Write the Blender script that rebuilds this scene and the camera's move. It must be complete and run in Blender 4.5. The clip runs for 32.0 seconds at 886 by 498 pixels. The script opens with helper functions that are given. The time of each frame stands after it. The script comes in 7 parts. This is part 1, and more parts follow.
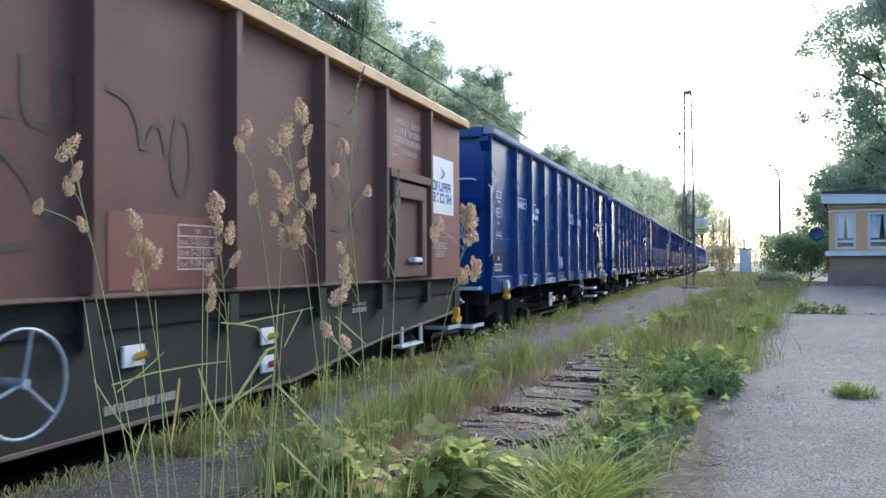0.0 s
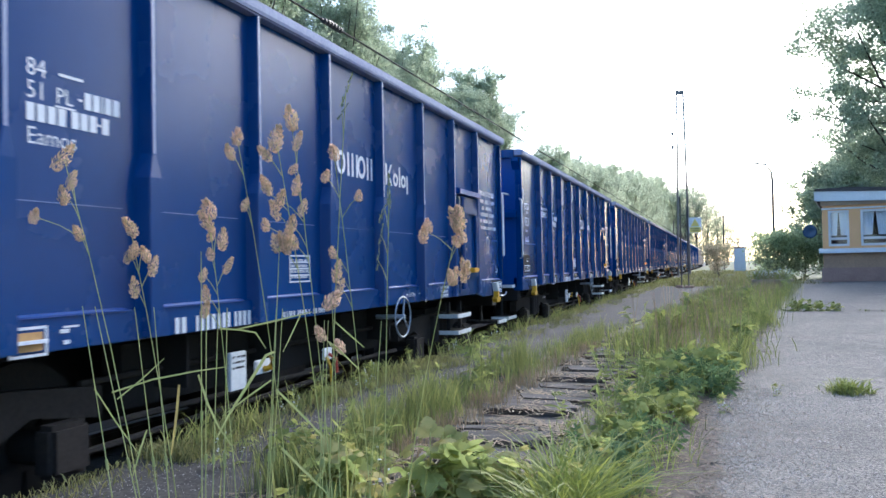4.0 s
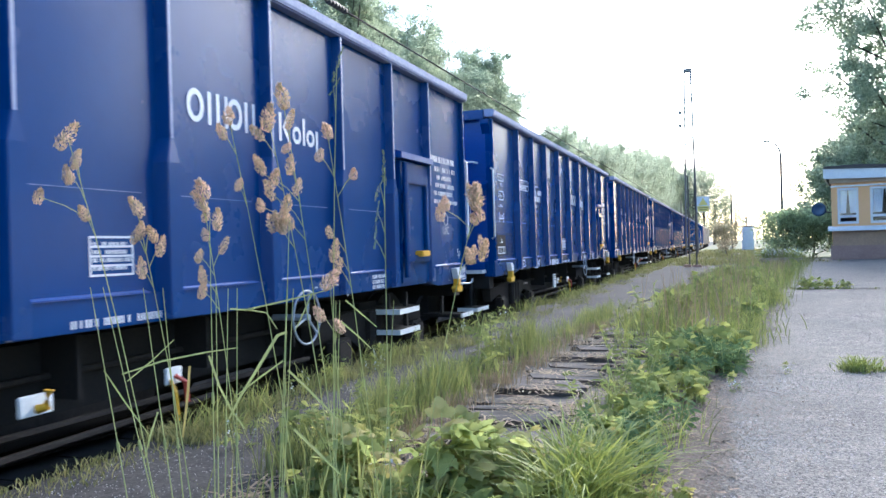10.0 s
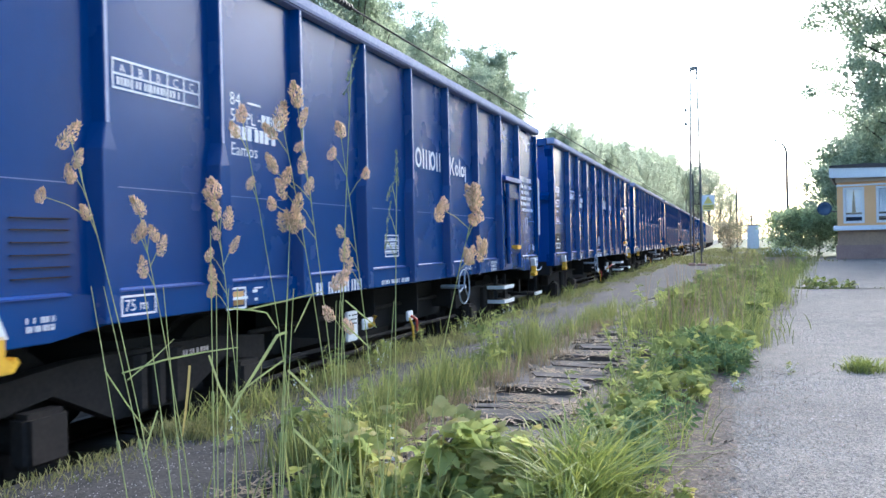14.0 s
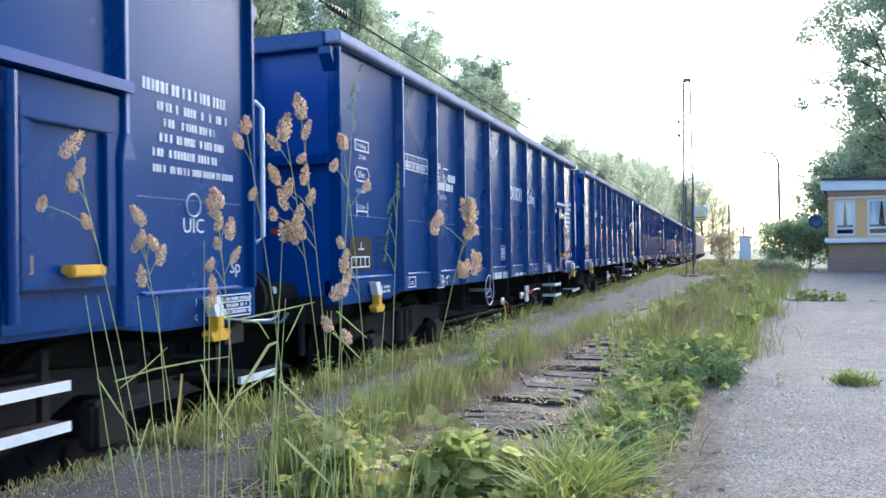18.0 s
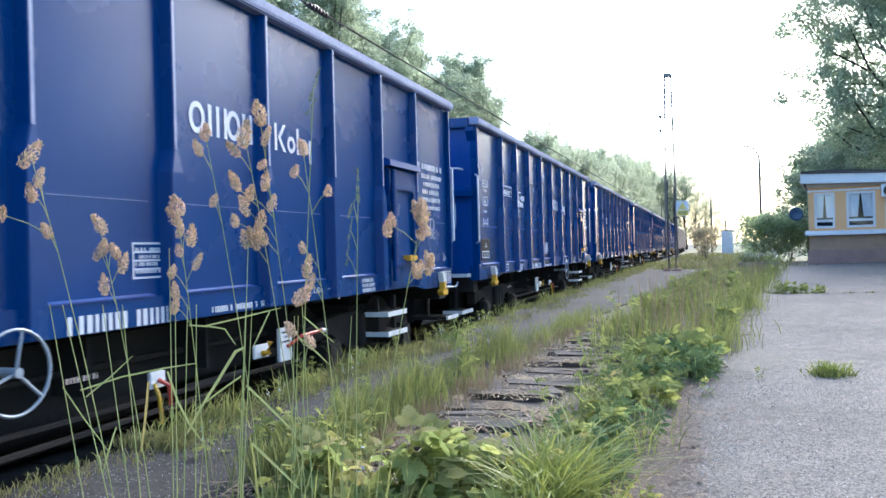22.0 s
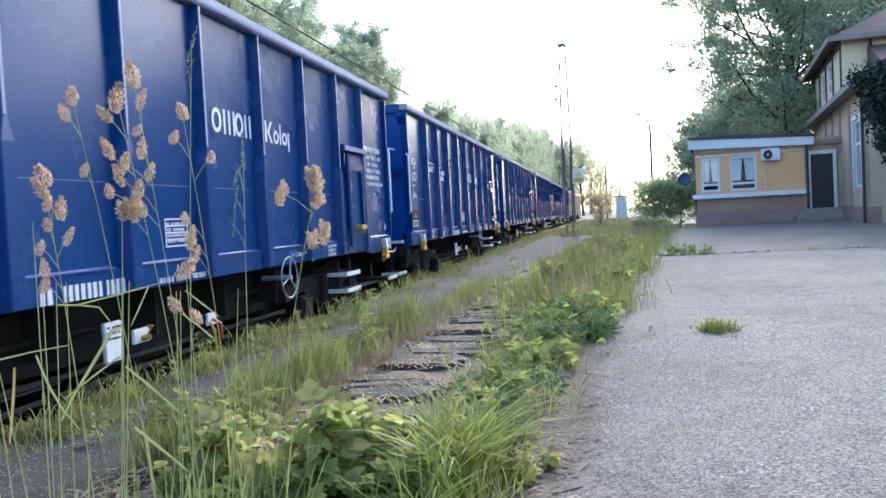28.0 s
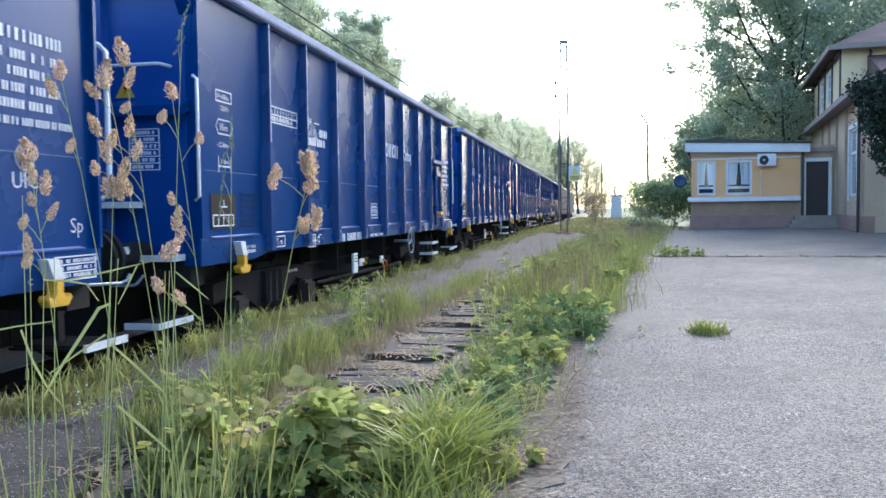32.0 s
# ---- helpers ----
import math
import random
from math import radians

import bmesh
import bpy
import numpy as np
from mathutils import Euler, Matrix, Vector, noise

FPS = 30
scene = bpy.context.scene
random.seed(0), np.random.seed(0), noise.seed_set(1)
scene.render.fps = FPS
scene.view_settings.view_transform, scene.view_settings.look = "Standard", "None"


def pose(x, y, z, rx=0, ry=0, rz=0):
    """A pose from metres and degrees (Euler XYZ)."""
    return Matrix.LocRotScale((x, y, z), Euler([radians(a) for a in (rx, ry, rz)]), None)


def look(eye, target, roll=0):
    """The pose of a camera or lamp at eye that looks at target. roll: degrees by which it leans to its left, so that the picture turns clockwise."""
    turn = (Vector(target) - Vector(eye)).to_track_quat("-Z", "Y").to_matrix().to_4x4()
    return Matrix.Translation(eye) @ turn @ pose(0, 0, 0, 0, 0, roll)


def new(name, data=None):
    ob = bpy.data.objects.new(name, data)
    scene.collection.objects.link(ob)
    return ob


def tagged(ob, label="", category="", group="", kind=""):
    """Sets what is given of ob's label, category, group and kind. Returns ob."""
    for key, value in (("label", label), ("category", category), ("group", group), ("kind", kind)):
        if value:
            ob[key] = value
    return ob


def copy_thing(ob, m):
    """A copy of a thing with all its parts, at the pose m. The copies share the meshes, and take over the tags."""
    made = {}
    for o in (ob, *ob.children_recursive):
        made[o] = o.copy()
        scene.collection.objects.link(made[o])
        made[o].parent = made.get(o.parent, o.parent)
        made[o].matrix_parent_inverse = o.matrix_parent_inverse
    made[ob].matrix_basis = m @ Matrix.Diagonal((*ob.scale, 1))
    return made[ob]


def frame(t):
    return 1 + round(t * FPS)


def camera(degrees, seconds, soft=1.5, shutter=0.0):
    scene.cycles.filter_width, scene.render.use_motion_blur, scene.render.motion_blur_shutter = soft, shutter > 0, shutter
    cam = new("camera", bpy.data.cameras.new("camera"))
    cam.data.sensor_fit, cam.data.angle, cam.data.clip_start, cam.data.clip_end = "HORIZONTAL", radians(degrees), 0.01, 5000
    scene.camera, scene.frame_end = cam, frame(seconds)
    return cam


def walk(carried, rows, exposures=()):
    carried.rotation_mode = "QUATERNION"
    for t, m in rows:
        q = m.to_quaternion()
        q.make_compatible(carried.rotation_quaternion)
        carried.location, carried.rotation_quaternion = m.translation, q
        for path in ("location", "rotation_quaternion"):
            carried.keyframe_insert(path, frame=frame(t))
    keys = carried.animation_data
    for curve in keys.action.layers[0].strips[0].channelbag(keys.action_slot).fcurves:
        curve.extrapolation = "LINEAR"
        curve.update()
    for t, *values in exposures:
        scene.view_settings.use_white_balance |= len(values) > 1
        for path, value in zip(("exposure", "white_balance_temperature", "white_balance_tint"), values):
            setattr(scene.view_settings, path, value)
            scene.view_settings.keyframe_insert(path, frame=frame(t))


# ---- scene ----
cam = camera(58.2, 32.0, soft=1.5, shutter=0.3)
# seconds, place, and turn of the hand-held camera
PATH = [
    (0, -0.000, -0.000, 0.950, 91.01, 0.26, 19.58),
    (0.5, 0.000, 0.000, 0.948, 91.22, 0.44, 19.26),
    (1, 0.000, -0.002, 0.943, 90.90, 0.43, 19.03),
    (1.5, 0.003, -0.003, 0.944, 91.02, 0.42, 18.97),
    (2, 0.000, -0.008, 0.947, 90.88, 0.21, 18.75),
    (2.5, 0.000, -0.010, 0.948, 91.14, 0.63, 18.89),
    (3, 0.001, -0.009, 0.946, 91.30, 1.12, 19.34),
    (3.5, 0.001, -0.008, 0.951, 91.13, 1.19, 19.34),
    (4, -0.000, -0.008, 0.950, 91.22, 1.10, 19.23),
    (4.5, -0.003, 0.000, 0.949, 90.79, 0.60, 19.33),
    (6.5, 0.008, 0.017, 0.954, 90.21, 1.23, 21.34),
    (7, 0.006, 0.003, 0.952, 89.97, 0.67, 20.90),
    (7.5, 0.003, 0.002, 0.948, 90.21, 0.93, 20.74),
    (8, 0.007, 0.012, 0.954, 90.48, 1.75, 20.61),
    (8.5, 0.015, 0.026, 0.965, 90.71, 1.77, 19.95),
    (9, -0.005, 0.014, 0.949, 90.17, 1.40, 19.08),
    (9.5, -0.008, 0.010, 0.944, 90.08, 1.47, 19.60),
    (10, -0.017, 0.012, 0.944, 89.91, 1.62, 19.73),
    (10.5, -0.015, 0.010, 0.943, 89.32, 0.92, 19.93),
    (11, -0.021, 0.012, 0.946, 89.25, 0.96, 19.84),
    (11.5, -0.010, 0.016, 0.947, 89.56, 1.13, 19.86),
    (12, -0.008, 0.010, 0.953, 89.79, 1.37, 20.08),
    (12.5, -0.008, 0.007, 0.953, 89.64, 1.31, 20.07),
    (13, -0.009, 0.003, 0.954, 89.58, 1.12, 19.90),
    (13.5, -0.011, 0.008, 0.952, 89.45, 1.44, 20.22),
    (14, -0.011, 0.014, 0.950, 89.69, 1.27, 20.05),
    (14.5, 0.001, 0.027, 0.961, 90.21, 1.24, 20.21),
    (16.5, 0.003, 0.006, 0.959, 90.40, 0.80, 19.30),
    (17, -0.002, 0.004, 0.957, 90.43, 0.78, 19.14),
    (17.5, 0.003, 0.001, 0.958, 90.41, 0.50, 19.14),
    (18, 0.000, -0.003, 0.956, 90.29, 0.72, 19.56),
    (18.5, 0.006, -0.005, 0.960, 90.58, 1.15, 19.70),
    (19, 0.012, -0.004, 0.962, 90.91, 1.03, 19.25),
    (19.5, 0.016, -0.002, 0.965, 91.01, 1.17, 18.87),
    (20, 0.013, -0.005, 0.968, 91.12, 1.60, 19.17),
    (20.5, 0.017, -0.006, 0.971, 91.08, 1.65, 18.96),
    (21, 0.022, -0.005, 0.974, 91.36, 2.18, 18.86),
    (21.5, 0.026, -0.004, 0.970, 91.29, 1.39, 18.52),
    (22, 0.031, -0.002, 0.965, 90.08, 1.50, 18.46),
    (22.5, 0.034, -0.001, 0.966, 88.99, 1.42, 16.79),
    (23, 0.027, -0.000, 0.967, 88.48, 0.56, 16.53),
    (23.5, 0.033, 0.004, 0.974, 87.48, 0.00, 17.91),
    (24, 0.038, 0.014, 0.968, 87.78, 1.14, 16.37),
    (24.5, 0.028, 0.016, 0.953, 89.69, 2.41, 14.12),
    (25, 0.044, 0.026, 0.954, 88.54, 1.70, 14.34),
    (25.5, 0.036, 0.029, 0.962, 88.54, 1.73, 13.84),
    (26, 0.030, 0.032, 0.956, 88.55, 1.95, 10.98),
    (26.5, 0.023, 0.030, 0.950, 88.63, 2.14, 10.96),
    (28.5, 0.045, 0.035, 0.958, 87.44, 3.29, 11.34),
    (29, 0.048, 0.037, 0.959, 87.34, 3.42, 11.11),
    (29.5, 0.043, 0.035, 0.956, 87.47, 1.78, 11.46),
    (30, 0.042, 0.033, 0.955, 87.05, 1.20, 11.54),
    (30.5, 0.048, 0.035, 0.951, 87.18, 1.07, 12.41),
    (31, 0.054, 0.040, 0.953, 87.30, 1.19, 11.53),
    (31.5, 0.046, 0.039, 0.953, 87.20, 0.95, 11.75),
    (32, 0.039, 0.038, 0.953, 87.18, 0.67, 11.06),
]
walk(cam, [(t, pose(*p)) for t, *p in PATH], [(0, 1.58, 5550, 8), (3, 1.6, 5550, 8), (5, 1.79, 5550, 8), (8, 2.01, 5550, 8), (20, 2.0, 5600, 8), (32, 1.96, 5650, 8)])

# seconds and metres by which the train has come nearer
ROLL = [
    (0, 0.04), (0.5, 1.35), (1, 2.65), (1.5, 3.94), (2, 5.23), (2.5, 6.51), (3, 7.78), (3.5, 9.03), (4, 10.27), (4.5, 11.52), (6.5, 16.49), (7, 17.69),
    (7.5, 18.88), (8, 20.06), (8.5, 21.24), (9, 22.41), (9.5, 23.56), (10, 24.70), (10.5, 25.84), (11, 26.97), (11.5, 28.08), (12, 29.18), (12.5, 30.26), (13, 31.31),
    (13.5, 32.36), (14, 33.40), (14.5, 34.42), (16.5, 38.69), (17, 39.68), (17.5, 40.67), (18, 41.64), (18.5, 42.59), (19, 43.54), (19.5, 44.44), (20, 45.38), (20.5, 46.28),
    (21, 47.22), (21.5, 48.17), (22, 49.12), (22.5, 50.01), (23, 50.88), (23.5, 51.76), (24, 52.63), (24.5, 53.50), (25, 54.36), (25.5, 55.22), (26, 56.09), (26.5, 56.94),
    (28.5, 60.53), (29, 61.38), (29.5, 62.22), (30, 63.08), (30.5, 63.93), (31, 64.79), (31.5, 65.63), (32, 66.48),
]

# ---- sky, sun, exposure ----
SUN_AZ, SUN_EL = 14.0, 30.0
world = bpy.data.worlds.new("sky")
scene.world = world
world.use_nodes = True
wn = world.node_tree.nodes
sky = wn.new("ShaderNodeTexSky")
sky.sky_type = "NISHITA"
sky.sun_disc = False
sky.sun_elevation = radians(SUN_EL)
sky.sun_rotation = radians(SUN_AZ)
sky.air_density, sky.dust_density, sky.ozone_density = 1.0, 2.0, 1.2
wn["Background"].inputs["Strength"].default_value = 0.15
world.node_tree.links.new(sky.outputs["Color"], wn["Background"].inputs["Color"])
lamp = bpy.data.lights.new("sun", "SUN")
lamp.energy, lamp.angle, lamp.color = 1.1, radians(22), (1.0, 0.9, 0.76)
sa, se = radians(SUN_AZ), radians(SUN_EL)
new("sun", lamp).matrix_world = look((0, 0, 60), (-60 * math.sin(sa) * math.cos(se), -60 * math.cos(sa) * math.cos(se), 60 - 60 * math.sin(se)))


# ---- materials ----
def shade(name, col, col2=None, rough=0.7, metal=0.0, scale=6.0, fine=60.0, bump=0.15, coat=0.0, spread=0.5, per_thing=0.0, translucent=0.0, island=0.0, shine=0.5):
    """A surface of two colours mixed at two sizes of grain, with fine relief."""
    m = bpy.data.materials.new(name)
    m.use_nodes = True
    nt, n = m.node_tree, m.node_tree.nodes
    p = n["Principled BSDF"]
    col2 = col2 or tuple(c * 0.6 for c in col)
    co = n.new("ShaderNodeTexCoord")
    big, small, mix, ramp = n.new("ShaderNodeTexNoise"), n.new("ShaderNodeTexNoise"), n.new("ShaderNodeMix"), n.new("ShaderNodeMapRange")
    big.inputs["Scale"].default_value, small.inputs["Scale"].default_value = scale, fine
    big.inputs["Detail"].default_value, small.inputs["Detail"].default_value = 5, 4
    add = n.new("ShaderNodeMath")
    add.operation = "ADD"
    half = n.new("ShaderNodeMath")
    half.operation, half.inputs[1].default_value = "MULTIPLY", 0.5
    for a in (big, small):
        nt.links.new(co.outputs["Object"], a.inputs["Vector"])
    nt.links.new(big.outputs["Fac"], add.inputs[0])
    nt.links.new(small.outputs["Fac"], add.inputs[1])
    nt.links.new(add.outputs[0], half.inputs[0])
    ramp.inputs["From Min"].default_value, ramp.inputs["From Max"].default_value = 0.5 - spread / 3, 0.5 + spread / 3
    nt.links.new(half.outputs[0], ramp.inputs["Value"])
    mix.data_type = "RGBA"
    mix.inputs["A"].default_value, mix.inputs["B"].default_value = (*col, 1), (*col2, 1)
    nt.links.new(ramp.outputs["Result"], mix.inputs["Factor"])
    last = mix.outputs["Result"]
    for amount, kind, plug in ((per_thing, "ShaderNodeObjectInfo", "Random"), (island, "ShaderNodeNewGeometry", "Random Per Island")):
        if amount:
            src, hsv, rng = n.new(kind), n.new("ShaderNodeHueSaturation"), n.new("ShaderNodeMapRange")
            rng.inputs["To Min"].default_value, rng.inputs["To Max"].default_value = 1 - amount, 1 + amount
            nt.links.new(src.outputs[plug], rng.inputs["Value"])
            nt.links.new(rng.outputs["Result"], hsv.inputs["Value"])
            rng2 = n.new("ShaderNodeMapRange")
            rng2.inputs["To Min"].default_value, rng2.inputs["To Max"].default_value = 0.5 + amount * 0.06, 0.5 - amount * 0.06
            nt.links.new(src.outputs[plug], rng2.inputs["Value"])
            nt.links.new(rng2.outputs["Result"], hsv.inputs["Hue"])
            nt.links.new(last, hsv.inputs["Color"])
            last = hsv.outputs["Color"]
    nt.links.new(last, p.inputs["Base Color"])
    p.inputs["Metallic"].default_value = metal
    p.inputs["Specular IOR Level"].default_value = shine
    rr = n.new("ShaderNodeMapRange")
    rr.inputs["To Min"].default_value, rr.inputs["To Max"].default_value = max(0.03, rough - 0.1), min(1, rough + 0.1)
    nt.links.new(big.outputs["Fac"], rr.inputs["Value"])
    nt.links.new(rr.outputs["Result"], p.inputs["Roughness"])
    p.inputs["Coat Weight"].default_value = coat
    p.inputs["Coat Roughness"].default_value = 0.2
    if bump:
        b = n.new("ShaderNodeBump")
        b.inputs["Strength"].default_value, b.inputs["Distance"].default_value = bump, 0.01
        nt.links.new(half.outputs[0], b.inputs["Height"])
        nt.links.new(b.outputs["Normal"], p.inputs["Normal"])
    if translucent:
        tr, ms = n.new("ShaderNodeBsdfTranslucent"), n.new("ShaderNodeMixShader")
        nt.links.new(last, tr.inputs["Color"])
        ms.inputs["Fac"].default_value = translucent
        nt.links.new(p.outputs[0], ms.inputs[1])
        nt.links.new(tr.outputs[0], ms.inputs[2])
        nt.links.new(ms.outputs[0], n["Material Output"].inputs["Surface"])
    return m


BLUE = shade("blue_paint", (0.0016, 0.046, 0.198), (0.001, 0.037, 0.16), rough=0.26, scale=1.2, fine=9, bump=0.02, spread=1.0, shine=0.3)
BLUE_DARK = shade("blue_paint_dusty", (0.002, 0.056, 0.28), (0.002, 0.043, 0.22), rough=0.4, scale=2, fine=30, bump=0.05)
# Rib fronts and rims: scuffed blue, with grazing sky reflection painted in as paleness.
RIB_EDGE = shade("scuffed_edge_with_sky_sheen", (0.2, 0.25, 0.44), (0.32, 0.37, 0.52), rough=0.5, scale=4, fine=40, bump=0.05, shine=0.4)
RIM = shade("worn_blue_rim_with_sheen", (0.21, 0.24, 0.4), (0.36, 0.39, 0.52), rough=0.65, scale=3, fine=40, bump=0.1, shine=0.15)
BROWN = shade("rusty_brown_paint", (0.15, 0.076, 0.059), (0.1, 0.055, 0.045), rough=0.7, scale=1.5, fine=35, bump=0.08, spread=0.8, shine=0.3)
BROWN_RED = shade("fresh_red_brown_paint", (0.2, 0.055, 0.04), (0.145, 0.047, 0.037), rough=0.55, scale=2, fine=30, bump=0.06)
OCHRE = shade("ochre_painted_rim", (0.5, 0.3, 0.1), (0.35, 0.2, 0.08), rough=0.6, scale=4, fine=30)
SILL_GREY = shade("dark_grey_green_steel", (0.03, 0.032, 0.03), (0.02, 0.021, 0.02), rough=0.7, scale=2, fine=30, shine=0.25)
GRIME = shade("rusty_grey_grime", (0.024, 0.021, 0.02), (0.042, 0.035, 0.031), rough=0.9, scale=6, fine=40, shine=0.2)
BLACK = shade("grimy_black_steel", (0.016, 0.016, 0.017), (0.025, 0.022, 0.02), rough=0.85, scale=5, fine=40, shine=0.2)
WHITE = shade("white_paint", (0.78, 0.79, 0.8), (0.62, 0.64, 0.66), rough=0.5, scale=5, fine=40, bump=0.03)
MARK = shade("white_stencil_paint", (0.72, 0.76, 0.82), (0.55, 0.6, 0.7), rough=0.5, scale=14, fine=90, bump=0.0, spread=0.7)
MARK_FAINT = shade("faint_chalk_line", (0.2, 0.27, 0.46), (0.03, 0.1, 0.3), rough=0.6, scale=3, fine=14, bump=0.0, spread=0.5)
MARK_OLD = shade("faded_stencil_paint", (0.6, 0.52, 0.49), (0.36, 0.26, 0.23), rough=0.6, scale=14, fine=70, bump=0.0, spread=0.6)
YELLOW = shade("yellow_paint", (0.72, 0.42, 0.02), (0.55, 0.3, 0.02), rough=0.5, scale=9, fine=50)
RED = shade("red_paint", (0.5, 0.05, 0.03), (0.35, 0.04, 0.03), rough=0.5)
GALV = shade("grey_primer_steel", (0.36, 0.41, 0.48), (0.26, 0.3, 0.36), rough=0.45, metal=0.2, scale=9, fine=60)
SPRAY = shade("dark_spray_paint", (0.045, 0.034, 0.032), (0.1, 0.062, 0.052), rough=0.7, bump=0.0, scale=5, fine=45, spread=0.6)
RUST_EDGE = shade("rust_worn_flange", (0.2, 0.135, 0.105), (0.11, 0.08, 0.065), rough=0.85, scale=3, fine=30, bump=0.15)
LOGO_BLUE = shade("logo_blue", (0.02, 0.16, 0.42), rough=0.5, bump=0.0)
EARTH = shade("dark_earth", (0.11, 0.09, 0.07), (0.17, 0.145, 0.12), rough=0.95, scale=4, fine=60, bump=0.6)
FIELD = shade("weedy_ground", (0.09, 0.115, 0.04), (0.13, 0.12, 0.07), rough=0.95, scale=0.6, fine=8, bump=0.4)
# Nearly black: the shade under the train is put into the ballast colour.
BALLAST = shade("oily_ballast_shade", (0.01, 0.009, 0.008), (0.02, 0.017, 0.015), rough=0.95, scale=6, fine=30, bump=0.8)
TIMBER = shade("weathered_timber", (0.12, 0.102, 0.086), (0.06, 0.05, 0.042), rough=0.9, scale=9, fine=90, bump=0.4, per_thing=0.35)
RAIL_STEEL = shade("worn_rail_steel", (0.08, 0.06, 0.05), (0.05, 0.038, 0.03), rough=0.6, metal=0.3)


def pebbled(name, col, col2, scale, size, low, high, relief=0.5):
    """Worn paving: broad stains, and small stones of many greys that show at its face."""
    m = shade(name, col, col2, rough=0.92, scale=scale, fine=scale * 9, bump=0.0, spread=0.45, shine=0.3)
    n, nt = m.node_tree.nodes, m.node_tree
    p = n["Principled BSDF"]
    was = p.inputs["Base Color"].links[0].from_socket
    co = n["Texture Coordinate"]
    cells, grain, ramp, mul = n.new("ShaderNodeTexVoronoi"), n.new("ShaderNodeTexNoise"), n.new("ShaderNodeMapRange"), n.new("ShaderNodeMix")
    cells.inputs["Scale"].default_value = size
    grain.inputs["Scale"].default_value, grain.inputs["Detail"].default_value, grain.inputs["Roughness"].default_value = 45, 9, 0.75
    for a in (cells, grain):
        nt.links.new(co.outputs["Object"], a.inputs["Vector"])
    sep, both = n.new("ShaderNodeSeparateColor"), n.new("ShaderNodeMath")
    both.operation = "ADD"
    nt.links.new(cells.outputs["Color"], sep.inputs["Color"])
    nt.links.new(sep.outputs["Red"], both.inputs[0])
    nt.links.new(grain.outputs["Fac"], both.inputs[1])
    ramp.inputs["From Min"].default_value, ramp.inputs["From Max"].default_value = 0.4, 1.6
    ramp.inputs["To Min"].default_value, ramp.inputs["To Max"].default_value = low, high
    nt.links.new(both.outputs[0], ramp.inputs["Value"])
    mul.data_type, mul.blend_type = "RGBA", "MULTIPLY"
    mul.inputs["Factor"].default_value = 1.0
    nt.links.new(was, mul.inputs["A"])
    nt.links.new(ramp.outputs["Result"], mul.inputs["B"])
    nt.links.new(mul.outputs["Result"], p.inputs["Base Color"])
    b = n.new("ShaderNodeBump")
    b.inputs["Strength"].default_value, b.inputs["Distance"].default_value = relief, 0.005
    nt.links.new(both.outputs[0], b.inputs["Height"])
    nt.links.new(b.outputs["Normal"], p.inputs["Normal"])
    return m


CONCRETE = pebbled("washed_concrete", (0.2, 0.174, 0.147), (0.115, 0.102, 0.091), 0.6, 130, 0.1, 2.05, 0.5)
ASPHALT = pebbled("old_platform_asphalt", (0.052, 0.047, 0.044), (0.031, 0.028, 0.026), 1.3, 75, 0.35, 1.75, 0.3)


# ---- building bricks ----
def box(bm, x0, x1, y0, y1, z0, z1):
    v = [bm.verts.new((x, y, z)) for x in (x0, x1) for y in (y0, y1) for z in (z0, z1)]
    for f in ((0, 1, 3, 2), (4, 6, 7, 5), (0, 4, 5, 1), (2, 3, 7, 6), (0, 2, 6, 4), (1, 5, 7, 3)):
        bm.faces.new([v[i] for i in f])
    return v


def prism(bm, outline, a, b, axis="x"):
    """An outline of two coordinates drawn out along an axis from a to b."""
    put = {"x": lambda p, d: (d, p[0], p[1]), "y": lambda p, d: (p[0], d, p[1]), "z": lambda p, d: (p[0], p[1], d)}[axis]
    lo, hi = [bm.verts.new(put(p, a)) for p in outline], [bm.verts.new(put(p, b)) for p in outline]
    n = len(outline)
    bm.faces.new(lo[::-1])
    bm.faces.new(hi)
    for i in range(n):
        bm.faces.new((lo[i], lo[(i + 1) % n], hi[(i + 1) % n], hi[i]))


def tube(bm, pts, r, n=8, r2=None, cap=True):
    """A round bar through points, its radius going from r to r2."""
    pts = [Vector(p) for p in pts]
    r2 = r if r2 is None else r2
    rings = []
    up = Vector((0.31, 0.12, 0.94))
    for i, p in enumerate(pts):
        d = (pts[min(i + 1, len(pts) - 1)] - pts[max(i - 1, 0)]).normalized()
        s = d.cross(up)
        s = s.normalized() if s.length > 1e-4 else d.cross(Vector((1, 0, 0))).normalized()
        w = s.cross(d)
        rr = r + (r2 - r) * i / max(1, len(pts) - 1)
        rings.append([bm.verts.new(p + (s * math.cos(2 * math.pi * j / n) + w * math.sin(2 * math.pi * j / n)) * rr) for j in range(n)])
    for a, b in zip(rings, rings[1:]):
        for j in range(n):
            bm.faces.new((a[j], a[(j + 1) % n], b[(j + 1) % n], b[j]))
    if cap:
        bm.faces.new(rings[0][::-1])
        bm.faces.new(rings[-1])


def disc(bm, c, r, x0, x1, n=24):
    """A round disc whose axis runs along x."""
    prism(bm, [(c[0] + r * math.cos(2 * math.pi * i / n), c[1] + r * math.sin(2 * math.pi * i / n)) for i in range(n)], x0, x1, "x")


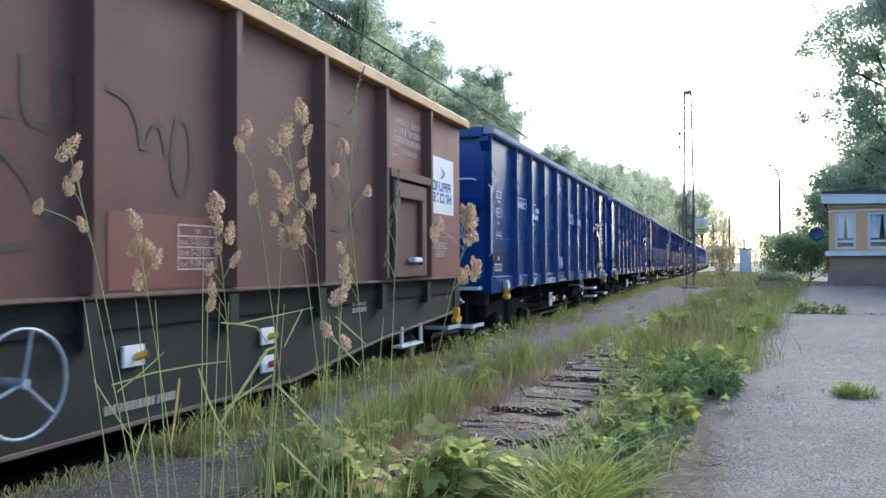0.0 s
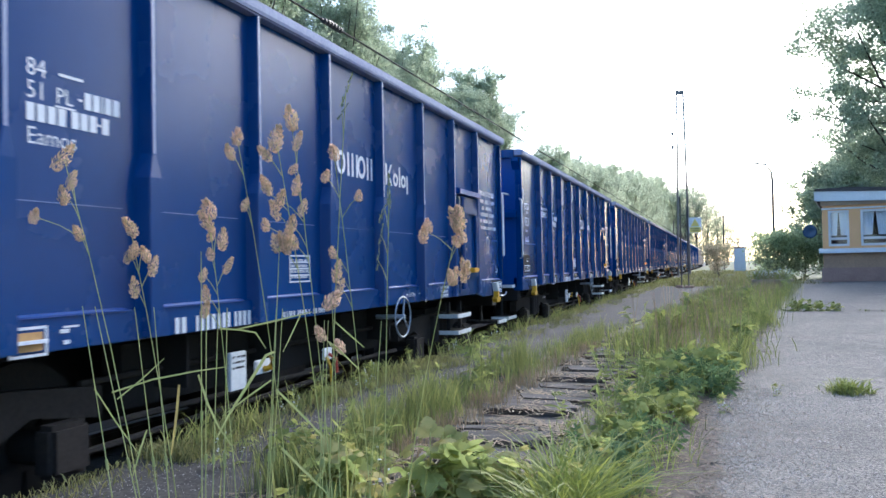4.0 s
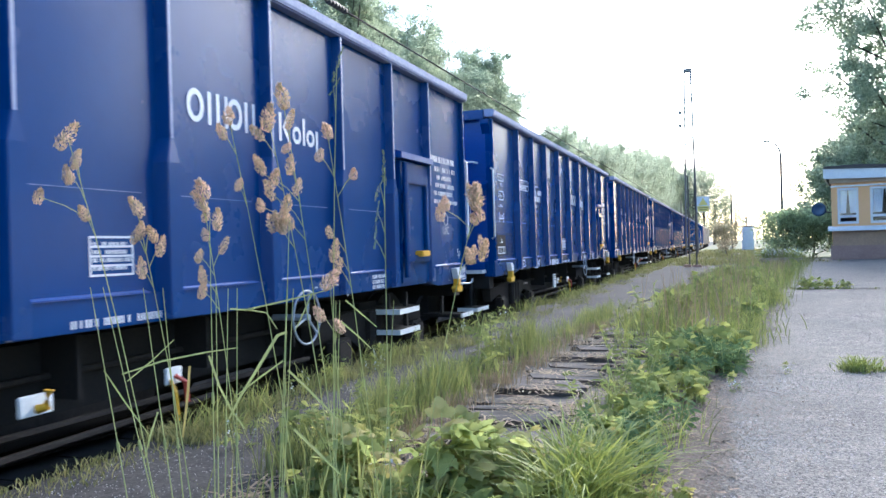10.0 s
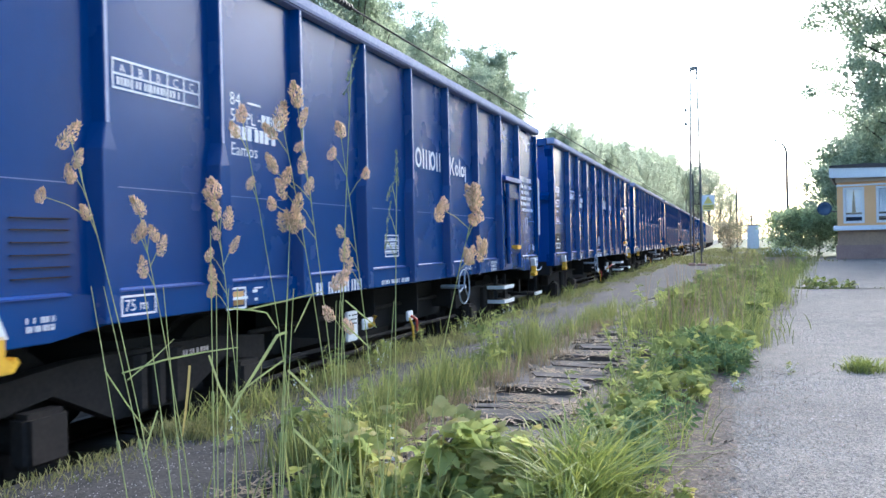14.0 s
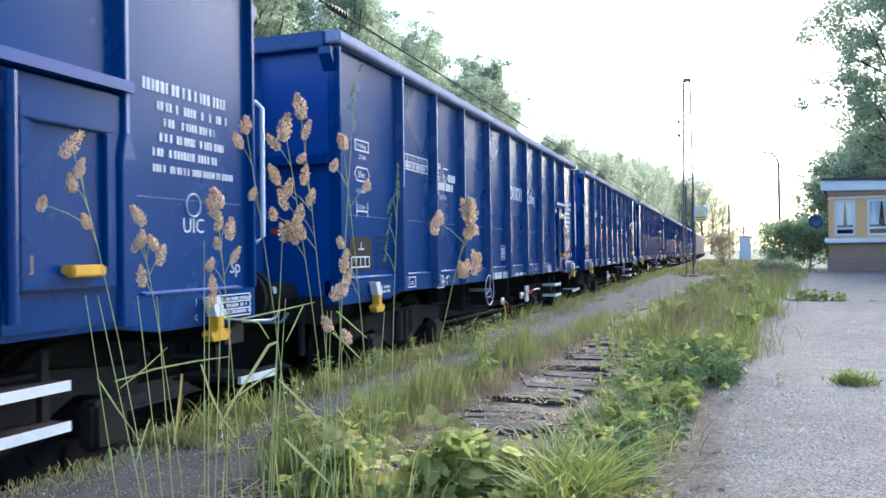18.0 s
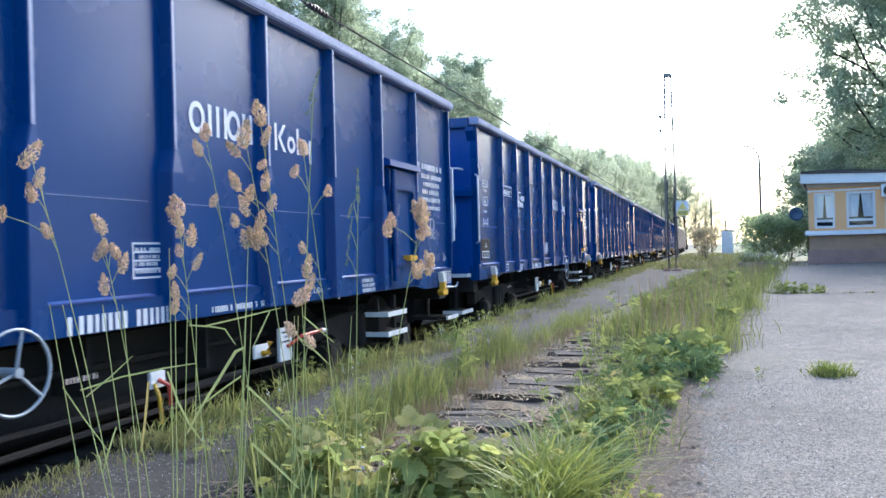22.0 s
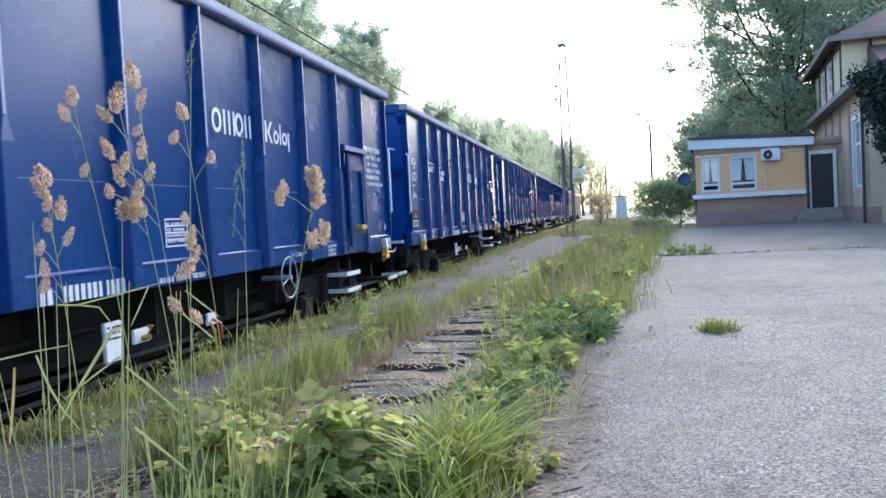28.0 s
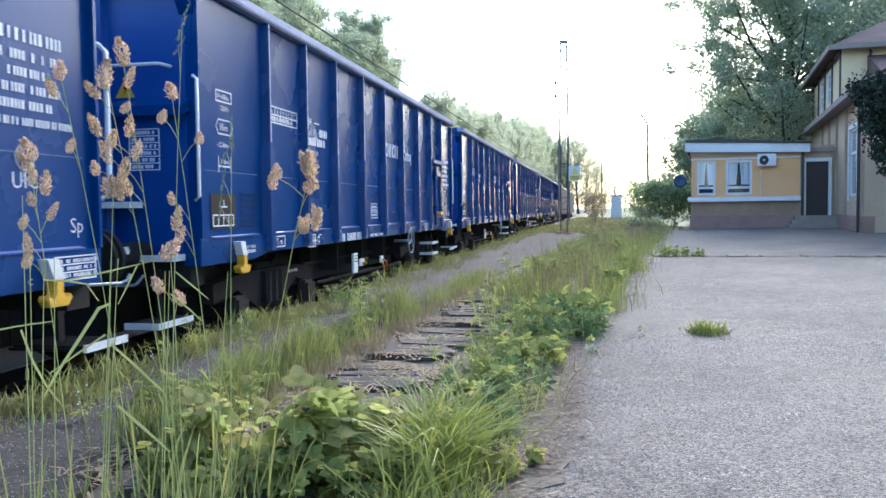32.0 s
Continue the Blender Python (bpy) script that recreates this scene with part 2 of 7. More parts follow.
def ring(bm, c, r, t, n=28, m=8):
    """A ring in a plane of constant x, round the point c."""
    rows = []
    for i in range(n):
        a = 2 * math.pi * i / n
        rows.append([bm.verts.new((c[0] + t * math.sin(2 * math.pi * j / m), c[1] + (r + t * math.cos(2 * math.pi * j / m)) * math.cos(a), c[2] + (r + t * math.cos(2 * math.pi * j / m)) * math.sin(a))) for j in range(m)])
    for i in range(n):
        for j in range(m):
            bm.faces.new((rows[i][j], rows[i][(j + 1) % m], rows[(i + 1) % n][(j + 1) % m], rows[(i + 1) % n][j]))


def mesh_of(name, bm, material, bevel=0.0, smooth=False):
    bmesh.ops.recalc_face_normals(bm, faces=bm.faces)
    if bevel:
        bmesh.ops.bevel(bm, geom=[e for e in bm.edges if len(e.link_faces) == 2 and e.calc_face_angle() > 0.6], offset=bevel, segments=2, affect="EDGES", clamp_overlap=True)
    me = bpy.data.meshes.new(name)
    bm.to_mesh(me)
    bm.free()
    me.materials.append(material)
    if smooth:
        me.shade_smooth()
    return me


def part(name, bm, material, parent=None, label="", bevel=0.0, smooth=False):
    """Links a bmesh as one mesh object under a thing or under a part."""
    ob = new(name, mesh_of(name, bm, material, bevel, smooth) if isinstance(bm, bmesh.types.BMesh) else bm)
    ob.parent = parent
    if label:
        ob["label"] = label
    return ob


def thing(name, label, category, group="", kind=""):
    return tagged(new(name), label, category, group, kind)


def raw(name, verts, faces, material):
    me = bpy.data.meshes.new(name)
    me.from_pydata([tuple(v) for v in verts], [], faces)
    me.materials.append(material)
    return me


LETTERS = {}


def letters(text, size):
    """Flat letters in the y-z plane that read from +x, as corner points and faces: start at y = 0 and run towards +y."""
    if text not in LETTERS:
        cu = bpy.data.curves.new("letters", "FONT")
        cu.body, cu.size, cu.resolution_u = text, 1.0, 2
        ob = new("letters", cu)
        me = bpy.data.meshes.new_from_object(ob.evaluated_get(bpy.context.evaluated_depsgraph_get()))
        LETTERS[text] = ([tuple(v.co) for v in me.vertices], [tuple(p.vertices) for p in me.polygons])
        bpy.data.objects.remove(ob)
        bpy.data.curves.remove(cu)
        bpy.data.meshes.remove(me)
    return [(x * size, y * size) for x, y, _ in LETTERS[text][0]], LETTERS[text][1]


def put_letters(bm, text, size, x, y, z):
    pts, faces = letters(text, size)
    v = [bm.verts.new((x, y + a, z + b)) for a, b in pts]
    for f in faces:
        try:
            bm.faces.new([v[i] for i in f])
        except ValueError:
            pass


# ---- the ground, the platform and the yard ----
TRACK_X, RAIL_Z = -4.45, -0.45
EDGE_X = -2.82


def ground():
    xs = [-600, -60, -9.5, -7.2, -6.4, EDGE_X - 0.02, EDGE_X, 14, 60, 600]
    zs = [0.3, 0.1, 0.0, -0.35, -0.62, -0.62, -0.02, -0.02, -0.02, 0.1]
    ys = [-80, -20, 0, 5, 10, 20, 40, 80, 200, 500, 1500]
    v = [(x, y, z) for y in ys for x, z in zip(xs, zs)]
    n = len(xs)
    f = [(j * n + i, j * n + i + 1, (j + 1) * n + i + 1, (j + 1) * n + i) for j in range(len(ys) - 1) for i in range(n - 1)]
    me = raw("ground", v, f, EARTH)
    me.materials.append(BALLAST)
    me.materials.append(FIELD)
    for p in me.polygons:
        c = p.center
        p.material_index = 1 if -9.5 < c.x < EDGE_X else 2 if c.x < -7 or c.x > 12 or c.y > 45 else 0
    tagged(new("ground", me), "weedy earth, and ballast beside the track with shade in its colour", "ground", kind="structure")


def sheet(name, left, right, y0, y1, z, material, step=0.5, wob=0.06, label="", seed=3):
    """A thin slab whose two long edges wander; left and right give x at y."""
    rnd = random.Random(seed)
    v, f = [], []
    k = int((y1 - y0) / step) + 1
    for i in range(k + 1):
        y = y0 + (y1 - y0) * i / k
        a, b = left(y) + rnd.uniform(-wob, wob), right(y) + rnd.uniform(-wob, wob)
        m = [a + (b - a) * j / 6 for j in range(7)]
        zz = [z - 0.03, *[z + lift(x, y) for x in m], z - 0.03]
        v += [(x, y, h) for x, h in zip([a, *m, b], zz)]
    for i in range(k):
        for j in range(8):
            f.append((i * 9 + j, i * 9 + j + 1, (i + 1) * 9 + j + 1, (i + 1) * 9 + j))
    return tagged(new(name, raw(name, v, f, material)), label, "ground", kind="structure")


def lift(x, y):
    """The yard rises a little towards the house."""
    return 0.12 * min(1, max(0, (y - 17) / 14)) * min(1, max(0, (x - 0.5) / 4)) + 0.004 * noise.noise((x * 0.8, y * 0.8, 0))


def apron_left(y):
    return -0.3 + 0.02 * max(0, y - 3) + 0.085 * max(0, y - 5)


ground()
sheet("pavement_platform", lambda y: EDGE_X + 0.02, lambda y: -1.75 + 0.03 * max(0, y - 6) + 0.06 * min(22, max(0, y - 9)), -6, 75, 0.004, ASPHALT, label="old cracked asphalt platform strip with grassy edges")
sheet("pavement_yard", apron_left, lambda y: 40.0, -8, 15.75, 0.006, CONCRETE, wob=0.05, label="pale worn concrete yard slab", seed=5)
sheet("pavement_yard_far", lambda y: 1.1, lambda y: 40.0, 15.95, 36.0, 0.006, CONCRETE, wob=0.05, label="pale concrete yard slab in front of the house", seed=6)


sheet("soil_margin", lambda y: apron_left(y) - 0.35, lambda y: apron_left(y) + 0.1 + 0.09 * math.sin(y * 2.3) + 0.07 * math.sin(y * 5.1), 1.0, 15.7, 0.012, EARTH, step=0.08, wob=0.06, label="brown soil and litter along the slab edge", seed=8)


def platform_wall():
    bm = bmesh.new()
    for i in range(90):
        box(bm, EDGE_X - 0.02, EDGE_X + 0.2, -6 + i, -6 + i + 0.985, -0.62, -0.025 + 0.01 * math.sin(i * 2.1))
    tagged(part("platform_edge", bm, ASPHALT), "row of worn concrete platform edge blocks", "platform", kind="structure")


def railway():
    t = thing("railway_track", "worn steel rails on dark sleepers under the train", "track", kind="structure")
    for s in (-1, 1):
        bm = bmesh.new()
        o = [(-0.07, -0.16), (0.07, -0.16), (0.07, -0.14), (0.012, -0.12), (0.012, -0.04), (0.036, -0.03), (0.036, 0), (-0.036, 0), (-0.036, -0.03), (-0.012, -0.04), (-0.012, -0.12), (-0.07, -0.14)]
        prism(bm, [(TRACK_X + s * 0.7535 + a, RAIL_Z + b) for a, b in o], -40, 400, "y")
        part("rail", bm, RAIL_STEEL, t)
    bm = bmesh.new()
    for i in range(260):
        box(bm, TRACK_X - 1.3, TRACK_X + 1.3, -10 + i * 0.62, -10 + i * 0.62 + 0.25, RAIL_Z - 0.3, RAIL_Z - 0.158)
    part("sleepers", bm, BLACK, t)["kind"] = "stuff"


def backing_wall():
    # added wall that hides the lit ground beyond, so the underside stays dark
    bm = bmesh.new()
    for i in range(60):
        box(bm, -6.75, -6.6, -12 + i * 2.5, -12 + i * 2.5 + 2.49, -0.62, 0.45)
    tagged(part("wall_track", bm, BALLAST), "low plain wall added behind the track, shade in its colour", "wall", kind="structure")


platform_wall()
backing_wall()
railway()


# ---- wagons ----
# Wagon space: x across (near side +), y along it from the end that comes first, z up from the platform.
HALF, LEN, PITCH = 1.35, 11.05, 12.34
RIBS = (1.285, 2.275, 3.275, 4.385, 5.465, 6.555, 7.655, 8.725, 9.715)


def bars(bm, x, y0, y1, z0, z1, rows, seed, fill=0.72, lean=0.0):
    """Unreadable lines of stencilled writing: short blocks with gaps."""
    rnd = random.Random(seed)
    h = (z1 - z0) / rows
    for r in range(rows):
        z, y, stop = z1 - (r + 1) * h + 0.14 * h, y0, y1 - rnd.uniform(0, 0.22) * (y1 - y0)
        while y < stop:
            w = h * rnd.uniform(0.2, 0.34)
            if rnd.random() < 0.93:
                box(bm, x, x + 0.002, y, min(y + w, stop), z, z + h * fill)
            y += w + h * rnd.choice((0.18, 0.18, 0.2, 0.42))


def frame_lines(bm, x, y0, y1, z0, z1, t=0.012, rows=1, cols=1):
    for i in range(cols + 1):
        y = y0 + (y1 - y0) * i / cols
        box(bm, x, x + 0.002, y - t / 2, y + t / 2, z0 - t / 2, z1 + t / 2)
    for i in range(rows + 1):
        z = z0 + (z1 - z0) * i / rows
        for c in range(cols):
            box(bm, x, x + 0.002, y0 + (y1 - y0) * c / cols + t / 2, y0 + (y1 - y0) * (c + 1) / cols - t / 2, z - t / 2, z + t / 2)


def rib_mesh(s):
    """A pressed rib: sloping flanks and a narrow front, wider below a shoulder at half height."""
    bm = bmesh.new()
    rows = []
    for z, d, foot, face in ((0.585, 0.085, 0.085, 0.05), (1.48, 0.085, 0.085, 0.05), (1.62, 0.075, 0.036, 0.011), (2.73, 0.075, 0.036, 0.011)):
        rows.append([bm.verts.new((s * (HALF + a), b, z)) for a, b in ((0, -foot), (d - 0.008, -face - 0.006), (d, -face), (d, face), (d - 0.008, face + 0.006), (0, foot))])
    for a, b in zip(rows, rows[1:]):
        for j in range(5):
            # only the upper front takes the scuffed colour with the painted sheen
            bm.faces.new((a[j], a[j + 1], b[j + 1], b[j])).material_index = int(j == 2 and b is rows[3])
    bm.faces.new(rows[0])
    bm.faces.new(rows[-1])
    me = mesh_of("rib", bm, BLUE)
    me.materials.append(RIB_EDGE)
    return me


def wheel_mesh():
    bm = bmesh.new()
    for s in (-1, 1):
        disc(bm, (0, 0), 0.46, s * 0.7, s * 0.83, 28)
        disc(bm, (0, 0), 0.49, s * 0.69, s * 0.715, 28)
        for i in range(6):
            a = i * math.pi / 3
            prism(bm, [(0.3 * math.cos(a + b) , 0.3 * math.sin(a + b)) for b in (-0.12, 0.12)] + [(0.14 * math.cos(a), 0.14 * math.sin(a))], s * 0.832, s * 0.85, "x")
        disc(bm, (0, 0), 0.09, s * 0.83, s * 1.08, 14)
    disc(bm, (0, 0), 0.08, -0.7, 0.7, 12)
    return mesh_of("wheelset", bm, BLACK)


WHEEL = None
ROLLING = []


def bogie(parent, y):
    global WHEEL
    WHEEL = WHEEL or wheel_mesh()
    bm = bmesh.new()
    box(bm, -1.0, 1.0, y - 0.2, y + 0.2, 0.12, 0.42)
    b = part("bogie", bm, BLACK, parent)
    for s in (-1, 1):
        bm = bmesh.new()
        o = [(-1.25, 0.12), (-0.75, 0.2), (-0.3, -0.02), (0.3, -0.02), (0.75, 0.2), (1.25, 0.12), (1.25, 0.3), (0.6, 0.36), (-0.6, 0.36), (-1.25, 0.3)]
        prism(bm, [(y + p, q) for p, q in o], s * 0.95, s * 1.07, "x")
        part("side_frame", bm, GRIME, b)
        for a in (-0.9, 0.9):
            bm = bmesh.new()
            box(bm, s * 1.06, s * 1.2, y + a - 0.14, y + a + 0.14, -0.12, 0.16)
            part("axle_box", bm, GRIME, b, bevel=0.03)
        for a in (-0.16, 0, 0.16):
            bm = bmesh.new()
            tube(bm, [(s * 1.1, y + a, 0.02), (s * 1.1, y + a, 0.34)], 0.06, 8)
            part("spring", bm, GRIME, b)
    for a in (-0.9, 0.9):
        w = part("wheelset", WHEEL, BLACK, b)
        w.matrix_basis = pose(0, y + a, RAIL_Z + 0.46)
        ROLLING.append((w, y + a))


def buffers(parent, y, d, paint=BLACK):
    """Two buffers, the hook and its hoses on the headstock at y; d is the way out."""
    for s in (-1, 1):
        bm = bmesh.new()
        tube(bm, [(s * 0.875, y, 0.62), (s * 0.875, y + d * 0.42, 0.62)], 0.105, 16)
        tube(bm, [(s * 0.875, y + d * 0.42, 0.62), (s * 0.875, y + d * 0.6, 0.62)], 0.075, 14)
        tube(bm, [(s * 0.875, y + d * 0.58, 0.62), (s * 0.875, y + d * 0.622, 0.62)], 0.225, 22)
        b = part("buffer", bm, paint, parent)
        bm = bmesh.new()
        tube(bm, [(s * 0.95, y + d * 0.38, 0.668), (s * 0.984, y + d * 0.38, 0.672)], 0.03, 12)
        part("white_dot", bm, WHITE, b, "white paint dot")
    bm = bmesh.new()
    prism(bm, [(y, 0.55), (y + d * 0.35, 0.57), (y + d * 0.42, 0.68), (y + d * 0.36, 0.7), (y + d * 0.3, 0.64), (y, 0.68)], -0.04, 0.04, "x")
    for i in range(4):
        ring(bm, (0, y + d * (0.3 + 0.1 * i), 0.5 - 0.05 * (i % 2)), 0.07, 0.018, 12, 6)
    part("coupling", bm, BLACK, parent)
    for s in (-1, 1):
        bm = bmesh.new()
        tube(bm, [(s * 0.35, y, 0.45), (s * 0.36, y + d * 0.15, 0.3), (s * 0.3, y + d * 0.35, 0.1), (s * 0.1, y + d * 0.55, 0.12)], 0.024, 8)
        part("brake_hose", bm, BLACK, parent)


def tow_hook(parent, y, s, dz=0.0, arm=True):
    if arm:
        bm = bmesh.new()
        prism(bm, [(y - 0.06, 0.7), (y + 0.03, 0.7), (y + 0.08, 0.58), (y - 0.01, 0.58)], s * (HALF + 0.05), s * (HALF + 0.12), "x")
        part("hook_arm", bm, WHITE, parent, "pale painted arm")
    bm = bmesh.new()
    x0, x1 = s * (HALF + 0.05), s * (HALF + 0.12)
    prism(bm, [*((y + a, b + dz) for a, b in ((0, 0.6), (0.07, 0.6), (0.07, 0.5), (0.1, 0.475), (0.125, 0.5), (0.145, 0.47), (0.11, 0.425), (-0.04, 0.425), (-0.075, 0.47), (-0.055, 0.5), (-0.03, 0.475), (0, 0.5)))], x0, x1, "x")
    part("tow_hook", bm, YELLOW, parent, "yellow cast tow hook", bevel=0.006)


def handwheel(parent, y, z, r, s=1, paint=GALV):
    bm = bmesh.new()
    x = s * (HALF + 0.09)
    ring(bm, (x, y, z), r, 0.0085)
    for i in range(3):
        a = radians(78 + 120 * i)
        tube(bm, [(x, y, z), (x, y + r * math.cos(a), z + r * math.sin(a))], 0.009, 6)
    tube(bm, [(s * (HALF - 0.2), y, z), (x + s * 0.02, y, z)], 0.025, 10)
    part("handwheel", bm, paint, parent, "pale grey brake handwheel with three spokes")


def white_step(parent, x0, x1, y0, y1, z, name="step"):
    bm = bmesh.new()
    box(bm, x0, x1 - 0.012, y0 + 0.012, y1, z - 0.01, z + 0.02)
    tread = part(name, bm, BLACK, parent)
    bm = bmesh.new()
    box(bm, x1 - 0.01, x1, y0, y1, z - 0.025, z + 0.025)
    box(bm, x0, x1 - 0.0105, y0, y0 + 0.01, z - 0.025, z + 0.025)
    part("step_edge", bm, WHITE, tread, "white-painted step edge")


def blue_wagon(label, wheel_at, plate_at, seed, number_at=3.55, table_at=4.95, bare_end=False):
    w = thing("open_wagon", label, "railway wagon", "blue open wagons of the train")
    rnd = random.Random(seed)
    x = HALF
    for s in (1, -1):
        bm = bmesh.new()
        box(bm, s * (x - 0.06), s * x, 0, LEN, 0.74, 2.73)
        part("side_wall", bm, BLUE, w)
        bm = bmesh.new()
        prism(bm, [(0, 0.522), (1.0, 0.522), (1.35, 0.572), (LEN - 1.35, 0.572), (LEN - 1.0, 0.522), (LEN, 0.522), (LEN, 0.74), (0, 0.74)], s * (x - 0.12), s * (x + 0.035), "x")
        part("side_sill", bm, BLUE, w, bevel=0.006)
        if s > 0:
            for a, b in zip((0.0, *RIBS), (*RIBS, LEN)):
                if b - a > 1.2 or a == RIBS[-1]:
                    a, b = a + 0.1, b - 0.05
                if RIBS[-2] <= a < RIBS[-1]:
                    continue
                bm = bmesh.new()
                prism(bm, [(x, 0.757), (x + 0.045, 0.747), (x + 0.045, 0.738), (x, 0.738)], a + 0.13, b - 0.12, "y")
                part("ledge", bm, BLUE_DARK, w)
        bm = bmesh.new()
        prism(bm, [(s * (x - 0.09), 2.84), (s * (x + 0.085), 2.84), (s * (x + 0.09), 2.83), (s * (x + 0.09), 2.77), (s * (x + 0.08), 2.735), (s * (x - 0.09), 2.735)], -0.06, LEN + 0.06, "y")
        part("top_rim", bm, RIM, w, "scuffed blue top rim, paled by painted sky sheen", bevel=0.012)
    ribs = {s: rib_mesh(s) for s in (1, -1)}
    for s in (1, -1):
        for y in RIBS:
            part("rib", ribs[s], None, w).matrix_basis = pose(0, y + 0.065, 0)
    for y, d in ((0, -1), (LEN, 1)):
        bm = bmesh.new()
        box(bm, -x + 0.061, x - 0.061, y, y - d * 0.06, 0.6, 2.7)
        part("end_wall", bm, BLUE_DARK, w)
        bm = bmesh.new()
        box(bm, -x + 0.05, x - 0.05, y + d * 0.1, y - d * 0.05, 2.7, 2.835)
        part("end_rim", bm, BLUE, w, bevel=0.01)
        for px in (-0.55, 0.55):
            bm = bmesh.new()
            prism(bm, [(px - 0.085, y), (px - 0.06, y + d * 0.07), (px + 0.06, y + d * 0.07), (px + 0.085, y)], 0.75, 2.7, "z")
            part("end_post", bm, BLUE_DARK, w)
        bm = bmesh.new()
        for px0, px1 in ((-1.32, -0.66), (-0.44, 0.44), (0.66, 1.32)):
            prism(bm, [(y, 1.76), (y + d * 0.1, 1.72), (y + d * 0.1, 1.8), (y, 1.86)], px0, px1, "x")
        part("end_beam", bm, BLUE, w)
        for s in (1, -1):
            bm = bmesh.new()
            prism(bm, [(y - d * 0.02, 2.7), (y + d * 0.09, 2.7), (y + d * 0.09, 2.64), (y - d * 0.02, 2.48)], s * (x - 0.1), s * (x + 0.015), "x")
            part("corner_gusset", bm, BLUE, w)
            bm = bmesh.new()
            box(bm, s * (x + 0.001), s * (x + 0.05), y - d * 0.004, y - d * 0.03, 0.742, 2.718)
            part("corner_angle", bm, BLUE, w)
        bm = bmesh.new()
        box(bm, -x + 0.02, x - 0.06, y - d * 0.002, y - d * 0.22, 0.36, 0.85)
        part("headstock", bm, BLACK, w)
        buffers(w, y, d)
        tow_hook(w, 0.6 if d < 0 else LEN - 0.55, 1)
        # rails and steps by the end
        bm = bmesh.new()
        if d < 0 and not bare_end:
            tube(bm, [(x + 0.012, -0.02, 1.05), (x + 0.05, -0.03, 1.08), (x + 0.05, -0.03, 2.0), (x + 0.012, -0.02, 2.03)], 0.014, 8)
        elif d > 0:
            tube(bm, [(1.3, y, 2.03), (1.36, y + 0.07, 2.03), (1.385, y + 0.11, 1.99), (1.385, y + 0.11, 1.09), (1.36, y + 0.07, 1.05), (1.3, y, 1.05)], 0.017, 8)
        if d > 0 or not bare_end:
            part("handrail", bm, WHITE, w, "white-painted handrail", smooth=True)
            bm = bmesh.new()
            tube(bm, [(0.64, y, 2.12), (0.66, y + d * 0.1, 2.12), (1.12, y + d * 0.1, 2.12), (1.17, y, 2.11)], 0.014, 8)
            part("handrail", bm, WHITE, w, "white-painted handrail", smooth=True)
        else:
            bm.free()
        if d < 0:
            if not bare_end:
                white_step(w, 0.45, 0.9, y - 0.2, y - 0.02, 1.02)
                white_step(w, 0.93, 1.26, y - 0.2, y - 0.02, 0.6)
                white_step(w, 0.95, 1.24, y - 0.4, y + 0.12, 0.095)
            bm = bmesh.new()
            tube(bm, [(0.5, y - 0.2, 0.385), (0.92, y - 0.21, 0.39), (0.95, y - 0.21, 0.405), (1.0, y - 0.2, 0.47)], 0.012, 8)
            part("uncoupling_bar", bm, GALV, w)
        else:
            white_step(w, 0.75, 1.15, y + 0.02, y + 0.2, 1.02)
            bm = bmesh.new()
            box(bm, 0.8, 1.345, y - 0.14, y + 0.26, 0.09, 0.11)
            for i in range(9):
                box(bm, 0.82, 1.335, y - 0.12 + i * 0.042, y - 0.105 + i * 0.042, 0.11, 0.128)
            part("tread_plate", bm, BLACK, w)
            white_step(w, 1.347, 1.372, y - 0.16, y + 0.28, 0.115, "tread_edge")
            bm = bmesh.new()
            tube(bm, [(1.28, y - 0.02, 0.5), (1.33, y + 0.28, 0.485), (1.345, y + 0.33, 0.5), (1.35, y + 0.36, 0.54)], 0.011, 8)
            part("uncoupling_bar", bm, GALV, w)
        for s in (1, -1):
            bm = bmesh.new()
            box(bm, s * 1.02, s * 1.05, y + d * 0.04 - 0.03, y + d * 0.04 + 0.03, 0.1, 0.5)
            part("step_bracket", bm, BLACK, w)
    bm = bmesh.new()
    box(bm, -x + 0.06, x - 0.06, 0.06, LEN - 0.06, 0.66, 0.72)
    part("floor_plate", bm, BLACK, w)
    bm = bmesh.new()
    box(bm, -0.3, 0.3, 0.2, LEN - 0.2, -0.1, 0.655)
    part("centre_sill", bm, BLACK, w)
    for s in (-1, 1):
        bm = bmesh.new()
        box(bm, s * 0.8, s * 0.95, 3.6, LEN - 3.6, 0.1, 0.5)
        part("underframe_beam", bm, BLACK, w)
    bm = bmesh.new()
    tube(bm, [(0.75, 4.6, 0.12), (0.75, 5.9, 0.12)], 0.2, 14)
    part("air_reservoir", bm, GRIME, w, smooth=True)
    for a, b in (((1.1, 3.4, 0.08), (1.1, 7.6, 0.05)), ((1.12, 3.0, -0.04), (1.15, 6.2, 0.0)), ((1.0, 3.2, 0.32), (1.0, 7.9, 0.32))):
        bm = bmesh.new()
        tube(bm, [a, b], 0.02, 6)
        part("brake_rod", bm, GRIME, w)
    for y in (3.9, 5.0, 6.1, 7.2):
        bm = bmesh.new()
        box(bm, 0.95, 1.2, y, y + 0.03, 0.2, 0.54)
        part("cross_bracket", bm, BLACK, w)
    for y in (2.05, LEN - 2.05):
        bogie(w, y)
    # side door near the far end
    y0, y1 = RIBS[-2] + 0.24, RIBS[-1] + 0.04
    bm = bmesh.new()
    prism(bm, [(x, 1.93), (x + 0.1, 1.9), (x + 0.1, 1.84), (x, 1.84)], y0 - 0.05, y1 + 0.05, "y")
    part("door_lintel", bm, BLUE_DARK, w)
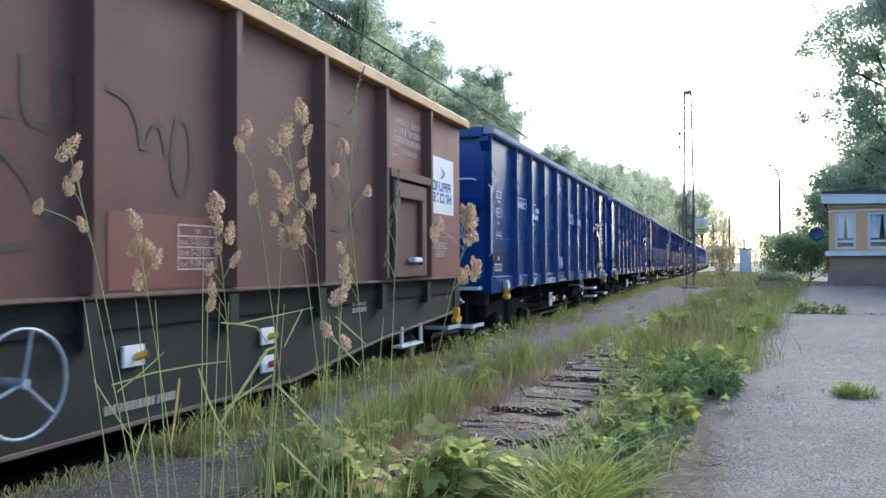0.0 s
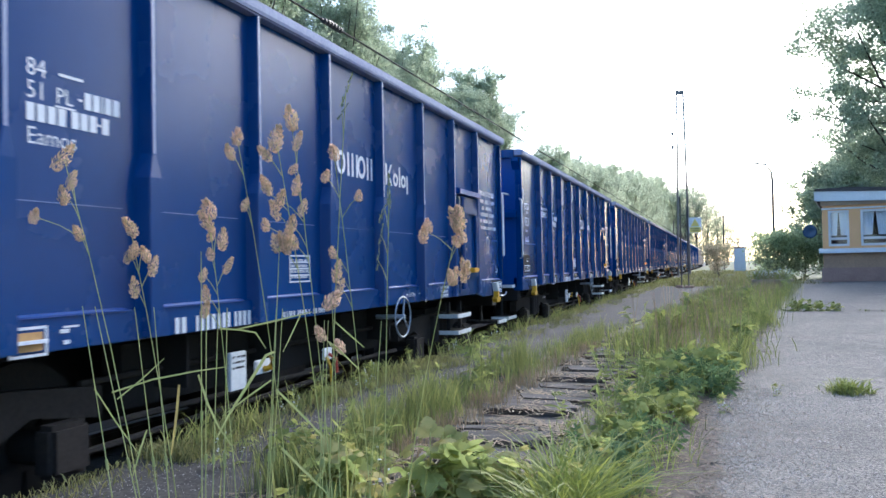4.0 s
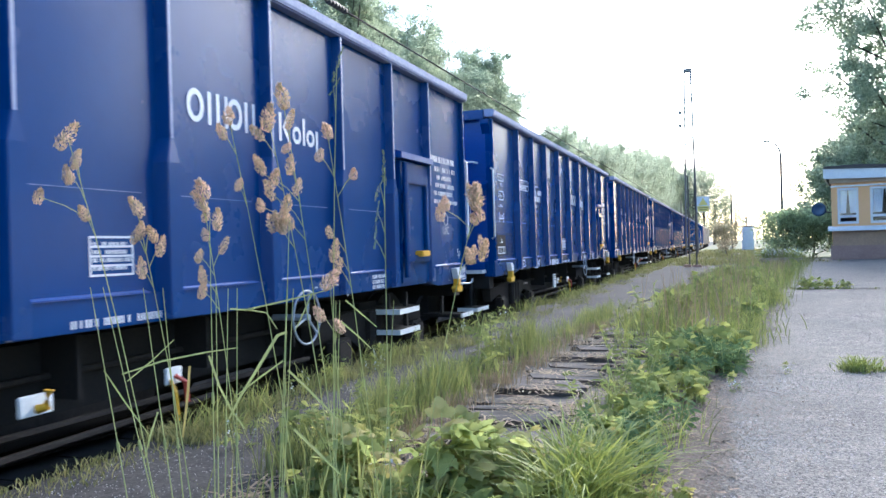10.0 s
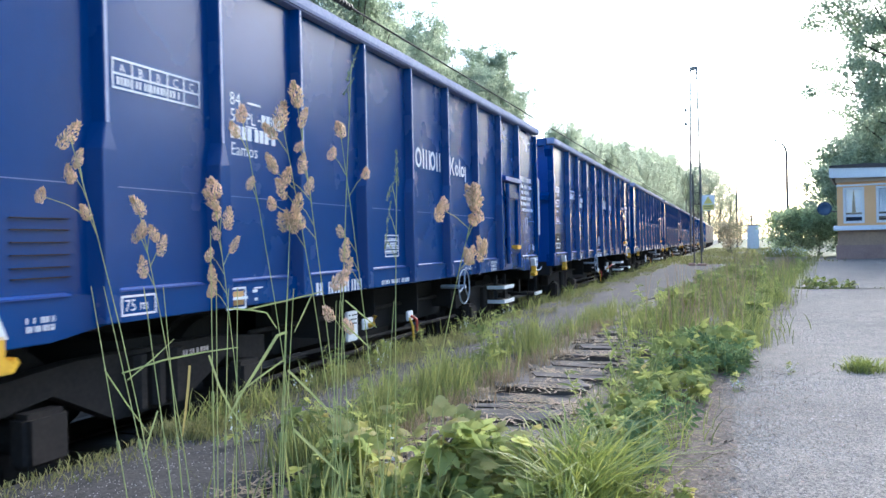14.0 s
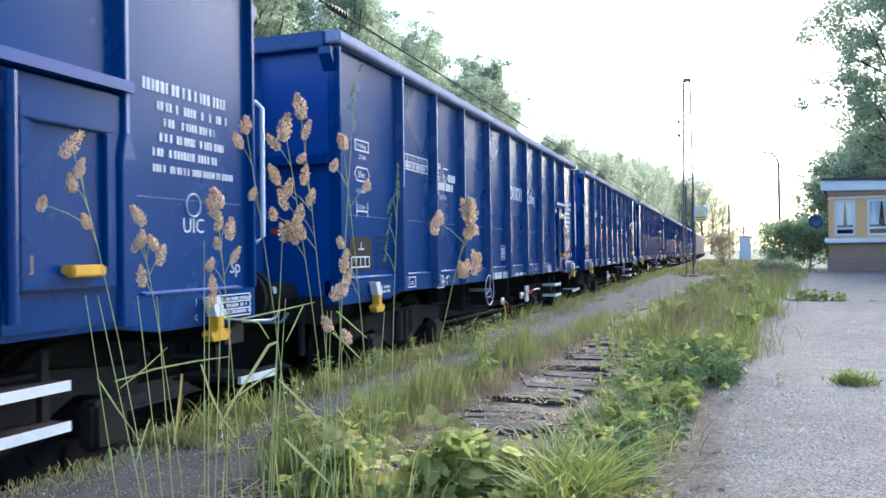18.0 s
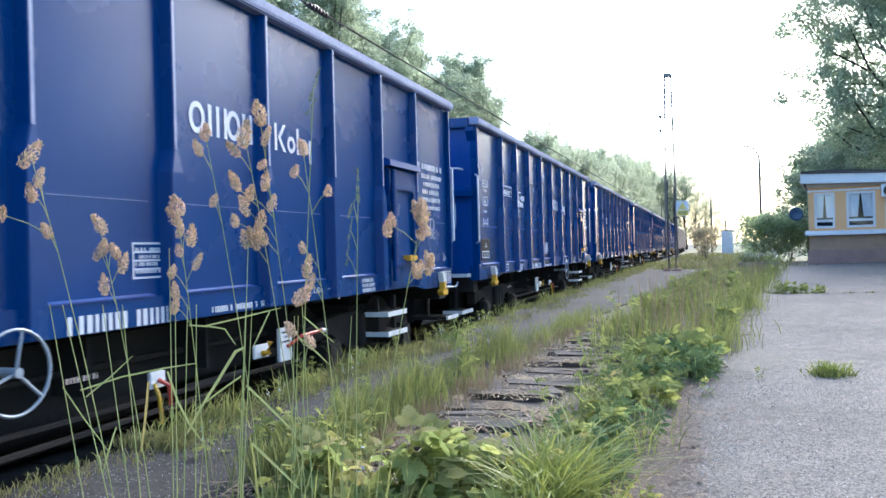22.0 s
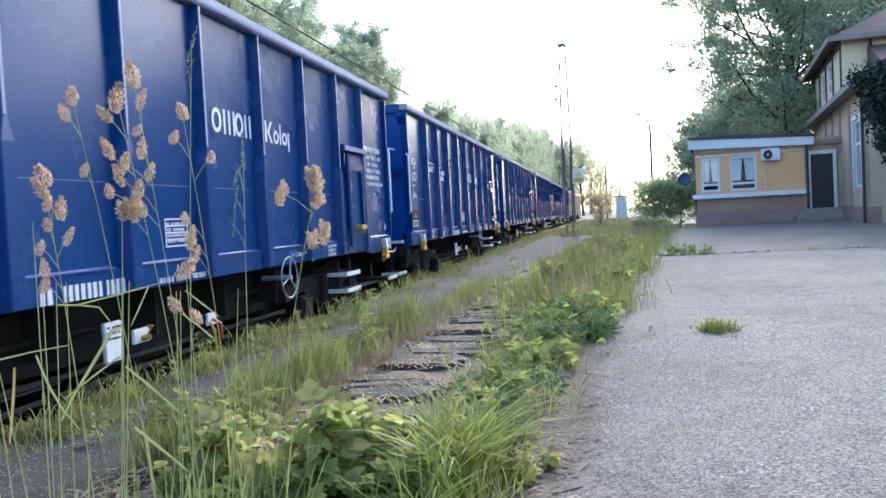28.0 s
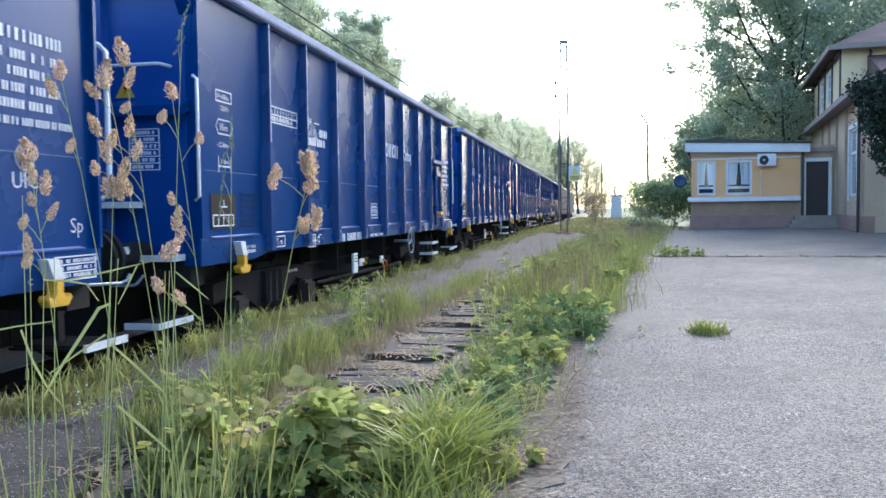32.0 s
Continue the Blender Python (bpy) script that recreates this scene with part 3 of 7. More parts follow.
    bm = bmesh.new()
    box(bm, x - 0.02, x + 0.05, y0 + 0.02, y1, 0.6, 1.82)
    door = part("door", bm, BLUE, w, bevel=0.008)
    bm = bmesh.new()
    for a, b, c, d in ((y0 + 0.1, y1 - 0.08, 1.6, 1.7), (y0 + 0.1, y1 - 0.08, 0.8, 0.88), (y0 + 0.1, y0 + 0.17, 0.88, 1.6), (y1 - 0.15, y1 - 0.08, 0.88, 1.6)):
        box(bm, x + 0.05, x + 0.085, a, b, c, d)
    part("door_frame", bm, BLUE, door, bevel=0.008)
    bm = bmesh.new()
    tube(bm, [(x + 0.09, y0 + 0.05, 0.66), (x + 0.09, y0 + 0.05, 1.8)], 0.028, 10)
    part("hinge_bar", bm, BLUE, door)
    bm = bmesh.new()
    box(bm, x + 0.05, x + 0.14, y0 + 0.36, y0 + 0.58, 0.86, 0.92)
    part("latch", bm, YELLOW, door, "yellow door latch", bevel=0.01)
    bm = bmesh.new()
    box(bm, x + 0.05, x + 0.075, y0 + 0.16, y0 + 0.178, 0.84, 0.97)
    part("latch_pin", bm, YELLOW, door)
    for z in (0.33, 0.13):
        white_step(w, x - 0.2, x + 0.06, 8.86, 9.38, z)
    for y in (8.9, 9.34):
        bm = bmesh.new()
        box(bm, x - 0.1, x - 0.06, y - 0.02, y + 0.02, 0.12, 0.5)
        part("step_bracket", bm, BLACK, w)
    handwheel(w, wheel_at, 0.45, 0.2)
    bm = bmesh.new()
    box(bm, x - 0.06, x - 0.03, plate_at, plate_at + 0.19, 0.13, 0.39)
    plate = part("brake_plate", bm, WHITE, w, "white brake instruction plate", bevel=0.006)
    bm = bmesh.new()
    bars(bm, x - 0.029, plate_at + 0.02, plate_at + 0.18, 0.27, 0.38, 3, seed + 70, 0.4)
    part("plate_text", bm, BLACK, plate)["kind"] = "stuff"
    # the gear by the plate lies mirrored on wagons coupled the other way round
    near, off = (plate_at - 0.35, plate_at - 1.5) if bare_end else (plate_at + 0.32, plate_at + 1.35)
    if bare_end:
        bm = bmesh.new()
        tube(bm, [(x - 0.025, plate_at + 0.1, 0.24), (x + 0.03, plate_at + 0.24, 0.31), (x + 0.03, plate_at + 0.6, 0.32)], 0.014, 8)
        part("brake_lever", bm, RED, w, "red brake lever")
        bm = bmesh.new()
        tube(bm, [(x + 0.03, plate_at + 0.58, 0.32), (x + 0.04, plate_at + 0.63, 0.315)], 0.02, 10)
        part("lever_knob", bm, WHITE, w)
    bm = bmesh.new()
    box(bm, x - 0.06, x - 0.035, near, near + 0.2, 0.2, 0.3)
    part("load_plate", bm, WHITE, w, "small white changeover plate", bevel=0.006)
    bm = bmesh.new()
    tube(bm, [(x - 0.034, near + 0.1, 0.23), (x + 0.01, near + 0.11, 0.24), (x + 0.02, near + 0.12, 0.32)], 0.024, 10)
    part("changeover_knob", bm, YELLOW, w, "yellow changeover knob", smooth=True)
    bm = bmesh.new()
    box(bm, x - 0.06, x - 0.035, off, off + 0.14, 0.18, 0.28)
    part("valve_plate", bm, WHITE, w, "small white valve plate", bevel=0.006)
    bm = bmesh.new()
    tube(bm, [(x - 0.034, off + 0.07, 0.23), (x + 0.02, off + 0.1, 0.19), (x + 0.02, off + 0.11, 0.07)], 0.014, 8)
    part("valve_lever", bm, RED, w, "red valve lever")
    bm = bmesh.new()
    tube(bm, [(x - 0.034, off + 0.03, 0.21), (x, off + 0.03, 0.14), (x + 0.01, off + 0.04, -0.03)], 0.012, 8)
    part("valve_lever", bm, YELLOW, w, "yellow valve lever")
    bm = bmesh.new()
    bars(bm, x - 0.09, plate_at - 2.1, plate_at - 1.85, 0.3, 0.36, 1, seed + 71, 0.5)
    part("beam_marking", bm, MARK_OLD, w)["kind"] = "stuff"
    # stencilled marks
    m = x + 0.003
    bm = bmesh.new()
    frame_lines(bm, m, 0.38, 0.66, 1.89, 1.98)
    put_letters(bm, "19 400kg", 0.058, m, 0.395, 1.915)
    put_letters(bm, "20.0m", 0.06, m, 0.46, 1.815)
    for s in (0, 1):
        prism(bm, [(0.41, 1.73 - s * 0.12), (0.63, 1.73 - s * 0.12), (0.63, 1.742 - s * 0.12), (0.41, 1.742 - s * 0.12)], m, m + 0.002, "x")
        prism(bm, [((0.41, 1.61), (0.36, 1.675), (0.372, 1.675), (0.42, 1.61)), ((0.63, 1.61), (0.68, 1.675), (0.668, 1.675), (0.62, 1.61))][s], m, m + 0.002, "x")
        prism(bm, [((0.41, 1.742), (0.36, 1.677), (0.372, 1.677), (0.42, 1.742)), ((0.63, 1.742), (0.68, 1.677), (0.668, 1.677), (0.62, 1.742))][s], m, m + 0.002, "x")
    put_letters(bm, "30m", 0.085, m, 0.43, 1.645)
    put_letters(bm, "-12.34m-", 0.06, m, 0.38, 1.505)
    frame_lines(bm, m, 0.40, 0.63, 1.34, 1.345, 0.01)
    box(bm, m, m + 0.002, 0.395, 0.405, 1.29, 1.43)
    box(bm, m, m + 0.002, 0.625, 0.635, 1.29, 1.43)
    put_letters(bm, "10.00m", 0.055, m, 0.43, 1.365)
    part("marking", bm, MARK, w)["kind"] = "stuff"
    bm = bmesh.new()
    box(bm, m, m + 0.004, 0.24, 0.7, 0.81, 1.11)
    part("card_holder", bm, BLACK, w)
    bm = bmesh.new()
    frame_lines(bm, m + 0.006, 0.27, 0.64, 0.84, 0.93, 0.012, 1, 4)
    frame_lines(bm, m + 0.006, 0.42, 0.52, 1.0, 1.0, 0.012)
    box(bm, m + 0.006, m + 0.008, 0.46, 0.472, 1.0, 1.06)
    part("card_frame", bm, MARK, w)["kind"] = "stuff"
    for z in (1.115, 1.06, 1.0, 0.94, 0.88, 0.83):
        bm = bmesh.new()
        box(bm, m, m + 0.012, 0.8, 1.14, z, z + 0.006)
        part("card_rack_bar", bm, BLACK, w)
    bm = bmesh.new()
    frame_lines(bm, m, 1.47, 2.2, 1.83, 1.985, 0.012, 2, 5)
    for i, c in enumerate("ABBCC"):
        put_letters(bm, c, 0.07, m, 1.52 + i * 0.146, 1.917)
    bars(bm, m, 1.5, 2.19, 1.84, 1.9, 1, seed)
    part("load_table", bm, MARK, w)["kind"] = "stuff"
    bm = bmesh.new()
    put_letters(bm, "84", 0.125, m, 2.52, 1.905)
    box(bm, m, m + 0.002, 2.72, 2.88, 1.935, 1.949)
    put_letters(bm, "51", 0.125, m, 2.52, 1.795)
    put_letters(bm, "PL", 0.115, m, 2.7, 1.797)
    box(bm, m, m + 0.002, 2.695, 2.83, 1.775, 1.785)
    box(bm, m, m + 0.002, 2.845, 2.875, 1.832, 1.845)
    for i, a in enumerate((2.89, 2.95, 3.01, 3.035, 3.095)):
        box(bm, m, m + 0.002, a, a + (0.012 if i == 2 else 0.046), 1.797, 1.885)
    for i, a in enumerate((2.52, 2.585, 2.65, 2.715, 2.8, 2.862, 2.924, 3.012)):
        box(bm, m, m + 0.002, a, a + 0.048, 1.685, 1.772)
    box(bm, m, m + 0.002, 2.98, 3.004, 1.722, 1.734)
    put_letters(bm, "Eamos", 0.12, m, 2.52, 1.575)
    part("marking", bm, MARK, w)["kind"] = "stuff"
    bm = bmesh.new()
    for y, t in ((5.76, "r"), (5.97, "i"), (6.06, "n"), (6.18, "r"), (6.38, "n")):
        if t == "r":
            o = [(y + 0.085 + 0.085 * math.cos(a * math.pi / 9), 1.87 + 0.105 * math.sin(a * math.pi / 9)) for a in range(18)]
            q = [(y + 0.085 + 0.05 * math.cos(a * math.pi / 9), 1.87 + 0.068 * math.sin(a * math.pi / 9)) for a in range(18)]
            for i in range(18):
                j = (i + 1) % 18
                prism(bm, [o[i], o[j], q[j], q[i]], m, m + 0.002, "x")
        elif t == "i":
            box(bm, m, m + 0.002, y, y + 0.036, 1.765, 1.975)
        else:
            for a in (0, 0.09):
                box(bm, m, m + 0.002, y + a, y + a + 0.034, 1.765, 1.975)
    for y, a, b in ((6.82, 1.765, 1.975), (7.165, 1.765, 1.975), (7.37, 1.71, 1.9)):
        box(bm, m, m + 0.002, y, y + 0.034, a, b)
    for y in (7.075, 7.285):
        for i in range(16):
            a, b = i * math.pi / 8, (i + 1) * math.pi / 8
            prism(bm, [(y + r * math.cos(c), 1.832 + r * 1.05 * math.sin(c)) for r, c in ((0.064, a), (0.064, b), (0.034, b), (0.034, a))], m, m + 0.002, "x")
    prism(bm, [(6.87, 1.87), (6.95, 1.975), (6.99, 1.975), (6.91, 1.87), (6.99, 1.765), (6.95, 1.765)], m, m + 0.002, "x")
    part("logo_mark", bm, MARK, w)["kind"] = "stuff"
    bm = bmesh.new()
    for i, (a, b, z, h) in enumerate(((9.98, 10.78, 1.9, 0.085), (10.1, 10.72, 1.8, 0.066), (10.16, 10.68, 1.71, 0.062), (10.12, 10.74, 1.62, 0.062), (10.06, 10.74, 1.53, 0.062), (10.06, 10.78, 1.44, 0.055))):
        bars(bm, m, a, b + 0.1, z, z + h, 1, seed + 30 + i, 0.8)
    put_letters(bm, "UIC", 0.13, m, 10.32, 1.1)
    put_letters(bm, "Sp", 0.13, m, 10.8, 0.84)
    part("marking", bm, MARK, w)["kind"] = "stuff"
    bm = bmesh.new()
    ring(bm, (m, 10.43, 1.27), 0.07, 0.006, 20, 4)
    part("marking_ring", bm, MARK, w)
    n = x + 0.038
    bm = bmesh.new()
    frame_lines(bm, n, 1.46, 1.72, 0.61, 0.71)
    put_letters(bm, "75 m", 0.09, n, 1.48, 0.63)
    bars(bm, n, number_at, number_at + 1.0, 0.56, 0.68, 1, seed + 5, 0.8)
    bars(bm, n, 0.85, 1.05, 0.58, 0.66, 2, seed + 6)
    bars(bm, n, number_at + 1.2, number_at + 2.0, 0.585, 0.64, 1, seed + 7)
    bars(bm, n, 8.3, 8.6, 0.58, 0.72, 3, seed + 8)
    frame_lines(bm, n, 10.6, 10.98, 0.56, 0.7, 0.008, 3, 1)
    bars(bm, n, 10.62, 11.0, 0.57, 0.7, 3, seed + 12, 0.5)
    put_letters(bm, "6,80m", 0.07, n, 7.32, 0.635)
    box(bm, n, n + 0.002, 7.22, 7.27, 0.655, 0.667)
    box(bm, n, n + 0.002, 7.58, 7.63, 0.655, 0.667)
    put_letters(bm, "1", 0.07, n, 10.38, 0.65)
    put_letters(bm, "c", 0.08, n, 10.38, 0.56)
    put_letters(bm, "1", 0.07, n, 7.78, 0.65)
    put_letters(bm, "a", 0.08, n, 7.78, 0.56)
    box(bm, n, n + 0.002, 2.7, 2.8, 0.68, 0.69)
    part("sill_marking", bm, MARK, w)["kind"] = "stuff"
    bm = bmesh.new()
    frame_lines(bm, m, table_at, table_at + 0.31, 0.85, 1.05, 0.012, 4, 1)
    bars(bm, m, table_at + 0.02, table_at + 0.31, 0.87, 1.04, 4, seed + 9, 0.5)
    part("marking", bm, MARK, w)["kind"] = "stuff"
    bm = bmesh.new()
    box(bm, n, n + 0.004, 2.41, 2.57, 0.585, 0.675)
    plate = part("lamp_bracket", bm, OCHRE, w, "dull yellow signal bracket plate")
    bm = bmesh.new()
    frame_lines(bm, n, 2.385, 2.595, 0.565, 0.695, 0.014)
    box(bm, n + 0.006, n + 0.03, 2.4, 2.58, 0.622, 0.638)
    part("bracket_frame", bm, MARK, plate)
    for z, a, b in ((0.665, 2.68, 0.055), (0.61, 2.7, 0.04)):
        bm = bmesh.new()
        box(bm, n, n + 0.002, a, a + b, z - 0.01, z + 0.01)
        part("stencil_bar", bm, MARK, w)
    bm = bmesh.new()
    for a, b in zip((0, *RIBS), (*RIBS, LEN)):
        if a != RIBS[-2]:
            box(bm, m - 0.001, m + 0.0005, a + 0.16, b - 0.12, 1.296, 1.301)
    part("chalk_line", bm, MARK_FAINT, w)["kind"] = "stuff"
    # end wall marks on the end that comes first
    if bare_end:
        for a, z, paint in ((0.72, 1.14, RED), (0.86, 1.14, RED)):
            bm = bmesh.new()
            box(bm, a, a + 0.06, -0.004, -0.001, z, z + 0.05)
            part("chalk_mark", bm, paint, w, "small red paint mark")
        return w
    bm = bmesh.new()
    frame_y(bm, -0.004, 0.79, 1.05, 1.3, 1.625, 6)
    part("end_table", bm, MARK, w)["kind"] = "stuff"
    bm = bmesh.new()
    prism(bm, [(0.68, 1.88), (0.85, 1.88), (0.765, 2.025)], -0.006, -0.003, "y")
    tri = part("warning_sign", bm, YELLOW, w, "yellow high voltage triangle")
    bm = bmesh.new()
    prism(bm, [(0.773, 2.005), (0.75, 1.95), (0.767, 1.95), (0.755, 1.9), (0.785, 1.96), (0.767, 1.96)], -0.01, -0.0065, "y")
    part("bolt_mark", bm, BLACK, tri)
    return w


def frame_y(bm, y, x0, x1, z0, z1, rows):
    """A ruled table with lines of blocks, on an end wall."""
    rnd = random.Random(7)
    for a in (x0, x1):
        box(bm, a - 0.005, a + 0.005, y - 0.002, y, z0, z1)
    for i in range(rows + 1):
        z = z0 + (z1 - z0) * i / rows
        box(bm, x0 + 0.006, x1 - 0.006, y - 0.002, y, z - 0.004, z + 0.004)
        if i < rows:
            a = x0 + 0.02
            while a < x1 - 0.04:
                box(bm, a, a + 0.018, y - 0.002, y, z + 0.012, z + 0.04)
                a += rnd.choice((0.025, 0.025, 0.04))


def brown_wagon():
    """An older, higher-silled wagon ahead of the blue ones; y = 0 is its last end, it runs to -12.8."""
    w = thing("open_wagon", "rusty brown open wagon with ochre rim and spray-painted tags", "railway wagon")
    x, end, head = HALF - 0.02, -1.22, -14.0
    ribs = [-2.43, -3.64, -4.87, -6.1, -7.36, -8.6, -9.85, -11.1, -12.35]
    for s in (1, -1):
        bm = bmesh.new()
        box(bm, s * (x - 0.06), s * x, head, end, 0.76, 2.66)
        part("side_wall", bm, BROWN, w)
        bm = bmesh.new()
        prism(bm, [(end - 0.06, 0.76), (end - 0.06, 0.4), (end - 0.4, 0.35), (end - 2.3, 0.24), (end - 4.0, 0.07), (head + 4.0, 0.07), (head + 2.3, 0.24), (head, 0.4), (head, 0.76)], s * (x - 0.08), s * (x - 0.02), "x")
        part("side_sill", bm, SILL_GREY, w, "dark grey fish-bellied sill")
        bm = bmesh.new()
        box(bm, s * (x - 0.1), s * (x + 0.06), head, end + 0.015, 0.768, 0.79)
        part("sill_flange", bm, RUST_EDGE, w, "rust-worn flange", bevel=0.006)
        bm = bmesh.new()
        o = [(end - 0.06, 0.4), (end - 0.4, 0.35), (end - 2.3, 0.24), (end - 4.0, 0.07), (head + 4.0, 0.07), (head + 2.3, 0.24), (head, 0.4)]
        prism(bm, o + [(a, b - 0.02) for a, b in o[::-1]], s * (x - 0.1), s * (x + 0.0), "x")
        part("sill_foot", bm, RUST_EDGE, w)
        bm = bmesh.new()
        prism(bm, [(s * (x - 0.1), 2.76), (s * (x + 0.05), 2.76), (s * (x + 0.1), 2.72), (s * (x + 0.1), 2.63), (s * (x - 0.1), 2.63)], head - 0.05, end + 0.12, "y")
        part("top_rim", bm, OCHRE, w, "ochre-painted top rim", bevel=0.008)
        for y in ribs:
            bm = bmesh.new()
            prism(bm, [(s * x, y - 0.06), (s * (x + 0.09), y - 0.03), (s * (x + 0.09), y + 0.03), (s * x, y + 0.06)], 0.8, 2.64, "z")
            part("rib", bm, BROWN, w)
            bm = bmesh.new()
            box(bm, s * (x - 0.02), s * (x + 0.05), y - 0.05, y + 0.05, 0.52, 0.755)
            part("sill_gusset", bm, SILL_GREY, w)
    for y, d in ((end, 1), (head, -1)):
        bm = bmesh.new()
        box(bm, -x, x, y, y - d * 0.06, 0.6, 2.66)
        part("end_wall", bm, BROWN, w)
        bm = bmesh.new()
        box(bm, -x, x, y + d * 0.002, y - d * 0.2, 0.36, 0.85)
        part("headstock", bm, BLACK, w)
        bm = bmesh.new()
        box(bm, -x, x, y + d * 0.1, y - d * 0.06, 2.64, 2.75)
        part("end_rim", bm, OCHRE, w)
        buffers(w, y, d)
    bm = bmesh.new()
    tube(bm, [(x - 0.02, end, 0.5), (x + 0.03, end + 0.07, 0.46), (x - 0.1, end + 0.1, 0.42)], 0.014, 8)
    part("uncoupling_bar", bm, GALV, w)
    tow_hook(w, -1.7, 1, -0.18, False)
    white_step(w, 0.78, 1.1, -1.0, -0.5, 0.12)
    for y in (-0.92, -0.58):
        bm = bmesh.new()
        tube(bm, [(0.9, y, 0.13), (0.9, y - 0.02, 0.34), (0.9, end, 0.4)], 0.014, 6)
        part("step_bracket", bm, BLACK, w)
    bm = bmesh.new()
    box(bm, -x, x, head + 0.06, end - 0.06, 0.6, 0.7)
    box(bm, -0.3, 0.3, head + 0.2, end - 0.2, 0.2, 0.59)
    part("underframe", bm, BLACK, w)
    for y in (end - 2.2, head + 2.2):
        bogie(w, y)
    bm = bmesh.new()
    for a in (-3.07, -2.53):
        box(bm, x - 0.03, x, a - 0.02, a + 0.02, 0.105, 0.3)
    box(bm, x - 0.12, x + 0.01, -3.1, -2.505, 0.08, 0.105)
    part("stirrup_step", bm, WHITE, w, "white-painted stirrup step", bevel=0.006)
    # door
    y0, y1 = -3.59, -2.5
    bm = bmesh.new()
    box(bm, x, x + 0.1, y0 + 0.01, y1 + 0.005, 1.79, 1.87)
    part("door_lintel", bm, BROWN, w)
    bm = bmesh.new()
    box(bm, x - 0.01, x + 0.045, y0 + 0.12, y1 - 0.1, 0.81, 1.76)
    door = part("door", bm, BROWN, w, bevel=0.008)
    bm = bmesh.new()
    for a, b, c, d in ((y0 + 0.12, y1 - 0.1, 1.6, 1.76), (y0 + 0.12, y1 - 0.1, 0.81, 0.93), (y0 + 0.12, y0 + 0.26, 0.93, 1.6), (y1 - 0.24, y1 - 0.1, 0.93, 1.6)):
        box(bm, x + 0.045, x + 0.09, a, b, c, d)
    part("door_frame", bm, BROWN, door, bevel=0.01)
    bm = bmesh.new()
    tube(bm, [(x + 0.07, y0 + 0.06, 0.81), (x + 0.07, y0 + 0.06, 1.78)], 0.04, 10)
    part("hinge_bar", bm, SILL_GREY, door)
    bm = bmesh.new()
    box(bm, x + 0.05, x + 0.13, y1 - 0.55, y1 - 0.33, 0.96, 1.01)
    part("latch", bm, WHITE, door, "white door latch", bevel=0.01)
    handwheel(w, -7.84, 0.41, 0.25)
    # patches and writing
    m = x + 0.003
    bm = bmesh.new()
    box(bm, m, m + 0.001, -7.2, -6.07, 0.81, 1.24)
    part("fresh_patch", bm, BROWN_RED, w, "fresher red-brown repaint patch")
    bm = bmesh.new()
    box(bm, m, m + 0.001, -2.36, -1.23, 0.792, 2.62)
    part("fresh_patch", bm, BROWN_RED, w, "fresher red-brown repaint patch")
    bm = bmesh.new()
    box(bm, m, m + 0.001, -3.57, -2.5, 1.88, 2.62)
    part("fresh_patch", bm, BROWN_RED, w, "fresher red-brown repaint patch")
    bm = bmesh.new()
    box(bm, m, m + 0.003, -2.305, -1.47, 1.519, 2.172)
    part("logo_panel", bm, WHITE, w, "white panel with blue shapes")
    bm = bmesh.new()
    k0, k1, k2 = m + 0.004, m + 0.006, 0.027
    for z, row in ((1.78, ((-2.215, 0.125, "TLBR"), (-2.07, 0.07, "LT"), (-1.985, 0.115, "LBR"), (-1.845, 0.12, "LTRM"), (-1.7, 0.12, "TRML"))), (1.648, ((-2.215, 0.115, "TRBM"), (-2.075, 0.105, "TB"), (-1.945, 0.13, "TLBR"), (-1.79, 0.1, "TR"), (-1.665, 0.11, "LRM")))):
        for y, wd, kind in row:
            for c, a, b, e, f in (("L", 0, k2, 0.0, 0.112), ("R", wd - k2, wd, 0.0, 0.112), ("T", k2 + 0.001, wd - k2 - 0.001, 0.112 - k2, 0.112), ("B", k2 + 0.001, wd - k2 - 0.001, 0, k2), ("M", k2 + 0.001, wd - k2 - 0.001, 0.043, 0.043 + k2)):
                if c in kind:
                    box(bm, k0, k1, y + a, y + b, z + e, z + f)
    prism(bm, [(-1.97, 1.925), (-1.86, 1.935), (-1.79, 1.98), (-1.8, 2.015), (-1.92, 2.06), (-1.84, 2.005), (-1.84, 1.98), (-1.89, 1.955)], k0, k1, "x")
    part("logo_mark", bm, LOGO_BLUE, w)["kind"] = "stuff"
    bm = bmesh.new()
    bars(bm, m + 0.002, -3.3, -2.55, 2.16, 2.44, 3, 4)
    bars(bm, m + 0.002, -3.1, -2.6, 2.06, 2.13, 1, 5)
    frame_lines(bm, m + 0.002, -3.32, -3.2, 2.04, 2.14)
    frame_lines(bm, m + 0.002, -2.14, -1.73, 1.12, 1.185, 0.008)
    bars(bm, m + 0.002, -2.12, -1.7, 1.125, 1.18, 1, 6)
    frame_lines(bm, m + 0.002, -2.08, -1.81, 1.03, 1.09, 0.008)
    bars(bm, m + 0.002, -2.06, -1.82, 1.035, 1.085, 1, 8)
    box(bm, m + 0.002, m + 0.003, -2.22, -1.42, 1.255, 1.258)
    bars(bm, m + 0.002, -2.31, -2.25, 0.87, 0.93, 1, 12)
    frame_lines(bm, m + 0.002, -6.62, -6.24, 0.92, 1.19, 0.01, 4, 1)
    for i, t in enumerate(("a-a 3-23-26", "b-b 5-27-30", "c-c 9-39-56")):
        put_letters(bm, t, 0.062, m + 0.002, -6.6, 1.07 - i * 0.067)
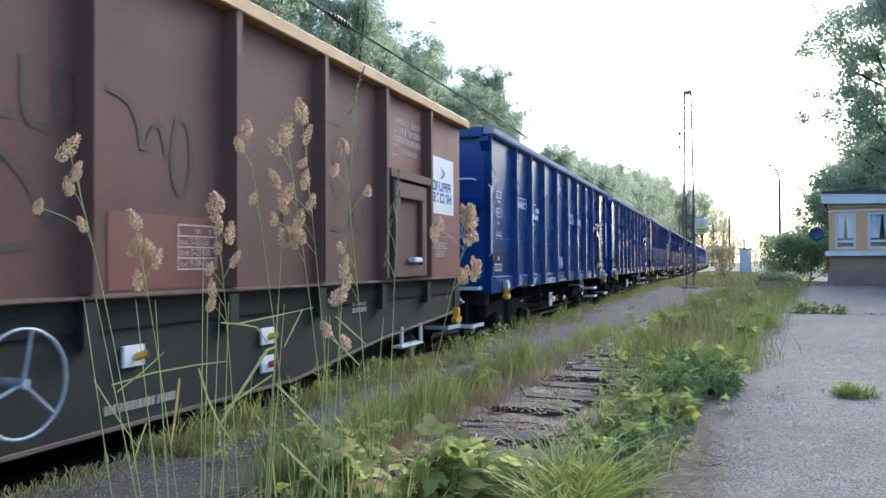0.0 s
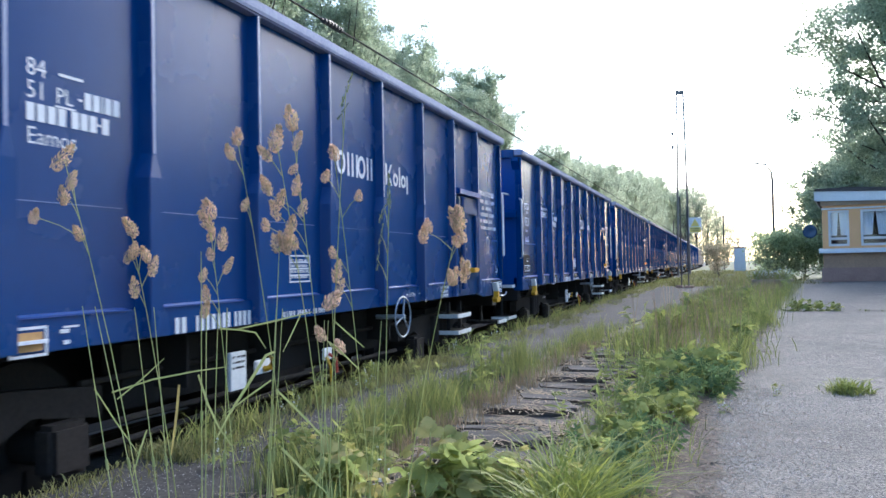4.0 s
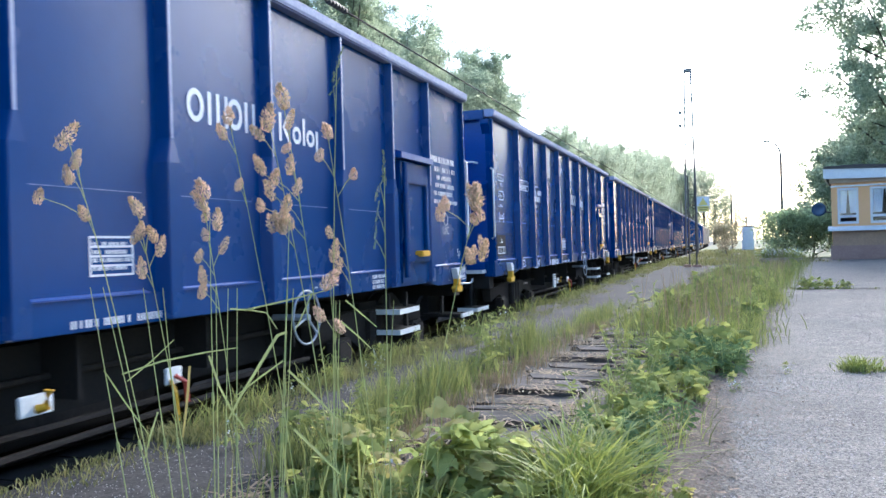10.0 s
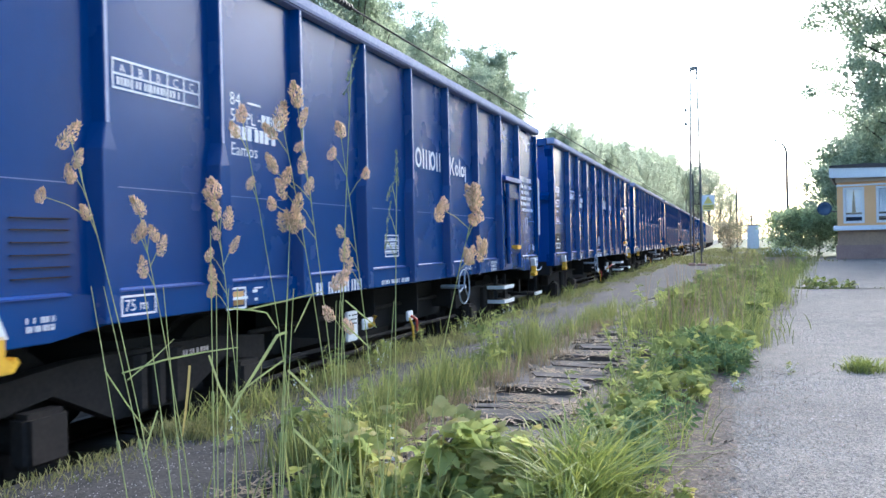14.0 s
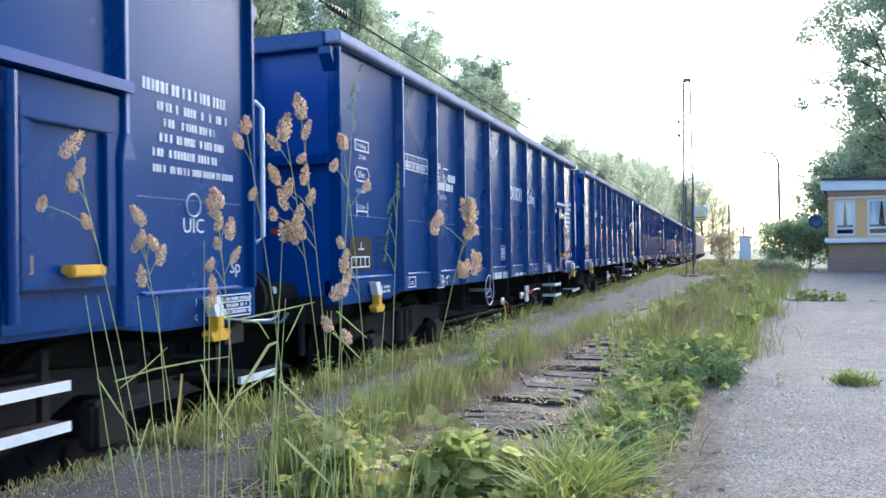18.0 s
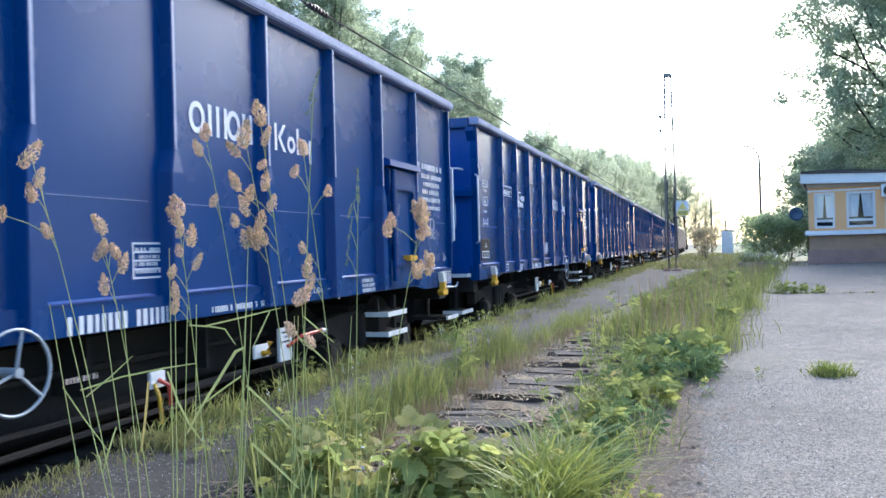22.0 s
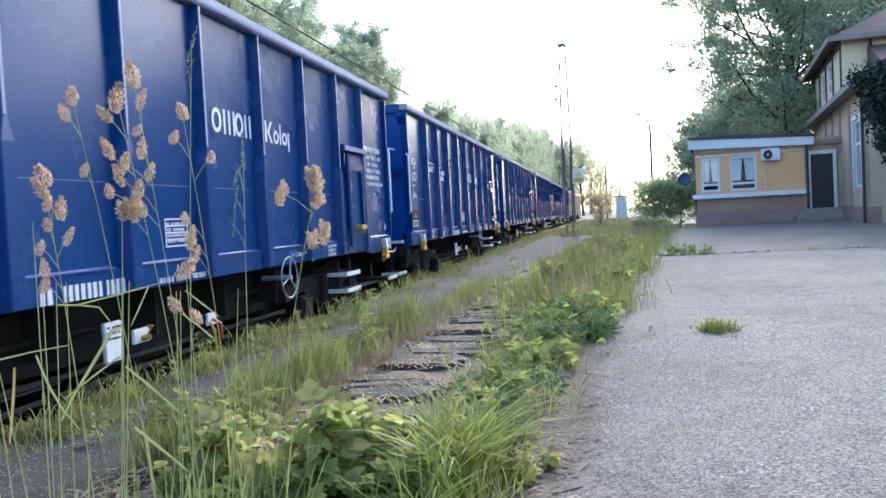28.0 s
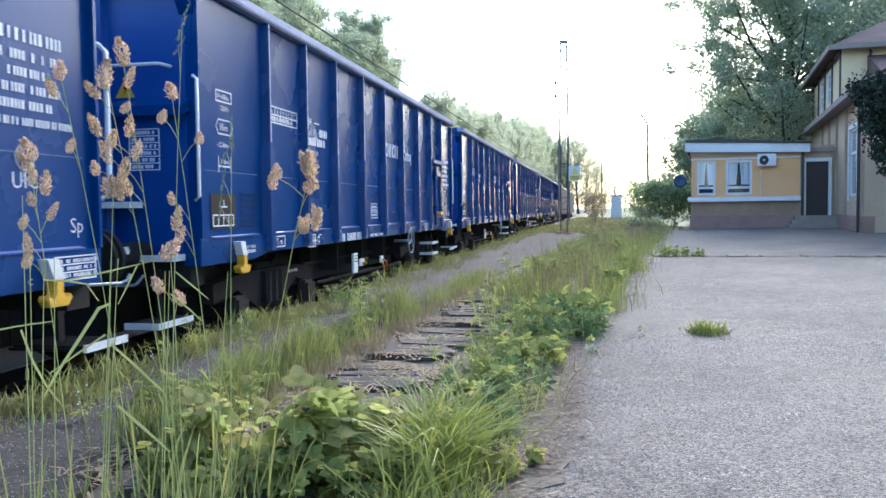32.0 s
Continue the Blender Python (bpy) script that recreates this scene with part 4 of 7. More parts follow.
    put_letters(bm, "m     t", 0.062, m + 0.002, -6.45, 1.14)
    part("marking", bm, MARK_OLD, w)["kind"] = "stuff"
    bm = bmesh.new()
    bars(bm, x - 0.015, -4.2, -3.9, 0.5, 0.62, 2, 9)
    bars(bm, x - 0.015, -7.2, -6.5, 0.13, 0.2, 1, 10)
    put_letters(bm, "S", 0.1, x - 0.015, -1.67, 0.53)
    part("sill_marking", bm, MARK_OLD, w)["kind"] = "stuff"
    for a, z in ((-7.08, 0.38), (-5.7, 0.37), (-5.7, 0.17)):
        bm = bmesh.new()
        box(bm, x - 0.015, x + 0.005, a, a + 0.17, z, z + 0.12)
        part("instruction_plate", bm, WHITE, w, bevel=0.004)
        bm = bmesh.new()
        tube(bm, [(x + 0.0, a + 0.09, z + 0.05), (x + 0.05, a + 0.14, z + 0.07)], 0.024, 8)
        part("plate_lever", bm, YELLOW if z > 0.3 else RED, w)
    # spray-painted tags, stroke by stroke
    tags = [[(-4.66, 2.15), (-4.38, 2.16), (-4.5, 1.99), (-4.65, 1.8), (-4.35, 1.86)], [(-4.25, 2.12), (-4.28, 1.84)], [(-4.28, 2.2), (-4.22, 2.21)], [(-4.14, 1.8), (-4.11, 2.11), (-3.96, 2.19), (-3.85, 2.15), (-3.85, 2.04), (-3.95, 1.98), (-4.09, 1.96)],
            [(-4.67, 1.62), (-4.6, 1.65), (-4.52, 1.45), (-4.36, 1.67), (-4.27, 1.61), (-4.29, 1.24)], [(-4.64, 1.26), (-4.5, 1.22), (-4.3, 1.27)], [(-4.1, 1.62), (-4.2, 1.5), (-4.21, 1.3), (-4.12, 1.2), (-4.03, 1.3), (-4.03, 1.52), (-4.1, 1.62)], [(-3.93, 1.24), (-3.95, 1.63), (-3.85, 1.63), (-3.79, 1.55), (-3.82, 1.42), (-3.93, 1.39)],
            [(-5.42, 1.45), (-5.28, 1.5), (-5.16, 1.47), (-5.07, 1.39), (-5.11, 1.2), (-5.25, 1.12), (-5.4, 1.2), (-5.42, 1.45)], [(-5.08, 1.13), (-5.02, 1.4), (-4.96, 1.46), (-4.93, 1.3), (-4.88, 1.42), (-4.86, 1.2), (-4.83, 1.1)], [(-5.0, 0.98), (-4.97, 0.92)],
            [(-7.2, 1.9), (-7.05, 1.88), (-6.95, 1.75), (-6.93, 1.6)], [(-6.9, 1.6), (-6.8, 1.85), (-6.72, 1.6)], [(-6.62, 1.85), (-6.7, 1.5), (-6.58, 1.32), (-6.48, 1.5), (-6.5, 1.8), (-6.62, 1.85)],
            [(-8.4, 2.0), (-8.35, 1.7), (-8.1, 1.9), (-8.1, 1.6)], [(-8.0, 2.0), (-8.0, 1.65), (-7.8, 1.65)], [(-7.75, 1.95), (-7.75, 1.62), (-7.6, 1.62)], [(-7.55, 1.9), (-7.42, 1.92), (-7.42, 1.65), (-7.56, 1.65), (-7.55, 1.9)], [(-7.9, 1.5), (-7.7, 1.35), (-7.6, 1.1), (-7.45, 1.3)], [(-8.3, 1.3), (-8.0, 1.0), (-7.7, 1.05)]]
    bm = bmesh.new()
    for line in tags:
        pts = []
        for (a, b), (c, d) in zip(line, line[1:]):
            pts += [(a + (c - a) * i / 5, b + (d - b) * i / 5) for i in range(5)]
        pts.append(line[-1])
        for _ in range(6):
            pts = [pts[0]] + [((p[0] + 2 * q[0] + r[0]) / 4, (p[1] + 2 * q[1] + r[1]) / 4) for p, q, r in zip(pts, pts[1:], pts[2:])] + [pts[-1]]
        for (a, b), (c, d) in zip(pts, pts[1:]):
            l = math.hypot(c - a, d - b) or 1
            ny, nz = -(d - b) / l * 0.021, (c - a) / l * 0.021
            v = [bm.verts.new((m + 0.0015, *p)) for p in ((a + ny, b + nz), (c + ny, d + nz), (c - ny, d - nz), (a - ny, b - nz))]
            bm.faces.new(v)
    part("spray_tag", bm, SPRAY, w, "dark spray-painted tags")["kind"] = "stuff"
    return w


def end_wagon(label, side, rim):
    """A plain wagon at the far end of the train."""
    w = thing("covered_wagon", label, "railway wagon")
    for s in (1, -1):
        bm = bmesh.new()
        box(bm, s * (HALF - 0.06), s * HALF, 0, LEN, 0.5, 2.75)
        part("side_wall", bm, side, w)
        for i in range(8):
            bm = bmesh.new()
            box(bm, s * HALF, s * (HALF + 0.08), 0.1 + i * 1.5, 0.2 + i * 1.5, 0.5, 2.75)
            part("rib", bm, rim, w)
    bm = bmesh.new()
    prism(bm, [(-HALF - 0.06, 2.75), (HALF + 0.06, 2.75), (HALF * 0.7, 3.1), (0, 3.25), (-HALF * 0.7, 3.1)], -0.05, LEN + 0.05, "y")
    part("roof", bm, rim, w)
    for y in (0, LEN):
        bm = bmesh.new()
        box(bm, -HALF, HALF, y - 0.03, y + 0.03, 0.4, 2.75)
        part("end_wall", bm, side, w)
    for y in (2.05, LEN - 2.05):
        bogie(w, y)
    return w


FIRST = 10.65
TRAIN = []
w = brown_wagon()
TRAIN.append((w, FIRST))
base = blue_wagon("blue steel open wagon with white stencilled markings", 7.0, 4.21, 20)
other = blue_wagon("blue steel open wagon with handwheel amidships and bare end wall", 4.3, 6.88, 60, 4.67, 5.21, True)
for k in range(10):
    if k == 3:
        w = other
    elif k == 0:
        w = base
    else:
        n0 = len(ROLLING)
        src = other if k == 7 else base
        w = copy_thing(src, pose(0, 0, 0))
        for b in w.children:
            if b.name.startswith("bogie"):
                for q in [c for c in b.children if c.name.startswith("wheelset")]:
                    ROLLING.append((q, q.matrix_basis.translation.y))
    TRAIN.append((w, FIRST + PITCH * k))
PALE_RIM = shade("faded_cream_ribs", (0.6, 0.54, 0.45), (0.45, 0.36, 0.28), rough=0.7, scale=2, fine=10)
PALE_SIDE = shade("patchy_cream_paint", (0.6, 0.5, 0.4), (0.42, 0.17, 0.1), rough=0.7, scale=1.6, fine=8, spread=0.35)
for k in range(10, 13):
    TRAIN.append((end_wagon("patchy cream and rust covered wagon", PALE_SIDE, PALE_RIM), FIRST + PITCH * k))
for w, y in TRAIN:
    w.matrix_basis = pose(TRACK_X, y, 0)


# ---- foliage ----
LEAF_A = shade("tree_leaves", (0.44, 0.5, 0.35), (0.34, 0.4, 0.28), rough=0.7, scale=1.0, fine=9, bump=0.0, translucent=0.7, island=0.3, shine=0.2)
# Paler copy of the tree leaves: distance haze is put into the colour.
LEAF_HAZE = shade("haze_toned_leaves", (0.5, 0.54, 0.4), (0.4, 0.45, 0.32), rough=0.7, scale=0.6, fine=5, bump=0.0, translucent=0.8, island=0.3, shine=0.2)
LEAF_B = shade("dark_tree_leaves", (0.36, 0.4, 0.28), (0.28, 0.32, 0.23), rough=0.7, scale=1.0, fine=9, bump=0.0, translucent=0.7, island=0.3, shine=0.2)
NEEDLE = shade("dark_evergreen", (0.018, 0.038, 0.02), (0.012, 0.025, 0.014), rough=0.8, scale=2, fine=14, bump=0.0, island=0.4)
BARK = shade("grey_bark", (0.1, 0.08, 0.065), (0.05, 0.042, 0.036), rough=0.95, scale=5, fine=40, bump=0.8)
BLADE = shade("grass_blades", (0.255, 0.28, 0.09), (0.185, 0.21, 0.072), rough=0.75, scale=2, fine=20, bump=0.0, translucent=0.5, island=0.4)
BLADE_DRY = shade("dry_grass", (0.36, 0.28, 0.17), (0.25, 0.18, 0.11), rough=0.8, scale=3, fine=20, bump=0.0, translucent=0.2, island=0.3)
BLADE_EDGE = shade("dusty_edge_grass", (0.27, 0.27, 0.1), (0.2, 0.2, 0.075), rough=0.75, scale=3, fine=20, bump=0.0, translucent=0.4, island=0.4)
BLADE_LIME = shade("lime_grass", (0.36, 0.38, 0.09), (0.26, 0.31, 0.075), rough=0.6, scale=3, fine=20, bump=0.0, translucent=0.4, island=0.3)
HERB = shade("herb_leaves", (0.34, 0.37, 0.12), (0.23, 0.27, 0.085), rough=0.85, scale=6, fine=40, bump=0.1, translucent=0.5, per_thing=0.35, shine=0.12)
HERB_DARK = shade("dark_herb_leaflets", (0.2, 0.28, 0.12), (0.14, 0.2, 0.085), rough=0.85, scale=6, fine=40, bump=0.1, translucent=0.5, per_thing=0.3, shine=0.12)
HERB_LIGHT = shade("light_shrub_leaves", (0.42, 0.46, 0.17), (0.31, 0.36, 0.12), rough=0.85, scale=6, fine=40, bump=0.1, translucent=0.6, per_thing=0.3, shine=0.12)
HERB_YELLOW = shade("yellow_green_leaves", (0.48, 0.42, 0.16), (0.33, 0.34, 0.12), rough=0.7, scale=8, fine=40, bump=0.1, translucent=0.5, per_thing=0.3, shine=0.25)
STEM = shade("green_stem", (0.4, 0.46, 0.16), (0.48, 0.48, 0.2), rough=0.6, scale=20, fine=90, bump=0.0, translucent=0.2)
LONG_LEAF = shade("long_grass_leaves", (0.32, 0.38, 0.13), (0.4, 0.41, 0.17), rough=0.6, scale=9, fine=60, bump=0.0, translucent=0.3)
SEED_GREEN = shade("green_oat_spikes", (0.24, 0.29, 0.16), (0.17, 0.22, 0.12), rough=0.8, scale=40, fine=200, bump=0.0, translucent=0.3, island=0.3)
SEED = shade("buff_seed_heads", (0.7, 0.54, 0.35), (0.5, 0.39, 0.25), rough=0.8, scale=40, fine=200, bump=0.0, translucent=0.45, island=0.5)
SEED_PINK = shade("pink_buff_seed_heads", (0.72, 0.56, 0.41), (0.54, 0.41, 0.29), rough=0.8, scale=40, fine=200, bump=0.0, translucent=0.45, island=0.5)
SCRAP = shade("brown_leaf_scraps", (0.2, 0.15, 0.11), (0.12, 0.09, 0.07), rough=0.95, scale=30, fine=90, bump=0.0, island=0.4)
LEAF_BUSH = shade("bush_leaves", (0.5, 0.58, 0.35), (0.4, 0.47, 0.27), rough=0.7, scale=2.0, fine=9, bump=0.0, translucent=0.65, island=0.3, shine=0.2)
DOCK = shade("pinkish_seeding_dock", (0.42, 0.34, 0.25), (0.3, 0.3, 0.18), rough=0.8, scale=2.0, fine=9, bump=0.0, translucent=0.6, island=0.3, shine=0.2)
STRAW = shade("straw_yellow_leaf", (0.5, 0.4, 0.13), (0.38, 0.28, 0.1), rough=0.7, scale=12, fine=60, bump=0.0, translucent=0.3)
PEBBLE = shade("pale_pebbles", (0.5, 0.46, 0.41), (0.34, 0.31, 0.28), rough=0.8, scale=30, fine=90, bump=0.0, island=0.6)
SAND = shade("sandy_grit", (0.56, 0.47, 0.36), (0.4, 0.33, 0.25), rough=0.95, scale=30, fine=90, bump=0.0, island=0.4)
STONE_GRIT = shade("pale_stone_grit", (0.5, 0.48, 0.45), (0.3, 0.28, 0.26), rough=0.9, scale=30, fine=90, bump=0.0, island=0.3)


def quads(centres, size, rng, name, material, flat=0.0, tall=1.0):
    """Many small leaf faces, each bent along its middle, at the given centres."""
    n = len(centres)
    a = rng.normal(size=(n, 3))
    a[:, 2] *= 1 - flat
    a /= np.linalg.norm(a, axis=1)[:, None]
    b = np.cross(a, rng.normal(size=(n, 3)))
    b /= np.linalg.norm(b, axis=1)[:, None]
    s = size * rng.uniform(0.6, 1.3, n)[:, None]
    c = np.cross(a, b)
    v = np.stack([centres - a * s * tall, centres + b * s * 0.55 + c * s * 0.15, centres + a * s * tall, centres - b * s * 0.55 + c * s * 0.15], 1).reshape(-1, 3)
    me = bpy.data.meshes.new(name)
    me.vertices.add(4 * n)
    me.vertices.foreach_set("co", v.astype(np.float32).ravel())
    me.loops.add(4 * n)
    me.loops.foreach_set("vertex_index", np.arange(4 * n, dtype=np.int32))
    me.polygons.add(n)
    me.polygons.foreach_set("loop_start", np.arange(0, 4 * n, 4, dtype=np.int32))
    me.update(calc_edges=True)
    me.materials.append(material)
    return me


def tree(name, label, height, spread, low, seed, leaves=9000, size=0.17, material=None, limbs=40, rise=(40, 75), puff=0.3, twigs=9, taper=0.45):
    """Tapered trunk with limbs that bend upward, twigs along them, and small leaves gathered round the twigs."""
    rng, rnd = np.random.default_rng(seed), random.Random(seed)
    t = thing(name, label, "tree")
    bm = bmesh.new()
    top = height * 0.9
    stem = [Vector((0.15 * math.sin(z * 0.7 + seed), 0.12 * math.cos(z * 0.6 + seed), z)) for z in np.linspace(-0.2, top, 9)]
    tube(bm, stem, 0.02 * height, 9, 0.004 * height)
    ends = []
    for i in range(limbs):
        f = (i + rnd.random()) / limbs
        z0 = low + (top - low) * f * 0.95
        k = (z0 + 0.2) / (top + 0.2) * 8
        o = stem[int(k)].lerp(stem[min(8, int(k) + 1)], k - int(k))
        az, el = i * 2.4 + rnd.uniform(-0.5, 0.5), radians(rise[0] + (rise[1] - rise[0]) * rnd.random() ** (1.5 - f))
        shape = 0.5 + 0.6 * math.sin(math.pi * min(1, 0.25 + 0.6 * f)) - taper * max(0, f - 0.55)
        reach = spread * shape * rnd.uniform(0.7, 1.15)
        climb = min(reach * math.tan(el), max(0.3, height * rnd.uniform(0.93, 1.03) - z0))
        e = o + Vector((math.cos(az) * reach, math.sin(az) * reach, climb))
        m = o.lerp(e, 0.5) + Vector((math.cos(az), math.sin(az), 0)) * 0.14 * reach
        if i % 2 == 0 or f < 0.5:
            tube(bm, [o, o.lerp(m, 0.6), m, m.lerp(e, 0.6), e], 0.006 * height * (1.1 - f), 6, 0.001 * height, cap=False)
        for j in range(twigs):
            g = 0.22 + 0.78 * (j + rnd.random()) / twigs
            p = (o.lerp(m, 2 * g) if g < 0.5 else m.lerp(e, 2 * g - 1))
            w = 0.22 * spread * (1.25 - g * 0.75)
            ends.append((p + Vector((rnd.gauss(0, w), rnd.gauss(0, w), rnd.gauss(0.1, 0.7 * w)))))
    part("trunk", bm, BARK, t, smooth=True)
    ends = np.array(ends)
    pick = rng.integers(0, len(ends), leaves)
    rad = puff * rng.uniform(0.5, 1.5, len(ends))
    off = rng.normal(size=(leaves, 3))
    off *= (1.7 * rad[pick] * rng.uniform(0, 1, leaves) ** 0.5 / np.linalg.norm(off, axis=1))[:, None] * np.array([1, 1, 0.8])
    part("crown", quads(ends[pick] + off, size, rng, "crown", material or LEAF_A), None, t)
    return t


def blades(name, xy, height, width, lean, material, rng, z=0.0, curl=1.0):
    """Grass: each blade a tapering strip of three lengths that bends over."""
    n = len(xy)
    h = height * rng.uniform(0.55, 1.25, n)
    az, turn = rng.uniform(0, 2 * np.pi, n), rng.uniform(0, 2 * np.pi, n)
    l = lean * rng.uniform(0.2, 1.4, n) * h
    w = width * rng.uniform(0.7, 1.3, n)
    zz = np.broadcast_to(z, (n,))
    v = np.zeros((n, 7, 3), np.float32)
    for i, (f, ww) in enumerate(((0.0, 0.8), (0.4, 1.0), (0.75, 0.7), (1.0, 0.0))):
        bend = l * f ** 1.8
        cx, cy = xy[:, 0] + bend * np.cos(az), xy[:, 1] + bend * np.sin(az)
        cz = zz + h * (f - 0.35 * curl * lean * f ** 3)
        for s, j in (((-1, 2 * i), (1, 2 * i + 1)) if i < 3 else ((0, 6),)):
            v[:, j, 0] = cx + s * 0.5 * w * ww * np.cos(turn)
            v[:, j, 1] = cy + s * 0.5 * w * ww * np.sin(turn)
            v[:, j, 2] = cz
    base = (np.arange(n) * 7)[:, None]
    q = np.concatenate([base + np.array([[0, 1, 3, 2]]), base + np.array([[2, 3, 5, 4]])], 0)
    tri = base + np.array([[4, 5, 6]])
    me = bpy.data.meshes.new(name)
    me.vertices.add(7 * n)
    me.vertices.foreach_set("co", v.ravel())
    loops = np.concatenate([q.ravel(), tri.ravel()]).astype(np.int32)
    me.loops.add(len(loops))
    me.loops.foreach_set("vertex_index", loops)
    starts = np.concatenate([np.arange(len(q)) * 4, len(q) * 4 + np.arange(n) * 3]).astype(np.int32)
    me.polygons.add(len(starts))
    me.polygons.foreach_set("loop_start", starts)
    me.update(calc_edges=True)
    me.materials.append(material)
    return me


def scatter(rng, n, x0, x1, y0, y1, clump=0.0, near=1.0):
    """Points in a strip whose edges are functions of y, thicker near the start, gathered in tufts."""
    y = y0 + (y1 - y0) * rng.uniform(0, 1, n) ** near
    a, b = np.vectorize(x0)(y), np.vectorize(x1)(y)
    x = a + (b - a) * rng.uniform(0, 1, n)
    if clump:
        k = max(1, n // 14)
        who = rng.integers(0, k, n)
        x, y = x[:k][who] + rng.normal(size=n) * clump, y[:k][who] + rng.normal(size=n) * clump
    return np.stack([x, y], 1)


def grass(name, label, n, x0, x1, y0, y1, height, width, lean, material, seed, clump=0.04, near=1.5, z=0.0, patch=0.0):
    rng = np.random.default_rng(seed)
    xy = scatter(rng, n, x0, x1, y0, y1, clump, near)
    if patch:
        # bare and thick patches, lower where thin
        d = np.array([noise.noise((x * 2.6, y * 1.3, seed * 3.7)) + 0.5 * noise.noise((x * 6, y * 4, seed * 1.9)) for x, y in xy])
        keep = d + 0.5 > rng.uniform(0, 1, len(xy)) * patch
        xy, height = xy[keep], height * np.clip(0.75 + 0.9 * d[keep], 0.35, 1.5)
    me = blades(name, xy, height, width, lean, material, rng, z)
    return tagged(new(name, me), label, "grass", kind="stuff")


def litter(name, label, n, x0, x1, y0, y1, length, material, seed, z=0.015):
    """Dead stalks and leaf scraps lying flat."""
    rng = np.random.default_rng(seed)
    xy = scatter(rng, n, x0, x1, y0, y1, 0.06, 1.3)
    a = rng.uniform(0, np.pi, n)
    l, w = length * rng.uniform(0.2, 1, n) / 2, rng.uniform(0.0015, 0.006, n)
    d, s = np.stack([np.cos(a), np.sin(a)], 1), np.stack([-np.sin(a), np.cos(a)], 1)
    v = np.zeros((n, 4, 3), np.float32)
    lie, tilt = z + rng.uniform(0, 0.006, n), rng.normal(size=n) * 0.12
    for i, (p, q) in enumerate(((-1, -1), (1, -1), (1, 1), (-1, 1))):
        v[:, i, :2] = xy + d * (p * l)[:, None] + s * (q * w)[:, None]
        v[:, i, 2] = lie + np.clip(p * l * tilt, -0.004, 0.02)
    tagged(new(name, raw(name, v.reshape(-1, 3), [tuple(range(4 * i, 4 * i + 4)) for i in range(n)], material)), label, "litter", kind="stuff")


def strip_right(y):
    return apron_left(y) + 0.05 + 0.1 * math.sin(y * 1.7)


plank_l, plank_r = (lambda y: -1.62 + 0.035 * max(0, y - 4)), (lambda y: -0.82 + 0.05 * max(0, y - 4))
grass("grass_edge", "short weedy grass along the platform edge", 34000, lambda y: EDGE_X - 0.04, lambda y: EDGE_X + 0.3 + 0.035 * min(8, y - 3) + 0.1 * math.sin(y * 2.1), 3.3, 45, 0.095, 0.005, 0.6, BLADE_EDGE, 1, near=1.5, patch=1.1)
grass("grass_edge", "taller tufts hanging over the platform edge", 5500, lambda y: EDGE_X - 0.03, lambda y: EDGE_X + 0.22, 3.5, 40, 0.2, 0.006, 0.45, BLADE, 2, clump=0.08, near=1.5, patch=1.5)
grass("grass_strip", "upright green grass between platform and timber path", 13000, lambda y: plank_l(y) - 0.3 - 0.12 * math.sin(y * 1.3), lambda y: plank_l(y) + 0.05, 2.9, 11, 0.24, 0.0055, 0.28, BLADE, 3, clump=0.07, near=1.6, patch=2.3)
grass("grass_strip", "dry brown stalks beside the timber path", 1700, lambda y: plank_l(y) - 0.06, lambda y: plank_l(y) + 0.2, 3.0, 9, 0.12, 0.005, 0.35, BLADE_DRY, 4, clump=0.05)
grass("grass_strip", "mixed grass between timber path and concrete", 5000, lambda y: plank_r(y) + 0.0, strip_right, 2.0, 9, 0.17, 0.005, 0.55, BLADE, 5, clump=0.05, near=1.4, patch=1.9)
grass("grass_tall", "tall meadow grass farther along the strip", 15000, lambda y: plank_r(y) - 0.25, lambda y: strip_right(y) + 0.1, 7.2, 29, 0.33, 0.008, 0.4, BLADE, 6, clump=0.12, near=1.5, patch=1.5)
grass("grass_strip", "low grass creeping over the platform asphalt", 9000, lambda y: plank_r(y) - 0.75 - 0.1 * math.sin(y * 1.9), lambda y: plank_r(y), 8.5, 27, 0.15, 0.007, 0.5, BLADE, 47, clump=0.1, near=1.4, patch=1.3)
grass("grass_tall", "pale seeding stalks over the meadow grass", 500, lambda y: plank_r(y) - 0.1, strip_right, 7.0, 30, 0.7, 0.006, 0.18, BLADE_DRY, 16, clump=0.12, near=1.5)
grass("grass_tall", "light green tufts in the meadow grass", 5000, lambda y: plank_r(y) - 0.2, strip_right, 7.0, 28, 0.38, 0.007, 0.45, BLADE_LIME, 17, clump=0.16, near=1.5, patch=1.6)
grass("grass_tall", "lime green arching grass clumps", 800, lambda y: -0.62, lambda y: -0.26, 2.2, 5.2, 0.33, 0.006, 0.8, BLADE_LIME, 7, clump=0.04, patch=1.2)
grass("grass_tall", "arching lime green grass clump beside the boards", 520, lambda y: -0.6, lambda y: -0.42, 2.6, 3.0, 0.4, 0.0075, 1.0, BLADE_LIME, 37, clump=0.03, near=1.0)
grass("grass_near", "long grass blades round the stalks in the foreground", 420, lambda y: -1.35, lambda y: -0.5, 1.2, 2.4, 0.4, 0.007, 0.3, BLADE, 8, clump=0.06)
grass("grass_edge", "yellowed low weeds on the platform edge", 12000, lambda y: EDGE_X, lambda y: EDGE_X + 0.34 + 0.08 * math.sin(y * 2.1), 1.5, 40, 0.04, 0.005, 0.7, BLADE_EDGE, 19, near=1.6, patch=1.6)
